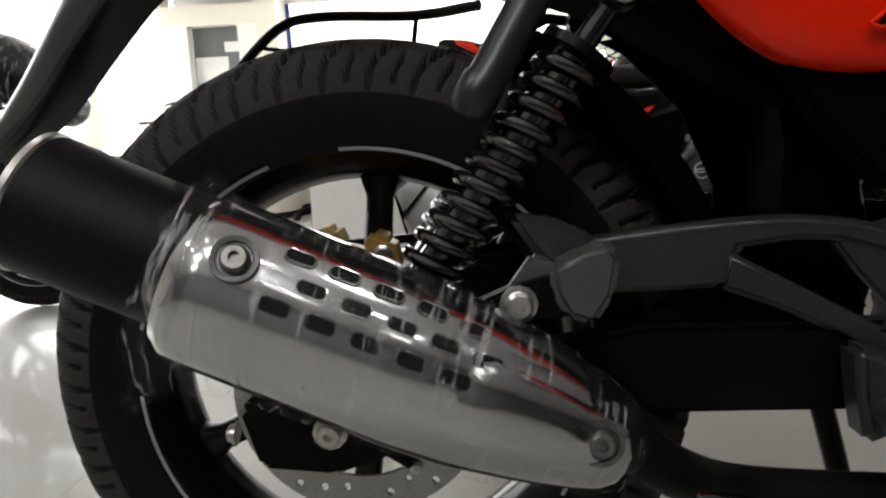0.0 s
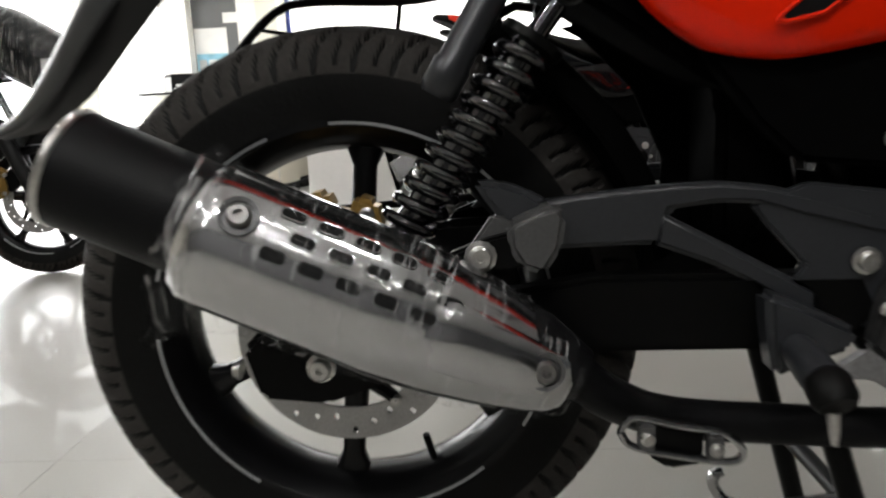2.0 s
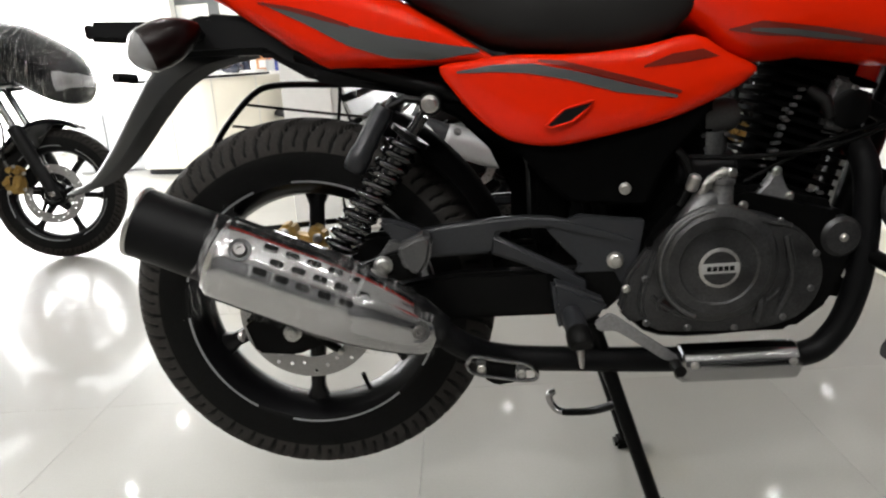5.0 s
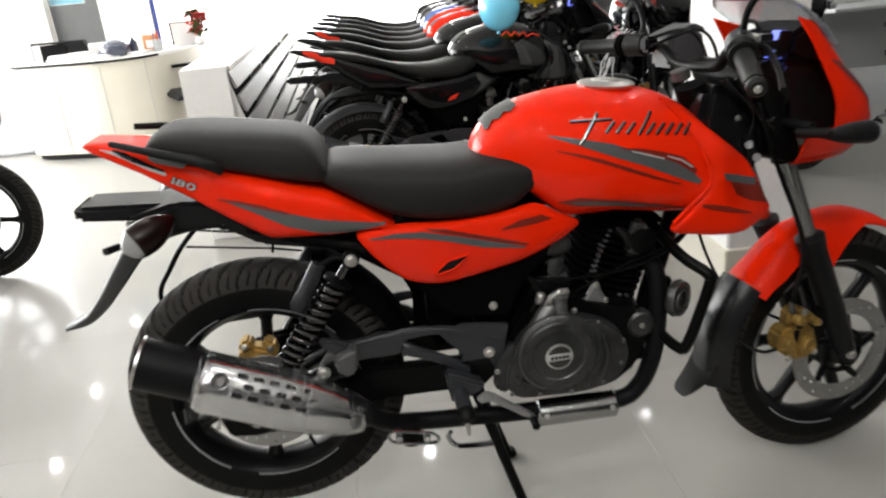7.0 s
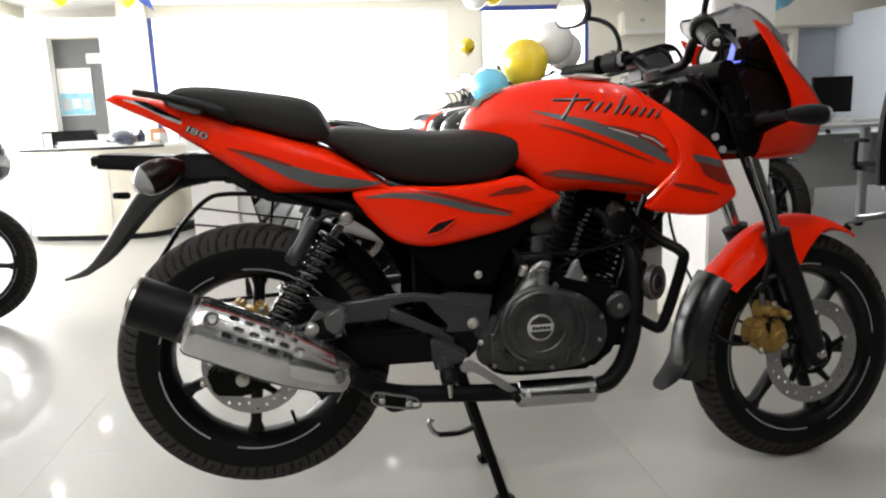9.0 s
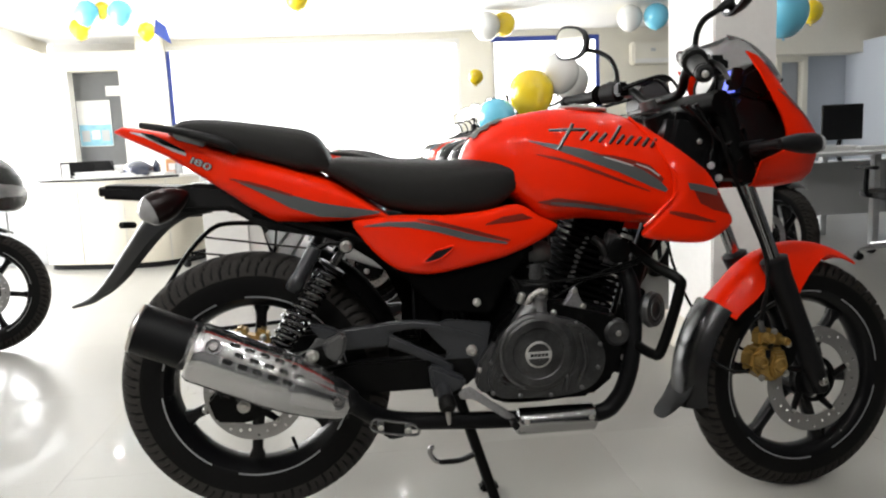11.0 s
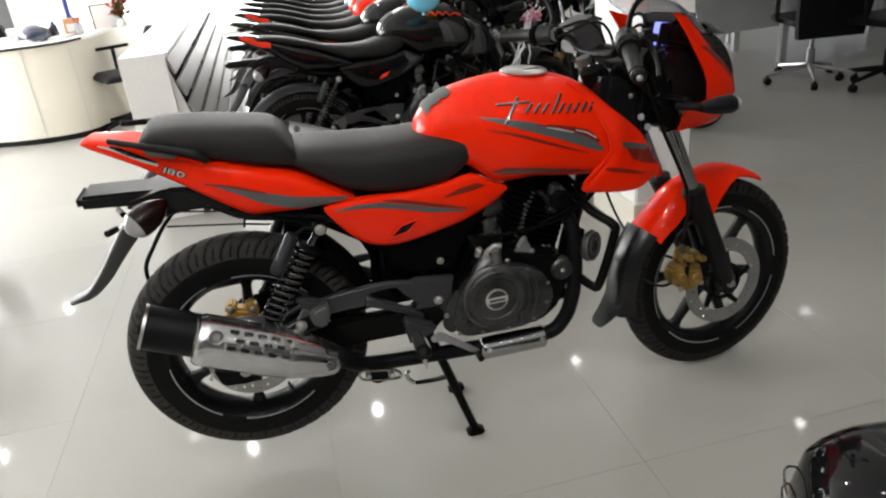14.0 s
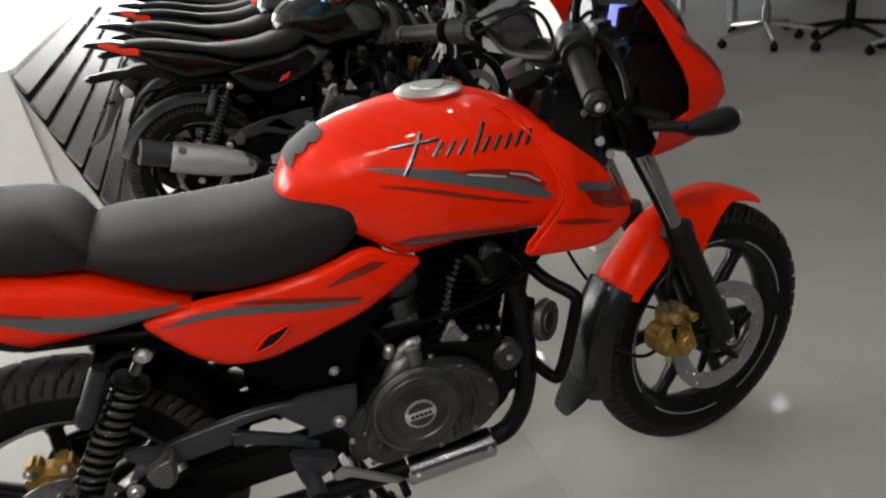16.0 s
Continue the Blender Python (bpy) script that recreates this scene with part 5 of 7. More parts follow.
    # front mudguard
    def guard_arc(a0, a1, r, w, drop, n, taper0=1.0, taper1=1.0):
        rows = []
        for i, a in enumerate(span(radians(a0), radians(a1), n)):
            tt = i / (n - 1)
            k_w = w * (taper0 + (taper1 - taper0) * tt)
            dirv = V(math.cos(a), 0, math.sin(a))
            rr = r(tt)
            dr = drop(tt)
            prof = []
            for k in span(-1, 1, 15):
                prof.append(FW + dirv * (rr - dr * abs(k) ** 2.6) + V(0, k_w * math.copysign(abs(k) ** 0.8, k), 0))
            for k in span(1, -1, 15):
                prof.append(FW + dirv * (rr - 0.004 - dr * abs(k) ** 2.6) + V(0, k_w * 0.95 * math.copysign(abs(k) ** 0.8, k), 0))
            rows.append(prof)
        return ring_loft(rows)
    part("front_mudguard", guard_arc(63, 142, lambda t: 0.322 + 0.022 * math.sin(math.pi * min(1, t * 1.15 + 0.05)), 0.072, lambda t: lerp_table([(0, 0.012), (0.22, 0.026), (0.38, 0.10), (0.46, 0.132), (0.51, 0.125), (0.57, 0.062), (0.8, 0.058), (1, 0.045)], t), 30, 0.75, 1.0), paint, f, "glossy painted front mudguard")
    part("mudguard_extension", guard_arc(140, 188, lambda t: 0.338 + 0.004 * t, 0.066, lambda t: 0.045, 16), GLOSSPL, f, "gloss black mudguard extension")
    rows = []
    for t in span(0, 1, 12):
        c = V(1.040 - 0.030 * t - 0.030 * t ** 3, 0, 0.315 - 0.062 * t - 0.008 * t ** 2)
        w, h = 0.052 * (1 - 0.35 * t ** 3), 0.019 + 0.004 * math.sin(math.pi * t)
        rows.append([c + V(h * math.sin(a) * 0.75, w * math.copysign(abs(math.cos(a)) ** 0.6, math.cos(a)), h * math.sin(a)) for a in (2 * math.pi * k / 20 for k in range(20))])
    part("mud_flap", ring_loft(rows), RUBBER, f, "black rubber mud flap")
    # caliper, hose
    cal = bmesh.new()
    prism([(1.161, 0.350), (1.166, 0.388), (1.190, 0.403), (1.224, 0.398), (1.256, 0.392), (1.263, 0.345), (1.243, 0.316), (1.209, 0.311), (1.178, 0.332)], -0.104, -0.050, 0.008, 2, cal)
    prism([(1.188, 0.400), (1.190, 0.438), (1.214, 0.445), (1.246, 0.432), (1.266, 0.411), (1.258, 0.394), (1.222, 0.402)], -0.096, -0.058, 0.007, 2, cal)
    prism([(1.168, 0.356), (1.172, 0.384), (1.192, 0.392), (1.198, 0.360), (1.186, 0.342)], -0.116, -0.100, 0.005, 2, cal)
    prism([(1.214, 0.386), (1.246, 0.384), (1.254, 0.352), (1.238, 0.326), (1.214, 0.322), (1.204, 0.350)], -0.118, -0.100, 0.006, 2, cal)
    for x, z, r in ((1.181, 0.368, 0.014), (1.230, 0.356, 0.018), (1.204, 0.424, 0.013), (1.246, 0.412, 0.010)):
        lathe([(r, 0), (r, 0.016), (r * 0.86, 0.020), (r * 0.55, 0.020), (r * 0.5, 0.016)], (x, -0.103, z), (0, -1, 0), 20, cal)
    calf = part("front_caliper", cal, GOLD, f, "gold brake caliper")
    part("pad_slot", prism([(1.199, 0.394), (1.212, 0.392), (1.206, 0.356), (1.196, 0.352)], -0.1085, -0.102, 0.001), DARKHOLE, calf)
    part("bleed_nipple", tube([(1.214, -0.100, 0.398), (1.210, -0.112, 0.408), (1.208, -0.118, 0.416)], [0.006, 0.005, 0.003], 8), PLASTIC, calf)
    part("hose_union", tube([(1.196, -0.098, 0.440), (1.190, -0.102, 0.452), (1.188, -0.102, 0.468)], [0.008, 0.007, 0.006], 10), ALUD, calf)
    for x, z in ((1.222, 0.436), (1.254, 0.330), (1.186, 0.326), (1.262, 0.402)):
        bolt((x, -0.104, z), 0.0065, calf)
    part("caliper_hanger", prism([(1.25, 0.40), (1.29, 0.44), (1.31, 0.42), (1.30, 0.35), (1.27, 0.33), (1.25, 0.35)], -0.07, -0.085, 0.004), FRAME, f)
    part("brake_hose", tube([(1.188, -0.102, 0.462), (1.192, -0.108, 0.50), (1.205, -0.108, 0.56), (1.20, -0.10, 0.64), (1.13, -0.10, 0.80), (1.08, -0.10, 0.93)], 0.0055, 8, smooth=6), RUBBER, f)
    part("brake_hose", tube([(1.175, -0.085, 0.345), (1.14, -0.080, 0.340), (1.11, -0.06, 0.352), (1.095, -0.03, 0.37)], 0.0042, 8, smooth=4), RUBBER, f)
    part("speedo_cable", tube([(1.30, 0.07, 0.33), (1.16, 0.085, 0.42), (1.07, 0.09, 0.60), (1.03, 0.06, 0.80)], 0.004, 8, smooth=6), FRAME, f)
    # cowl: half-round shells stacked in height
    cz = [(0.784, 1.319, 1.224, 0.068), (0.794, 1.375, 1.211, 0.119), (0.816, 1.397, 1.207, 0.138), (0.848, 1.405, 1.214, 0.147), (0.871, 1.399, 1.244, 0.156), (0.913, 1.381, 1.241, 0.160), (0.946, 1.352, 1.230, 0.160), (0.986, 1.307, 1.210, 0.158), (1.026, 1.270, 1.183, 0.151), (1.061, 1.238, 1.150, 0.145)]

    cz = [(z, xf - 0.018, xr - (0.05 if z < 0.86 else 0.02), hw) for z, xf, xr, hw in cz]

    def cowl(levels, off=0.0):
        rows = []
        for z, xf, xr, hw in levels:
            out = []
            rise = lerp_table([(0.9, 0.0), (0.986, 0.0), (1.061, 0.034), (1.08, 0.030), (1.139, 0.0)], z)
            for a in span(-math.pi / 2, math.pi / 2, 25):
                up = rise * (1 - max(0, math.cos(a)) ** 0.8)
                out.append(V(xr + (xf - xr - off) * math.cos(a) ** 0.75 if math.cos(a) > 1e-6 else xr, (hw - off) * math.copysign(abs(math.sin(a)) ** 0.9, math.sin(a)), z + up))
            rows.append(out)
        return rows
    outer, inner = cowl(cz), cowl(cz, 0.006)
    part("head_cowl", ring_loft([o + i[::-1] for o, i in zip(outer, inner)]), paint, f, "glossy painted headlamp cowl")
    def cowl_at(z, a, off):
        tab = [[(q[0], q[k]) for q in cz] for k in (1, 2, 3)]
        xf, xr, hw = (lerp_table(t, z) for t in tab)
        return V(xr + (xf - xr + off) * math.cos(a) ** 0.75, (hw + off) * math.copysign(abs(math.sin(a)) ** 0.9, math.sin(a)), z)
    for s in (-1, 1):
        bm = bmesh.new()
        rows = []
        for i in range(15):
            u = i / 14
            z = 1.005 - 0.115 * u
            a0, w = 1.40 - 0.55 * u, 0.02 + 0.30 * math.sin(math.pi * min(1, u * 1.1)) ** 0.8
            rows.append([bm.verts.new(cowl_at(z + 0.01 * q, s * max(0.05, a0 - w * q), 0.0016)) for q in span(0, 1, 6)])
        for ra, rb in zip(rows, rows[1:]):
            for k in range(5):
                bm.faces.new((ra[k], ra[k + 1], rb[k + 1], rb[k]))
        part("decal", bm, DARKRED, f)
    vz = [(1.024, 1.284, 1.230, 0.136), (1.054, 1.262, 1.188, 0.142), (1.079, 1.232, 1.156, 0.145), (1.104, 1.204, 1.143, 0.138), (1.126, 1.170, 1.131, 0.122), (1.139, 1.152, 1.126, 0.102)]
    vz = [(z, xf - 0.018, xr - 0.018, hw) for z, xf, xr, hw in vz]
    outer, inner = cowl(vz), cowl(vz, 0.004)
    part("visor", ring_loft([o + i[::-1] for o, i in zip(outer, inner)]), SMOKE, f, "smoked plastic visor")
    part("headlamp", lathe([(0.04, -0.06), (0.07, -0.03), (0.078, 0), (0.074, 0.006), (0.04, 0.010)], (1.318, 0, 0.872), (1, 0, 0.25), 28), LENSW, f)
    part("headlamp_bowl", lathe([(0.03, -0.14), (0.07, -0.10), (0.10, -0.03), (0.10, 0)], (1.30, 0, 0.90), (1, 0, 0), 24), GLOSSPL, f)
    part("cowl_inner", prism([(1.11, 0.86), (1.20, 0.845), (1.25, 0.88), (1.26, 0.95), (1.22, 1.00), (1.15, 1.01), (1.08, 0.94)], -0.088, 0.088, 0.015), GLOSSPL, f)
    for s in (-1, 1):
        part("front_indicator", tube([(1.111, s * 0.183, 0.877), (1.126, s * 0.228, 0.880), (1.131, s * 0.253, 0.881)], [0.009, 0.010, 0.012], 10), PLASTIC, f)
        part("front_indicator_body", tube([(1.121, s * 0.260, 0.881), (1.136, s * 0.261, 0.881), (1.166, s * 0.263, 0.880), (1.201, s * 0.263, 0.878), (1.218, s * 0.263, 0.877), (1.226, s * 0.263, 0.877)], [0.010, 0.015, 0.021, 0.023, 0.018, 0.008], 16, flat=1.0), PLASTIC, f, "black indicator with clear lens")
        part("indicator_lens", tube([(1.212, s * 0.263, 0.877), (1.222, s * 0.263, 0.877), (1.232, s * 0.263, 0.877)], [0.0205, 0.017, 0.006], 16), LENSW, f)
        part("indicator_stem", tube([(1.14, s * 0.09, 0.885), (1.140, s * 0.19, 0.886)], 0.009, 8), PLASTIC, f)
    # instruments
    part("instrument_hood", prism([(1.1440, 1.015), (1.1590, 1.058), (1.2140, 1.085), (1.2540, 1.075), (1.2450, 1.03), (1.2140, 0.99)], -0.092, 0.092, 0.012), PLASTIC, f)
    part("display", prism([(1.140, 1.012), (1.159, 1.066), (1.162, 1.065), (1.143, 1.011)], -0.081, -0.030, 0.0), LCD, f, "lit blue display")
    part("display_lip", prism([(1.118, 1.012), (1.134, 1.068), (1.162, 1.066), (1.148, 1.016)], -0.090, -0.083, 0.002), PLASTIC, f)
    part("rev_counter", lathe([(0.04, 0), (0.044, 0.010), (0.040, 0.014), (0.036, 0.010), (0.034, 0.008)], (1.154, 0.045, 1.045), (-0.9, 0, 0.35), 28), PLASTIC, f)
    part("dial_face", lathe([(0.034, 0.0085), (0.034, 0.0095)], (1.154, 0.045, 1.045), (-0.9, 0, 0.35), 24), PAPER, f)
    # handlebar
    part("handlebar", tube([(0.870, -0.371, 1.018), (0.922, -0.264, 1.051), (0.972, -0.15, 1.045), (1.0, -0.07, 1.01), (1.0, 0.07, 1.01), (0.99, 0.13, 1.045), (0.96, 0.22, 1.050), (0.915, 0.345, 1.045)], 0.011, 12, smooth=5), FRAME, f, "black handlebar")
    for s in (-1, 1):
        gx, gz, gy = (0.004, -0.034, 0.028) if s < 0 else (0.030, 0.0, 0.0)
        before = set(f.children)
        part("grip", tube([(0.879 + gx, s * (0.362 + gy), 1.045 + gz), (0.881 + gx, s * (0.358 + gy), 1.045 + gz), (0.883 + gx, s * (0.350 + gy), 1.045 + gz), (0.921 + gx, s * (0.245 + gy), 1.049 + gz), (0.924 + gx, s * (0.235 + gy), 1.049 + gz)], [0.012, 0.0185, 0.0165, 0.0175, 0.021], 16), RUBBER, f, "ribbed rubber grip")
        part("bar_end", lathe([(0.0165, 0), (0.017, 0.010), (0.012, 0.016)], (0.879 + gx, s * (0.362 + gy), 1.045 + gz), (-0.3, s, 0), 18), PLASTIC, f)
        bolt((0.875 + gx, s * (0.377 + gy), 1.045 + gz), 0.005, f, (-0.3, s, 0))
        part("grip_flange", lathe([(0.018, 0), (0.026, 0.002), (0.026, 0.006), (0.018, 0.008)], (0.922 + gx, s * (0.240 + gy), 1.049 + gz), (-0.33, s, 0), 20), RUBBER, f)
        part("switch_pod", tube([(0.926 + gx, s * (0.230 + gy), 1.050 + gz), (0.930 + gx, s * (0.222 + gy), 1.050 + gz), (0.948 + gx, s * (0.178 + gy), 1.050 + gz), (0.952 + gx, s * (0.170 + gy), 1.050 + gz)], [0.015, 0.027, 0.026, 0.014], 14), PLASTIC, f)
        part("switch_button", box(0.930 + gx, 0.944 + gx, s * (0.205 + gy) - 0.008, s * (0.205 + gy) + 0.008, 1.066 + gz, 1.080 + gz, 0.002), GREYPL, f)
        part("lever", tube([(0.965 + gx, s * (0.165 + gy), 1.045 + gz), (0.990 + gx, s * (0.20 + gy), 1.035 + gz), (0.968 + gx, s * (0.28 + gy), 1.025 + gz), (0.938 + gx, s * (0.345 + gy), 1.020 + gz)], [0.008, 0.007, 0.005, 0.006], 10, smooth=5, flat=0.8), FRAME, f, "black hand lever")
        part("lever_pivot", lathe([(0.012, -0.012), (0.014, 0), (0.012, 0.012)], (0.975 + gx, s * (0.172 + gy), 1.044 + gz), (0, 0, 1), 14), ALU, f)
        if s < 0:
            turn = V(0.042, 0.117, 0.004).rotation_difference(V(0.055, 0.112, 0.037)).to_matrix().to_4x4()
            for ob in set(f.children) - before:
                ob.matrix_basis = Matrix.Translation((0.862, -0.387, 1.013)) @ turn @ Matrix.Translation((-0.883, 0.390, -1.011))
        stem = [(0.985, 0.20, 1.06), (0.992, 0.215, 1.105), (0.990, 0.245, 1.145), (0.975, 0.28, 1.170), (0.955, 0.31, 1.182)] if s > 0 else [(0.936, -0.240, 1.055), (0.938, -0.242, 1.085), (0.942, -0.245, 1.115), (0.955, -0.250, 1.140), (0.984, -0.258, 1.158)]
        part("mirror_stem", tube(stem, 0.0065, 10, smooth=6), FRAME, f)
        part("stem_boot", lathe([(0.012, 0), (0.013, 0.012), (0.008, 0.024)], stem[0], V(*stem[1]) - V(*stem[0]), 14), RUBBER, f)
        mir = bmesh.new()
        nrm = (V(-0.93, -0.22, 0.05) if s > 0 else V(-0.98, 0.05, 0.08)).normalized()
        c = V(0.928, 0.366, 1.212) if s > 0 else V(1.006, -0.282, 1.190)
        dn, mu, mv = frame_axes(nrm, (0, s, 0.16 if s > 0 else 0.6))
        kx, kz = (0.076, 0.048) if s > 0 else (0.056, 0.040)
        def ring(k, off):
            out = []
            for i in range(28):
                a = 2 * math.pi * i / 28
                co, si = math.cos(a), math.sin(a)
                taper = 1.0 + 0.16 * co
                out.append(c + dn * off + mu * (kx * k * math.copysign(abs(co) ** 0.75, co)) + mv * (kz * k * taper * math.copysign(abs(si) ** 0.75, si)))
            return out
        ring_loft([ring(0.3, -0.034), ring(0.75, -0.026), ring(0.98, -0.010), ring(1.0, 0.0), ring(0.94, 0.002)], True, mir)
        mo = part("mirror", mir, PLASTIC, f, "black rear view mirror")
        gl = bmesh.new()
        gl.faces.new([gl.verts.new(p) for p in ring(0.84, 0.0032)])
        part("mirror_glass", gl, MIRRORG, mo)
        part("mirror_neck", tube([stem[-1], V(*stem[-1]) * 0.5 + (c - dn * 0.022) * 0.5, c - dn * 0.022], [0.0075, 0.012, 0.016], 10), PLASTIC, mo)
    part("clutch_bracket", box(0.955, 0.985, 0.13, 0.165, 1.035, 1.07, 0.006), FRAME, f)
    part("brake_reservoir", box(0.985, 1.035, -0.225, -0.165, 1.035, 1.075, 0.012), PLASTIC, f)
    part("reservoir", prism([(1.022, 0.992), (1.026, 1.062), (1.085, 1.082), (1.112, 1.068), (1.122, 1.002), (1.07, 0.990)], 0.150, 0.235, 0.008), PEGM, f, "dull grey fluid reservoir")
    part("reservoir_cap", prism([(1.022, 1.067), (1.085, 1.088), (1.113, 1.075), (1.113, 1.069), (1.085, 1.083), (1.022, 1.062)], 0.146, 0.239, 0.002), GREYPL, f)
    for y in (-0.08, 0.06, 0.10):
        part("cable", tube([(0.96, y * 2, 1.05), (1.06, y * 1.4, 1.075), (1.09, y, 1.0), (1.04, y * 0.6, 0.88), (0.98, y * 0.4, 0.74)], 0.004, 8, smooth=6), FRAME, f)
    return b


motorcycle("red commuter motorcycle with black seats standing on its centre stand", RED)
# ---- setting ----
def solid(name, x0, x1, y0, y1, z0, z1, material, label="", category="wall", bevel=0.0, parent=None):
    ob = part(name, box(x0, x1, y0, y1, z0, z1, bevel), material, parent)
    if parent is None:
        tagged(ob, label or name.replace("_", " "), category, kind="structure")
    return ob


X0, X1, Y0, Y1 = -4.5, 9.2, -5.0, 10.8
floor = solid("floor", X0, X1, Y0, Y1 + 0.3, -0.08, -0.004, GROUT, "polished cream vitrified tile floor", "floor")
ceiling = solid("ceiling", X0 - 0.2, X1 + 0.2, Y0 - 0.2, Y1 + 0.4, CEIL, CEIL + 0.1, CEILM, "white painted ceiling with recessed lamps", "ceiling")
# unseen wall closing the room, kept dark to deepen blacks and reduce fill
solid("wall_south", X0 - 0.2, X1 + 0.2, Y0 - 0.2, Y0, 0, CEIL, DARKWALL, "unseen dark grey wall added behind the camera to cut fill light")
solid("wall_east", X1, X1 + 0.2, Y0, Y1, 0, CEIL, GREYWALL, "dull grey painted side wall")
solid("pillar", 1.60, 1.85, 0.93, 1.33, 0, CEIL, PILLARW, "white painted square pillar", "pillar", 0.006)
solid("skirting_pillar", 1.588, 1.862, 0.918, 1.342, 0, 0.15, CREAM, "cream tile skirting round the pillar", "skirting", 0.004)
# glazed back front: sill, posts, head, panes, and the overexposed daylight outside
solid("wall_north", -2.82, X1, Y1, Y1 + 0.2, 0, 0.25, WHITE, "low white wall under the shop windows")
solid("window_head", -2.82, X1, Y1, Y1 + 0.2, 2.68, CEIL, CREAM, "cream beam over the shop windows")
solid("wall_post_1", 2.09, 2.63, Y1, Y1 + 0.2, 0.25, 2.68, CREAM, "cream post between two windows")
solid("wall_post_2", 4.53, X1, Y1, Y1 + 0.2, 0.25, 2.68, CREAM, "cream wall beside the window")
solid("wall_post_3", -3.03, -2.71, Y1 - 0.5, Y1 + 0.2, 0, CEIL, CREAM, "cream post beside the window")
for name, xa, xb in (("window_1", -2.71, 2.09), ("window_2", 2.63, 4.53)):
    w = tagged(new(name), "tall shop window, daylight blown out behind", "window", kind="structure")
    for nm, a in (("frame_head", (xa, xb, Y1 + 0.02, Y1 + 0.08, 2.60, 2.68)), ("frame_sill", (xa, xb, Y1 + 0.02, Y1 + 0.08, 0.25, 0.31)), ("frame_jamb", (xa, xa + 0.06, Y1 + 0.02, Y1 + 0.08, 0.31, 2.60)), ("frame_jamb", (xb - 0.06, xb, Y1 + 0.02, Y1 + 0.08, 0.31, 2.60))):
        part(nm, box(*a, 0.004), (BLUETRIM if (name == "window_2" and (nm == "frame_head" or (nm == "frame_jamb" and a[1] == xb))) or (name == "window_1" and a[0] == xa and nm == "frame_jamb") else LAMWHITE), w)
bd = part("backdrop", box(-2.9, 4.9, Y1 + 0.6, Y1 + 0.62, -0.2, 3.0, 0), OUTSIDE)
tagged(bd, "bright daylight outside the shop", "backdrop", kind="structure")
# glazed side front
solid("wall_west_sill", X0 - 0.2, X0, Y0, Y1, 0, 0.2, WHITE, "low white wall under the side windows")
solid("wall_west_head", X0 - 0.2, X0, Y0, Y1, 2.60, CEIL, CREAM, "cream beam over the side windows")
solid("wall_west", X0 - 0.2, X0, Y0, 1.2, 0.2, 2.60, CREAM, "cream painted side wall")
solid("wall_west_post", X0 - 0.2, X0, 7.9, 8.3, 0.2, 2.60, CREAM, "cream post of the side front")
bd = part("backdrop", box(X0 - 0.62, X0 - 0.6, 0.8, Y1 + 4.0, -0.2, 3.0, 0), OUTSIDE)
tagged(bd, "bright daylight outside the side windows", "backdrop", kind="structure")
# notice recess at the back corner, with its lintel
solid("wall_recess", -4.5, -3.03, Y1 + 0.2, Y1 + 0.3, 0, CEIL, WHITE, "white wall at the back of the recess")
solid("lintel", -4.5, -2.98, 10.35, 10.55, 2.28, 2.57, CREAM, "cream lintel over the recess")
solid("recess_jamb", -4.5, -4.09, 10.35, 10.55, 0, 2.28, WHITE, "white jamb beside the recess")
solid("recess_jamb_2", -3.33, -2.98, 10.35, 10.55, 0, 2.28, WHITE, "white jamb beside the recess")
NOTICE = mat("grey_notice_board", (0.13, 0.135, 0.14), 0.6, stains=0.15)
solid("door_1", -4.09, -3.33, 10.57, 10.62, 0, 2.28, NOTICE, "grey notice board door in the recess", "door")
nb = thing("poster", "pale blue printed notice poster on the grey board", "poster")
part("sheet", box(-4.07, -3.57, 10.555, 10.562, 1.13, 1.845, 0), PAPER, nb)
PB = mat("poster_blue", (0.25, 0.52, 0.66), 0.6, stains=0.25, stain_scale=9)
part("band", box(-4.06, -3.58, 10.550, 10.5545, 1.14, 1.47, 0), PB, nb)
for k in range(3):
    part("picture", box(-4.03 + 0.15 * k, -3.91 + 0.15 * k, 10.544, 10.5495, 1.21 + 0.03 * (k % 2), 1.38, 0), PAPER if k % 2 else LAMGREY, nb)
sw = thing("wall_notice", "small white paper notice on grey board", "notice")
part("sheet", box(-3.61, -3.37, 10.555, 10.562, 1.91, 2.06, 0), PAPER, sw)
# downlight fixtures
for lx, ly in LAMPS + DIM_LAMPS:
    dl = thing("downlight", "small round recessed white ceiling downlight", "ceiling lamp", "ceiling downlights")
    part("trim_ring", lathe([(0.052, 0), (0.085, 0), (0.085, -0.008), (0.054, -0.012)], (lx, ly, CEIL + 0.001), (0, 0, 1), 24, None, True), LAMWHITE, dl)
    part("lens", lathe([(0.050, -0.002), (0.050, -0.006)], (lx, ly, CEIL + 0.001), (0, 0, 1), 20), LAMP, dl)

# ---- reception counter ----
def arc_wall(pts, thick, z0, z1, n=5):
    line = smooth_line([(x, y, 0) for x, y in pts], n)
    rows = []
    for i, p in enumerate(line):
        d = (line[min(i + 1, len(line) - 1)] - line[max(i - 1, 0)]).normalized()
        nrm = V(-d.y, d.x, 0)
        q = p + nrm * thick
        rows.append([V(p.x, p.y, z0), V(p.x, p.y, z1), V(q.x, q.y, z1), V(q.x, q.y, z0)])
    return ring_loft(rows)


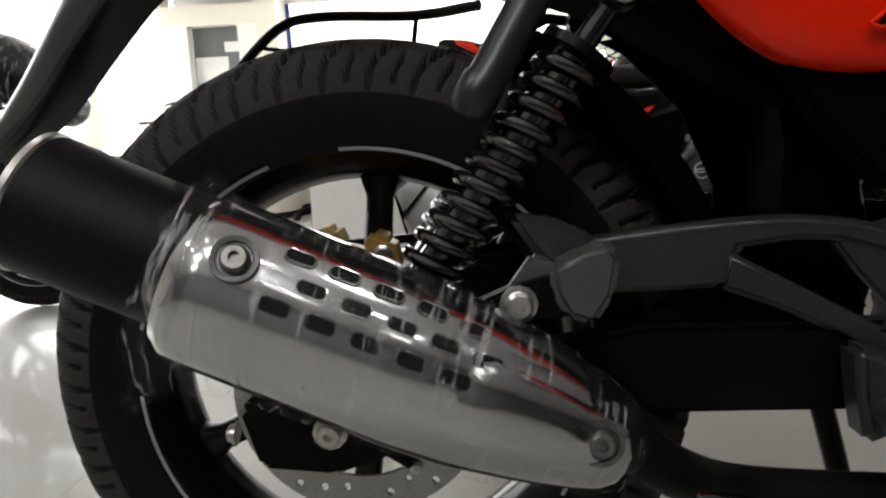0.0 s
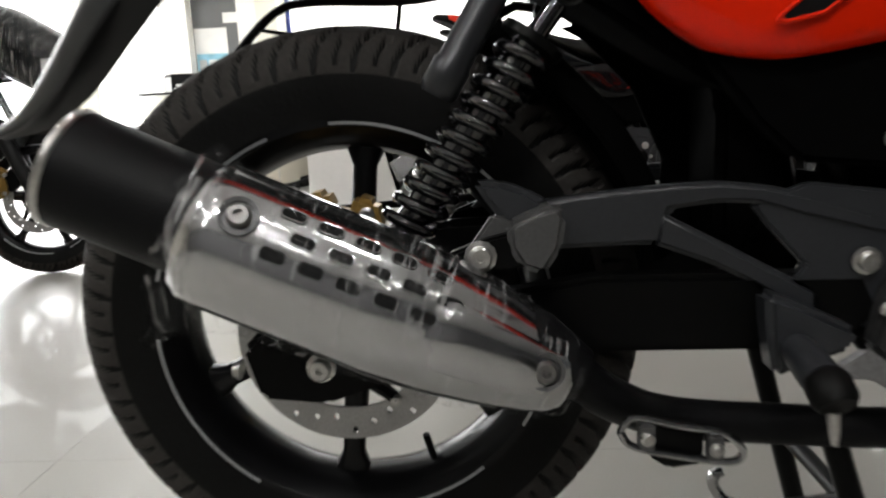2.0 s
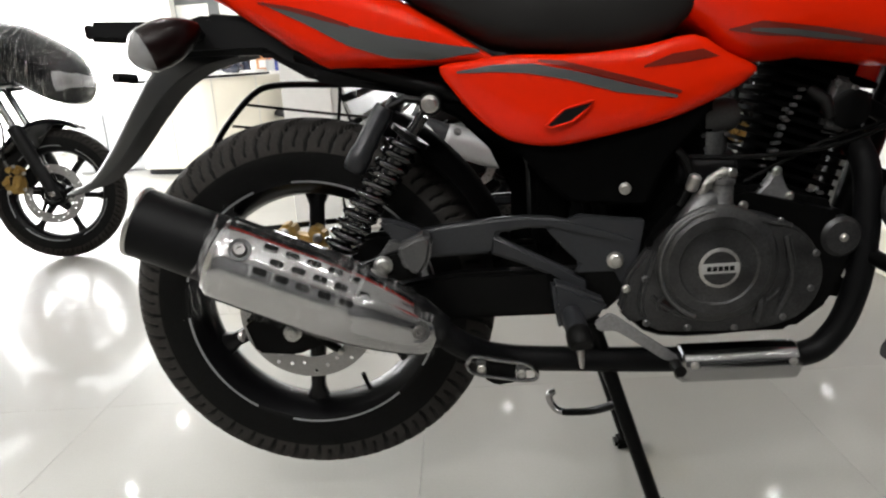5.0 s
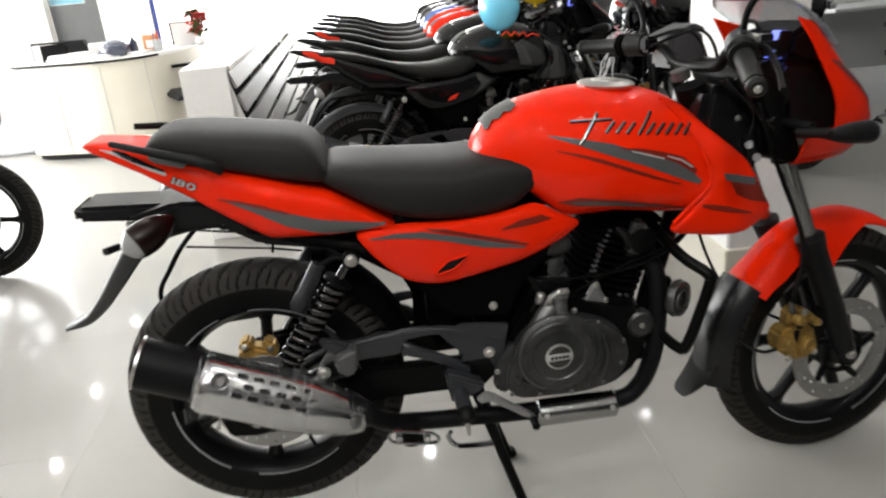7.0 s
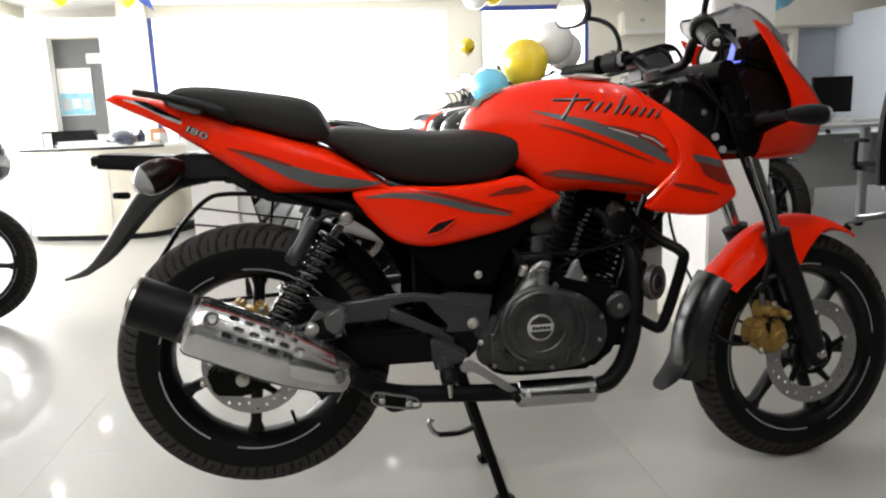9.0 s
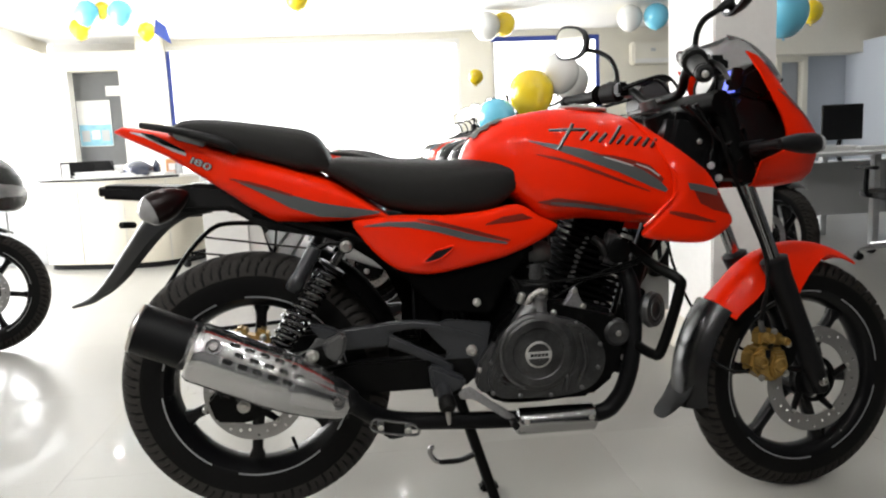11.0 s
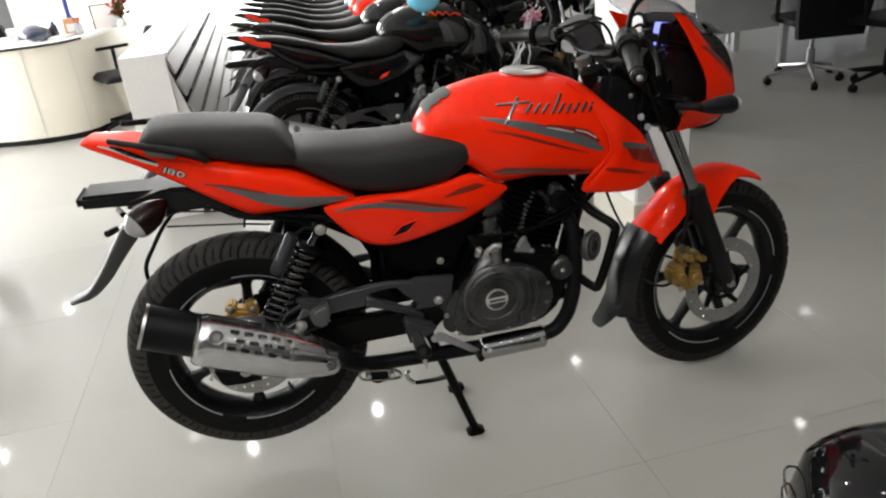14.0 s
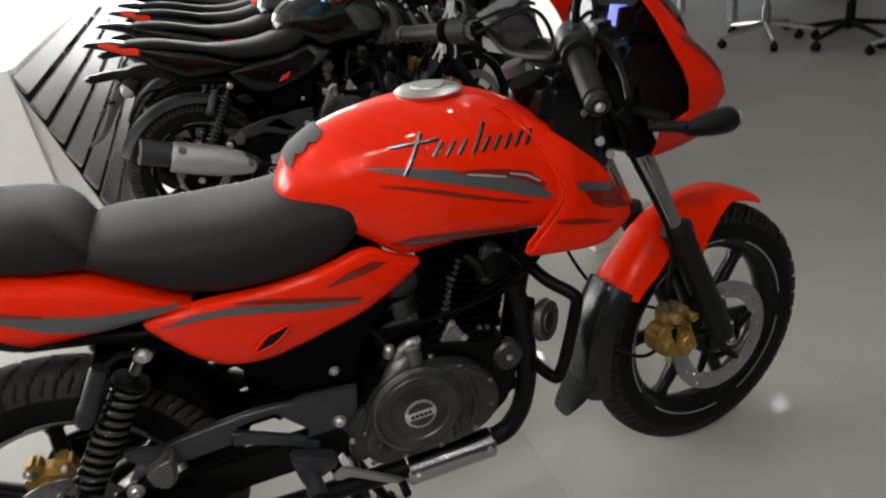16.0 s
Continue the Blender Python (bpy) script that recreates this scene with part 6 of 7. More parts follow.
counter = thing("reception_counter", "curved white laminate reception counter with a dark top edge", "counter")
line = [(-2.45, 4.99), (-2.39, 4.80), (-2.07, 4.68), (-1.68, 4.59), (-1.35, 4.67), (-1.14, 5.10), (-1.05, 5.78), (-1.05, 6.48)]
part("front_panel", arc_wall(line, 0.04, 0.05, 0.745), CREAMLAM, counter)
for x, y in ((-2.07, 4.68), (-1.68, 4.59), (-1.35, 4.67)):
    part("panel_joint", box(x - 0.002, x + 0.002, y - 0.004, y + 0.01, 0.055, 0.74, 0), LAMGREY, counter)
part("plinth", arc_wall([(x + 0.02, y + 0.03) for x, y in line], 0.03, 0.0, 0.052), MESHBLK, counter)
part("top_edge", arc_wall([(x - 0.01, y - 0.02) for x, y in line], 0.36, 0.746, 0.771), LAMWHITE, counter)
part("edge_band", arc_wall([(x - 0.012, y - 0.024) for x, y in line], 0.006, 0.749, 0.768), MESHBLK, counter)
part("end_panel", box(-2.45, -2.39, 5.0, 5.7, 0.0, 0.74), LAMGREY, counter)
side = thing("side_cabinet", "low grey laminate cabinet beside the reception counter", "cabinet")
part("body", box(-3.16, -2.52, 5.14, 5.68, 0, 0.52, 0.006), LAMGREY, side)
part("door", box(-3.14, -2.85, 5.12, 5.138, 0.02, 0.50, 0.003), LAMGREY, side)
part("door", box(-2.84, -2.54, 5.12, 5.138, 0.02, 0.50, 0.003), LAMGREY, side)


def on_counter(name, label, cat, builder):
    t = thing(name, label, cat)
    builder(t)
    return t


def calendar(t, x, y, z, w, h, c=PAPER):
    part("card", prism([(0, 0), (w, 0), (w, h), (0, h)], -0.004, 0.004, 0.001), c, t)
    part("back_card", prism([(0, 0), (w, 0), (w, h), (0, h)], 0.05, 0.056, 0.001), MESHBLK, t)
    part("frame", box(-0.012, w + 0.012, -0.006, 0.056, h, h + 0.012, 0.002), MESHBLK, t)
    for a in (-0.012, w):
        part("frame", box(a, a + 0.012, -0.006, 0.010, 0.0, h, 0.002), MESHBLK, t)
    t.matrix_basis = pose(x, y, z, -8, 0, 20)


on_counter("desk_calendar", "white desk calendar in a dark stand on the counter", "calendar", lambda t: calendar(t, -1.22, 5.22, 0.773, 0.22, 0.19))
on_counter("photo_frame", "dark desk frame on the reception counter", "frame", lambda t: calendar(t, -2.14, 4.80, 0.773, 0.17, 0.12, MESHBLK))
def papers(t, x, y, z, w, d, h, rz, n=4):
    r = random.Random(int(x * 100))
    for k in range(n):
        part("sheet", box(-w / 2 + r.uniform(-.02, .02), w / 2, -d / 2, d / 2 + r.uniform(-.02, .02), k * h / n, (k + 0.9) * h / n, 0.001), PAPER, t)
    t.matrix_basis = pose(x, y, z, 0, 0, rz)
on_counter("paper_stack", "stack of white papers on the counter", "papers", lambda t: papers(t, -1.95, 4.82, 0.773, 0.3, 0.21, 0.05, 8))
on_counter("paper_stack", "loose white papers on the counter", "papers", lambda t: papers(t, -1.50, 4.88, 0.773, 0.3, 0.21, 0.02, -12))
ORANGE = mat("orange_carton", (0.62, 0.28, 0.12), 0.6, stains=0.2)
HELM = mat("dark_blue_shell", (0.02, 0.025, 0.05), 0.15, coat=1)
def helmet(t):
    part("shell", lathe([(0.11, 0.0), (0.125, 0.03), (0.12, 0.07), (0.09, 0.105), (0.04, 0.125), (0.004, 0.13)], (0, 0, 0), (0, 0, 1), 24), HELM, t)
    part("peak", prism([(-0.15, 0.02), (-0.10, 0.02), (-0.10, 0.04), (-0.15, 0.03)], -0.07, 0.07, 0.004), HELM, t)
    t.matrix_basis = pose(-1.60, 4.83, 0.773, 0, 0, 10)
on_counter("cap_helmet", "dark glossy helmet lying on the counter", "helmet", helmet)
def carton(t):
    part("body", box(0, 0.13, 0, 0.09, 0, 0.13, 0.004), ORANGE, t)
    part("label", box(0.02, 0.11, -0.002, 0.0, 0.03, 0.09, 0), PAPER, t)
    t.matrix_basis = pose(-1.40, 4.94, 0.773, 0, 0, 15)
on_counter("carton", "small orange carton on the counter", "box", carton)
def flowers(t):
    r = random.Random(7)
    part("vase", lathe([(0.03, 0), (0.042, 0.02), (0.038, 0.045), (0.025, 0.065), (0.03, 0.075)], (0, 0, 0), (0, 0, 1), 18), LAMWHITE, t)
    for k in range(54):
        a, h = r.uniform(0, 6.28), r.uniform(0.09, 0.27)
        p = V(math.cos(a) * 0.075 * r.random(), math.sin(a) * 0.075 * r.random(), h)
        part("stem", tube([(0, 0, 0.06), p * 0.6 + V(0, 0, 0.05), p], 0.0025, 5), GREENPL, t)
        bm = bmesh.new()
        for q in range(6):
            b = r.uniform(0, 6.28)
            tip = p + V(math.cos(b) * 0.042, math.sin(b) * 0.042, r.uniform(-0.015, 0.04))
            sd = V(-math.sin(b), math.cos(b), 0.3) * 0.019
            bm.faces.new([bm.verts.new(c) for c in (p, (p + tip) / 2 + sd, tip, (p + tip) / 2 - sd)])
        part("flower_head" if k % 3 else "leaf", bm, REDFL if k % 3 else GREENPL, t)
    t.matrix_basis = pose(-0.98, 5.12, 0.773)
on_counter("flower_vase", "red flowers with green leaves in a vase", "flowers", flowers)

def bottle(t):
    part("body", lathe([(0.03, 0), (0.034, 0.01), (0.034, 0.09), (0.014, 0.115), (0.012, 0.13)], (0, 0, 0), (0, 0, 1), 18), HELM, t)
    part("cap", lathe([(0.014, 0.128), (0.014, 0.148)], (0, 0, 0), (0, 0, 1), 14), LAMWHITE, t)
    t.matrix_basis = pose(-1.47, 4.90, 0.773)
on_counter("bottle", "small dark blue bottle with white cap on the counter", "bottle", bottle)
def pen_holder(t):
    part("cup", lathe([(0.032, 0), (0.036, 0.002), (0.036, 0.09), (0.032, 0.09), (0.031, 0.006)], (0, 0, 0), (0, 0, 1), 18), LAMGREY, t)
    for k in range(5):
        a = 1.3 * k
        part("pen", tube([(0.01 * math.cos(a), 0.01 * math.sin(a), 0.01), (0.028 * math.cos(a), 0.028 * math.sin(a), 0.15)], 0.004, 6), (BLUETRIM, REDFL, MESHBLK)[k % 3], t)
    t.matrix_basis = pose(-1.30, 4.98, 0.773)
on_counter("pen_holder", "grey cup of pens on the counter", "pen holder", pen_holder)
on_counter("paper_stack", "open white register lying on the counter", "papers", lambda t: papers(t, -1.74, 4.80, 0.773, 0.34, 0.24, 0.03, 15, 3))
for bx, bw, bl in ((-2.30, 0.20, "white carton standing on the counter"), (-1.86, 0.16, "small white carton on the counter")):
    t = thing("carton", bl, "box")
    part("body", box(0, bw, 0, 0.12, 0, bw * 0.6, 0.003), PAPER, t)
    part("tape", box(bw * 0.42, bw * 0.58, -0.001, 0.121, bw * 0.6, bw * 0.6 + 0.001, 0), CREAMLAM, t)
    t.matrix_basis = pose(bx, 5.02, 0.773, 0, 0, 12)


# ---- office chairs ----
def office_chair(label, m, shell, metal, seat_z=0.46, tall=0.62, low=0.05):
    t = thing("office_chair", label, "chair", "office chairs")
    for k in range(5):
        a = 2 * math.pi * k / 5 + 0.3
        c, s = math.cos(a), math.sin(a)
        part("base_arm", tube([(0.03 * c, 0.03 * s, 0.115), (0.16 * c, 0.16 * s, 0.095), (0.30 * c, 0.30 * s, 0.07)], [0.022, 0.018, 0.012], 8, flat=0.9), metal, t)
        cas = part("castor", lathe([(0.012, -0.022), (0.026, -0.020), (0.028, -0.004), (0.028, 0.004), (0.026, 0.020), (0.012, 0.022)], (0.30 * c, 0.30 * s, 0.028), (-s, c, 0), 16), MESHBLK, t)
        part("castor_fork", tube([(0.30 * c, 0.30 * s, 0.068), (0.31 * c, 0.31 * s, 0.035)], 0.010, 6), MESHBLK, cas)
    part("gas_lift", tube([(0, 0, 0.10), (0, 0, 0.24), (0, 0, 0.242), (0, 0, seat_z - 0.05)], [0.028, 0.028, 0.016, 0.016], 14), metal, t)
    part("seat", body(span(-0.23, 0.23, 12), [(-0.23, seat_z), (-0.2, seat_z + 0.03), (0.2, seat_z + 0.03), (0.23, seat_z)], [(-0.23, seat_z - 0.03), (0.23, seat_z - 0.03)], [(-0.23, 0.2), (-0.18, 0.235), (0.18, 0.235), (0.23, 0.2)], 5, 5, 24), MESHBLK, t)
    rows = []
    for i, z in enumerate(span(seat_z + low, seat_z + tall, 12)):
        f = i / 11
        w = 0.225 + 0.03 * math.sin(math.pi * f)
        xx = -0.22 - 0.10 * f * f - 0.02 * math.sin(3 * f)
        rows.append([V(xx - 0.05 * (k * k) * -1 * 0.5, w * k, z) for k in span(-1, 1, 9)] + [V(xx - 0.03, w * k, z) for k in span(1, -1, 9)])
    part("backrest", ring_loft(rows), shell, t)
    part("back_post", tube([(-0.05, 0, seat_z - 0.04), (-0.24, 0, seat_z - 0.02), (-0.285, 0, seat_z + 0.22)], 0.02, 8, smooth=4), MESHBLK, t)
    for s in (-1, 1):
        part("arm_post", tube([(0.0, s * 0.22, seat_z), (0.0, s * 0.27, seat_z + 0.02), (0.0, s * 0.27, seat_z + 0.19)], 0.016, 8, smooth=3), MESHBLK, t)
        part("arm_pad", body(span(-0.13, 0.13, 8), [(-0.13, seat_z + 0.205), (0.13, seat_z + 0.205)], [(-0.13, seat_z + 0.18), (0.13, seat_z + 0.18)], [(-0.13, 0.02), (-0.1, 0.04), (0.1, 0.04), (0.13, 0.02)], 4, 4, 14), MESHBLK, t)
    for o in t.children:
        if o.name.startswith("arm_pad"):
            o.location.y = 0.27 if o.name.endswith("pad") else -0.27
    t.matrix_basis = m
    return t


for (x, y, rz, lab, metal) in ((3.97, 2.85, 78, "black mesh office chair with a bright star base", POLISHED), (4.26, 2.45, 100, "black office chair with black star base", MESHBLK), (4.33, 1.95, 60, "black mesh office chair on a polished base", POLISHED)):
    office_chair(lab, pose(x, y, 0, 0, 0, rz), MESHBLK, metal, 0.45, 0.62, -0.10)
office_chair("black office chair drawn up to the counter", pose(-0.97, 4.70, 0, 0, 0, 205), MESHBLK, MESHBLK, 0.45, 0.32)

office_chair("black office chair behind the reception counter", pose(-2.06, 5.42, 0, 0, 0, 80), MESHBLK, MESHBLK, 0.45, 0.46)

# ---- desk with partition ----
desk = thing("office_desk", "long white office desk with frosted modesty panel", "desk")
part("desktop", box(3.60, 5.75, 3.37, 4.22, 0.704, 0.730, 0.004), DESKM, desk)
for x in (4.20, 5.6):
    part("leg", box(x, x + 0.055, 3.48, 3.535, 0, 0.704, 0.004), LAMGREY, desk)
    part("leg", box(x, x + 0.055, 4.12, 4.175, 0, 0.704, 0.004), LAMGREY, desk)
part("leg", box(3.66, 3.705, 4.12, 4.175, 0, 0.704, 0.004), LAMGREY, desk)
part("modesty_panel", box(3.66, 5.6, 4.06, 4.08, 0.18, 0.63, 0.003), DESKM, desk)
for k, (x, y, w, rz) in enumerate(((3.90, 3.80, 0.24, 10), (4.11, 3.87, 0.31, -14), (4.35, 3.80, 0.26, 6))):
    on_counter("paper_stack", "uneven stack of white papers on the office desk", "papers", lambda t: papers(t, x, y, 0.731, w, 0.22, 0.055 - 0.013 * k, rz))
mon = thing("monitor", "black flat computer monitor on the desk", "monitor")
part("screen", box(4.61, 5.02, 4.74, 4.775, 0.80, 1.13, 0.006), MESHBLK, mon)
part("stand", tube([(4.81, 4.775, 0.80), (4.81, 4.81, 0.69), (4.81, 4.76, 0.60)], 0.02, 8), MESHBLK, mon)
desk2 = thing("side_desk", "plain white side desk under the monitor", "desk")
part("desktop", box(4.35, 5.7, 4.47, 5.05, 0.575, 0.600, 0.004), DESKM, desk2)
for x in (4.4, 5.6):
    for y in (4.51, 4.96):
        part("leg", box(x, x + 0.045, y, y + 0.045, 0, 0.575, 0.003), LAMGREY, desk2)
# cabin front behind the desk
BLUISH = mat("pale_blue_grey_paint", (0.44, 0.475, 0.53), 0.6, grain=0.03, stains=0.05, stain_scale=1.5)
solid("cabin_wall", 4.95, X1, 6.41, 6.51, 0, CEIL, BLUISH, "pale blue grey cabin wall behind the desk")
solid("cabin_wall_2", 6.0, 6.08, 4.50, 6.41, 0, 1.87, BLUISH, "pale grey cabin partition return")
solid("cabin_beam", 4.95, X1, 6.12, 6.41, 1.745, CEIL, CREAM, "cream beam over the cabin front")
df = thing("door_frame", "cream wooden door frame of the cabin", "door frame", kind="structure")
for a in ((5.08, 5.15, 6.31, 6.406, 0, 1.68), (5.40, 5.47, 6.31, 6.406, 0, 1.68)):
    part("jamb", box(*a, 0.004), CREAM, df)
part("head", box(5.08, 5.47, 6.31, 6.406, 1.68, 1.741, 0.004), CREAM, df)
solid("baseboard", 5.47, X1, 6.38, 6.41, 0, 0.10, LAMGREY, "grey baseboard along the cabin wall", "baseboard")
ac = thing("air_conditioner", "white wall-mounted split air conditioner", "air conditioner")
part("body", prism([(5.04, 2.13), (5.04, 2.51), (5.97, 2.51), (5.97, 2.13)], Y1 - 0.22, Y1 - 0.002, 0.03), CREAM, ac)
part("flap", box(5.08, 5.93, Y1 - 0.228, Y1 - 0.20, 2.15, 2.22, 0.004), LAMWHITE, ac)
part("badge", box(5.36, 5.44, Y1 - 0.226, Y1 - 0.22, 2.34, 2.39, 0.001), LAMGREY, ac)

# ---- louvred display rack beside the parked row ----
rack = thing("display_rack", "long white display rack with dark slatted side", "rack")
part("end_panel", box(-0.561, -0.334, 2.22, 2.25, 0, 0.876, 0.004), PILLARW, rack)
part("top_board", box(-0.561, -0.320, 2.251, 6.2, 0.850, 0.876, 0.004), LAMWHITE, rack)
part("back_panel", box(-0.559, -0.546, 2.251, 6.2, 0, 0.849, 0.002), LAMWHITE, rack)
SLAT = mat("grey_brown_slat", (0.30, 0.295, 0.285), 0.45, grain=0.2, stains=0.15)
for k in range(7):
    z, xo = 0.842 - 0.118 * k, 0.030 * k
    part("slat", prism([(-0.345 + xo, z), (-0.331 + xo, z + 0.002), (-0.300 + xo, z - 0.078), (-0.314 + xo, z - 0.080)], 2.253, 6.2, 0.002), SLAT, rack)
for y in (2.26, 3.55, 4.85, 6.17):
    part("upright", prism([(-0.40, 0.0), (-0.40, 0.848), (-0.352, 0.848), (-0.140, 0.0)], y, y + 0.022, 0.002), LAMWHITE, rack)
# black sheet added behind the slats, stands in for the shade in their gaps
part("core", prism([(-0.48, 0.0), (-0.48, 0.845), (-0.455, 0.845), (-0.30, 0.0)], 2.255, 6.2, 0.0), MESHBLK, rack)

# ---- balloons ----
def balloon(m, at, r, name="balloon", label="", lean=(0, 0, 1), string=False):
    t = thing(name, label, "balloon", "party balloons")
    d = Vector(lean).normalized()
    prof = []
    for k in range(19):
        a = math.pi * k / 18
        h = -math.cos(a)
        prof.append((r * math.sin(a) * (1 + 0.04 * h), r * (h * (1.08 if h < 0 else 1.0))))
    part("skin", lathe(prof, at, d, 28), m, t)
    base = Vector(at) - d * r * 1.08
    part("knot", lathe([(0.003, 0.004), (0.007, -0.002), (0.010, -0.012), (0.004, -0.012)], base, d, 10), m, t)
    if string:
        part("string", tube([Vector(at) + V(0, 0, r * 0.98), (at[0], at[1], CEIL)], 0.0012, 5), PAPER, t)
    return t


for m, at, r, lab in ((BLU, (0.963, 1.906, 1.044), 0.094, "glossy pale blue balloon tied over the parked bikes"), (YEL, (1.156, 1.966, 1.163), 0.115, "glossy yellow balloon tied over the parked bikes"), (WHB, (1.318, 2.025, 1.262), 0.103, "white balloon tied over the parked bikes"), (WHB, (1.536, 2.55, 1.259), 0.105, "white balloon behind the handlebar"), (YEL, (1.032, 2.898, 1.334), 0.047, "small yellow balloon behind the bikes")):
    balloon(m, at, r, label=lab, lean=(0.1, 0.1, 1))
for m, px, r in ((BLU, (-2.77, 7.50), 0.14), (BLU, (-2.40, 7.55), 0.14), (YEL, (-2.62, 7.60), 0.097), (YEL, (-2.50, 9.04), 0.126), (YEL, (-0.31, 7.04), 0.129), (WHB, (2.20, 8.84), 0.197), (YEL, (2.47, 8.92), 0.165), (WHB, (4.23, 8.61), 0.176), (BLU, (4.58, 8.52), 0.176), (YEL, (4.34, 8.87), 0.154), (YEL, (-3.23, 8.62), 0.137)):
    balloon(m, (px[0], px[1], CEIL - r * 1.0 - 0.02), r, label="party balloon hanging under the white ceiling", lean=(0, 0, 1))
balloon(BLU, (3.32, 3.30, 1.738), 0.166, label="large pale blue balloon hanging near the pillar", string=True)
balloon(YEL, (3.77, 3.68, 1.803), 0.089, label="yellow balloon hanging near the pillar", string=True)
fl = thing("paper_flag", "blue paper flag hanging under the ceiling", "flag")
part("sheet", prism([(-2.30, 2.541), (-2.09, 2.395), (-2.14, 2.625), (-2.27, 2.73)], 8.6, 8.604, 0), BLUETRIM, fl)

# ---- other motorcycles ----
def on_wheels(x, y, rz=0.0, lean=-4.0):
    """Stands a bike on both tyres, leaning on its side stand."""
    drop = Matrix.Translation(FW) @ Matrix.Rotation(radians(-3.1), 4, "Y") @ Matrix.Translation(-FW)
    return Matrix.Translation((x, y, 0)) @ Matrix.Rotation(radians(rz), 4, "Z") @ Matrix.Rotation(radians(lean), 4, "X") @ drop


def recolour(ob, old, fresh):
    for o in ob.children_recursive:
        if o.type == "MESH" and "mudguard" not in o.name and "tail" not in o.name and o.data.materials and o.data.materials[0] == old:
            o.material_slots[0].link = "OBJECT"
            o.material_slots[0].material = fresh


def kick(v):
    """The parked bikes carry their tails higher and their seats lower."""
    return 0.032 * min(1, max(0, (0.20 - v.x) / 0.35)) - 0.018 * math.exp(-((v.x - 0.40) / 0.17) ** 2) * min(1, max(0, (v.z - 0.78) / 0.08))


parked = motorcycle("black motorcycle parked in a tight showroom row", BLACKP, False, False)
for o in parked.children:
    if o.name.split(".")[0] in ("tail_cowl", "seat", "plate_arm", "tail_lens", "rear_mudguard", "rear_fender_base"):
        for v in o.data.vertices:
            v.co.z += kick(v.co)
parked["group"] = "motorcycles parked in a row"
parked.matrix_basis = on_wheels(0.29, 2.08, 6)
ROW = [("black motorcycle parked in a tight showroom row", BLACKP, 0.60), ("red motorcycle parked in a tight showroom row", RED, 1.12), ("red motorcycle parked in a tight showroom row", RED, 1.50), ("blue motorcycle parked in a tight showroom row", BLUEP, 1.92), ("black motorcycle parked in a tight showroom row", BLACKP, 2.36), ("black motorcycle parked in a tight showroom row", BLACKP, 2.84)]
for k, (lab, p, dy) in enumerate(ROW):
    o = copy_thing(parked, on_wheels(0.29 + 0.02 * k, 2.08 + dy, 6))
    o["label"] = lab
    if p is not BLACKP:
        recolour(o, BLACKP, p)
    if k == 1:
        third = o
left = copy_thing(parked, on_wheels(-2.965, 2.05))
left["label"] = "black motorcycle with film-wrapped headlamp standing alone"
left["group"] = ""
# its wrapped headlamp fairing
part("headlamp_fairing", body(span(1.170, 1.495, 26), curve_table([(1.170, 1.07), (1.250, 1.045), (1.330, 0.995), (1.420, 0.925), (1.475, 0.85), (1.495, 0.80)]), curve_table([(1.170, 0.80), (1.250, 0.745), (1.330, 0.700), (1.420, 0.680), (1.475, 0.705), (1.495, 0.76)]), curve_table([(1.170, 0.15), (1.300, 0.145), (1.420, 0.11), (1.475, 0.07), (1.495, 0.03)]), 2.6, 2.6, 32, 0.5), BLACKP, left, "glossy black headlamp fairing").location.x = 0.12
part("headlamp_lens", body(span(1.385, 1.502, 16), curve_table([(1.385, 0.86), (1.420, 0.862), (1.475, 0.825), (1.502, 0.785)]), curve_table([(1.385, 0.72), (1.420, 0.715), (1.475, 0.73), (1.502, 0.765)]), curve_table([(1.385, 0.130), (1.420, 0.114), (1.475, 0.075), (1.502, 0.02)]), 2.8, 2.8, 28, 0.5), LENSD, left, "clear headlamp lens").location.x = 0.12
wrap = body(span(1.160, 1.510, 40), curve_table([(1.160, 1.08), (1.250, 1.055), (1.330, 1.005), (1.420, 0.935), (1.475, 0.86), (1.510, 0.80)]), curve_table([(1.160, 0.79), (1.250, 0.735), (1.330, 0.690), (1.420, 0.670), (1.475, 0.695), (1.510, 0.76)]), curve_table([(1.160, 0.155), (1.300, 0.150), (1.420, 0.116), (1.475, 0.078), (1.510, 0.025)]), 2.6, 2.6, 48, 0.5)
for v in wrap.verts:
    v.co += V(0, math.copysign(1, v.co.y), 0.3) * 0.014 * noise.noise(v.co * 22)
part("film_wrap", wrap, FILM, left, "crumpled clear plastic film", sharp=16).location.x = 0.12
for bike in (parked, third):
    for s in (-1, 1):
        patch = decal([(-0.205, 0.982), (-0.16, 0.966), (-0.11, 0.946), (-0.065, 0.928), (-0.070, 0.905), (-0.12, 0.914), (-0.16, 0.934), (-0.200, 0.962)], tail_depth, s, 0.003, PATCHRED, bike)
        for v in patch.data.vertices:
            v.co.z += kick(v.co)
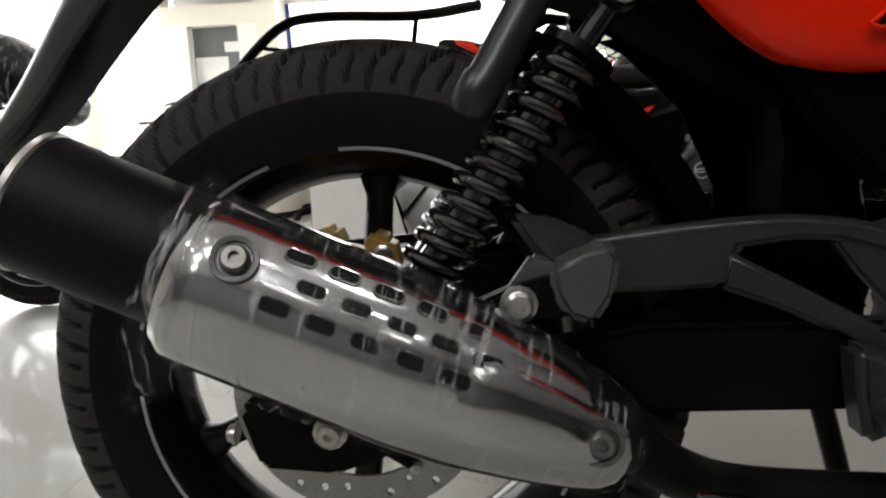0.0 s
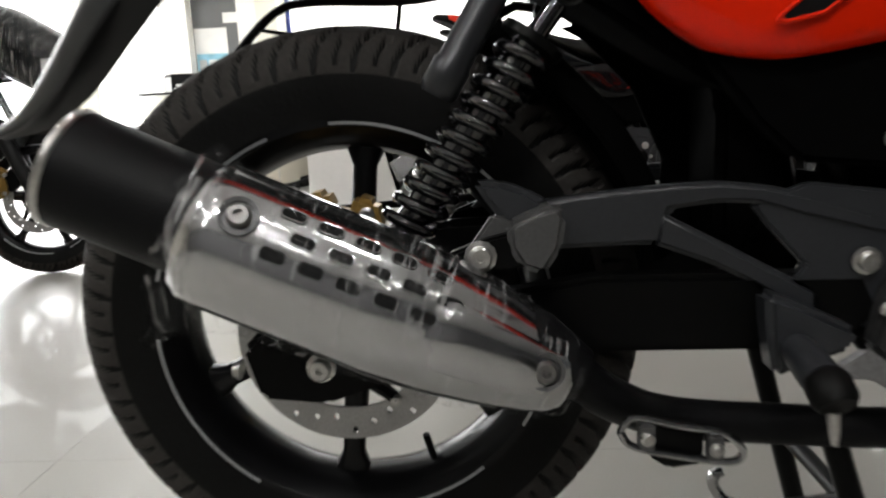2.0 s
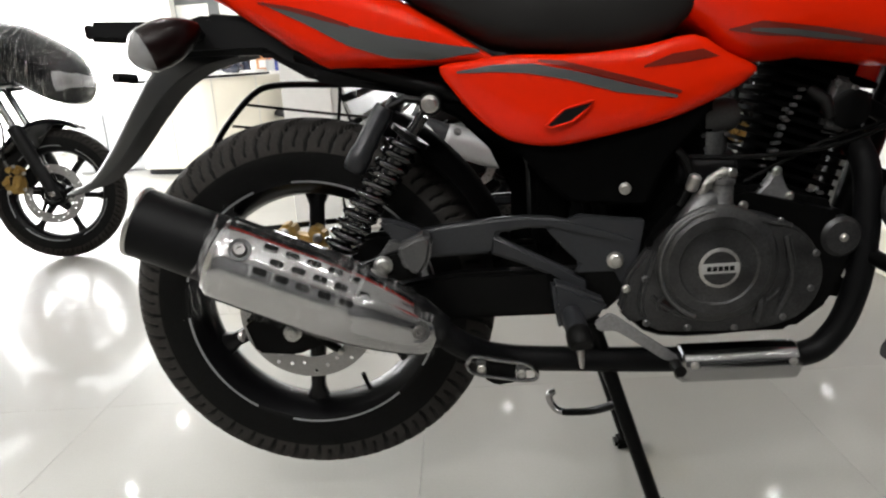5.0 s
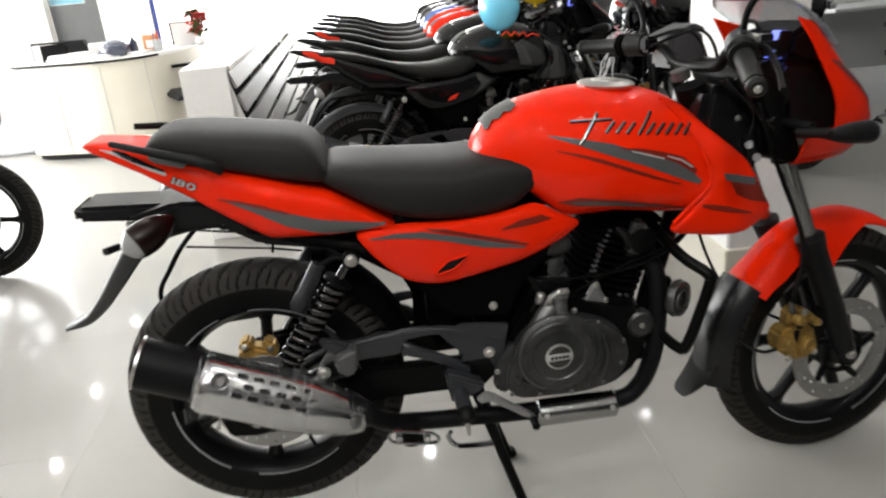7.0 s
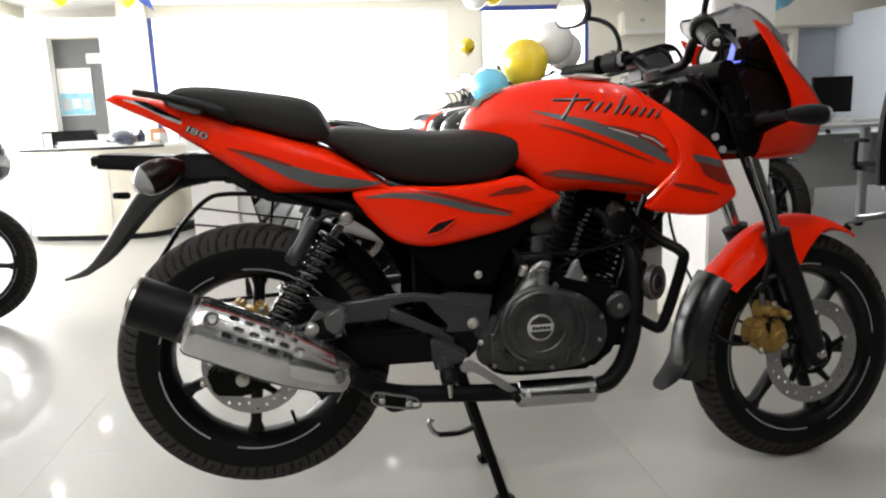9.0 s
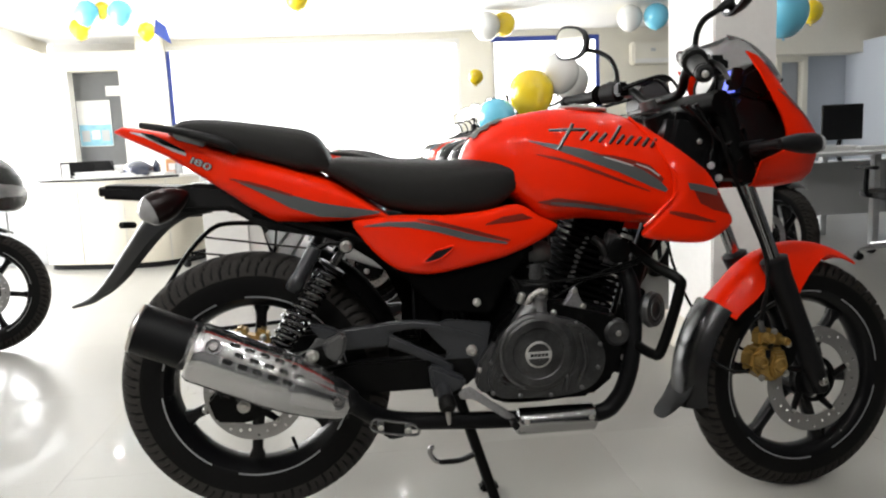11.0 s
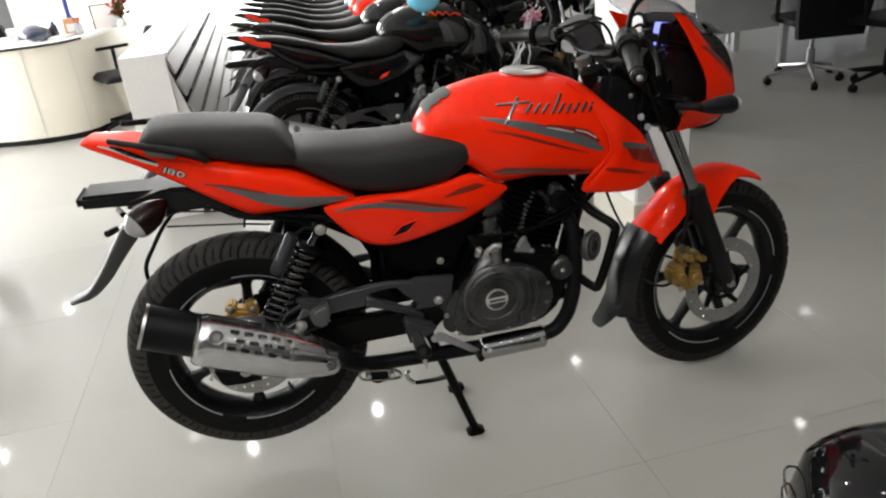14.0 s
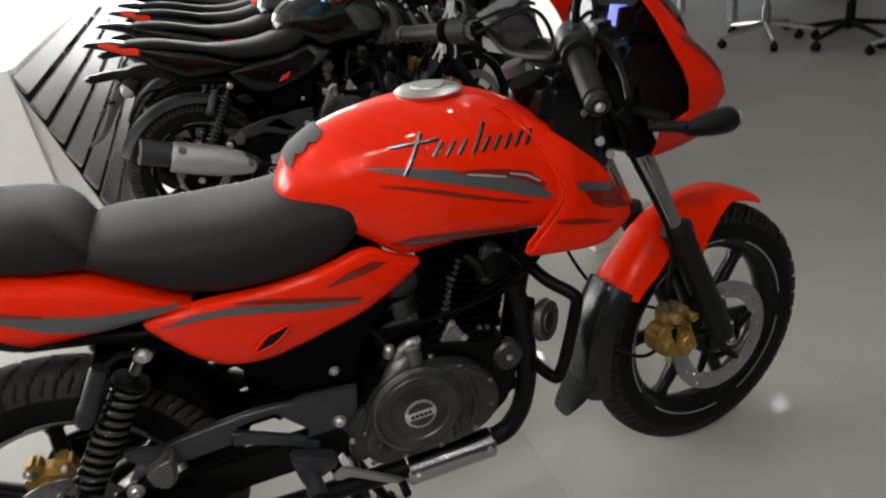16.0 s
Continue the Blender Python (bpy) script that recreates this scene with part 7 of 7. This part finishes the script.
# tinsel ribbon tied to the front of the nearest parked bike
PINK = mat("pink_tinsel", (0.62, 0.22, 0.30), 0.35, spec=0.6, grain=0.3, scale=90)
WTINSEL = mat("white_tinsel", (0.72, 0.72, 0.74), 0.3, spec=0.6, grain=0.2, scale=90)
rib = thing("ribbon", "crinkled pink and white tinsel ribbon tied to a parked bike", "ribbon")
rr = random.Random(11)
for k in range(26):
    p = V(1.525 + rr.uniform(-0.02, 0.02), 1.95 + rr.uniform(-0.02, 0.02), 0.86 + rr.uniform(-0.02, 0.02))
    long = k % 4 == 0
    line = [p]
    for q in range(9 if long else 5):
        step = V(-0.010 + rr.uniform(-0.012, 0.012), rr.uniform(-0.012, 0.012), -0.030) if long else V(rr.uniform(-0.025, 0.025), rr.uniform(-0.02, 0.02), rr.uniform(-0.022, 0.022))
        line.append(line[-1] + step)
    part("strand", tube(line, 0.0030, 5, smooth=2, flat=0.4), WTINSEL if long or k % 3 == 0 else PINK, rib)
# low black scooter at the walkway
sc = thing("scooter", "low glossy black scooter with a chrome wire bumper", "scooter")
part("body_shell", body(span(0.0, 0.95, 40), curve_table([(0, 0.395), (0.012, 0.445), (0.05, 0.492), (0.15, 0.533), (0.35, 0.555), (0.6, 0.54), (0.95, 0.47)]), curve_table([(0, 0.36), (0.03, 0.25), (0.12, 0.20), (0.5, 0.19), (0.95, 0.26)]), curve_table([(0, 0.045), (0.012, 0.075), (0.05, 0.105), (0.15, 0.13), (0.5, 0.14), (0.95, 0.09)]), 2.8, 3.0, 36, 0.6), BLACKP, sc)
for x in (0.18, 0.78):
    w = part("wheel", lathe([(0.05, -0.035), (0.11, -0.035), (0.15, -0.03), (0.165, -0.012), (0.165, 0.012), (0.15, 0.03), (0.11, 0.035), (0.05, 0.035)], (x, 0, 0.165), (0, 1, 0), 36), RUBBER, sc)
    part("hub", lathe([(0.01, -0.05), (0.045, -0.045), (0.05, -0.036), (0.05, 0.036), (0.045, 0.045), (0.01, 0.05)], (x, 0, 0.165), (0, 1, 0), 24), RIM, w)
for z in (0.38, 0.42):
    part("bumper_wire", tube([(0.03, -0.075, z - 0.02), (-0.006, -0.05, z), (-0.014, 0, z + 0.005), (-0.006, 0.05, z), (0.03, 0.075, z - 0.02)], 0.002, 8, smooth=4), CHROME, sc)
part("bumper_wire", tube([(-0.012, -0.030, 0.42), (-0.016, -0.02, 0.36), (0.03, -0.02, 0.30)], 0.002, 8), CHROME, sc)
sc.matrix_basis = pose(0.920, -0.955, -0.0, 0, 0, -31)

o = copy_thing(parked, on_wheels(2.69, 3.62, -90, 0))
for c in list(o.children_recursive):
    if c.name.startswith("mirror"):
        bpy.data.objects.remove(c)
o["label"] = "black motorcycle with gold caliper behind the pillar"
o["group"] = ""
o = copy_thing(parked, on_wheels(2.17, 4.20, -90, -2))
o["label"] = "black motorcycle standing nose-on beside the parked row"
o["group"] = ""

# floor tiles
T = 0.8
tile_me = None
for i in range(-7, 13):
    for j in range(-6, 15):
        x, y = i * T + 0.15, j * T - 0.385
        if x + T < X0 or x > X1 or y + T < Y0 or y > Y1:
            continue
        if tile_me is None:
            o = part("tile", box(0.0003, T - 0.0003, 0.0003, T - 0.0003, -0.006, 0.0, 0.0002, 1), TILE, floor)
            tile_me = o.data
        else:
            o = new("tile", tile_me)
            o.parent = floor
        o.location = (x, y, 0)
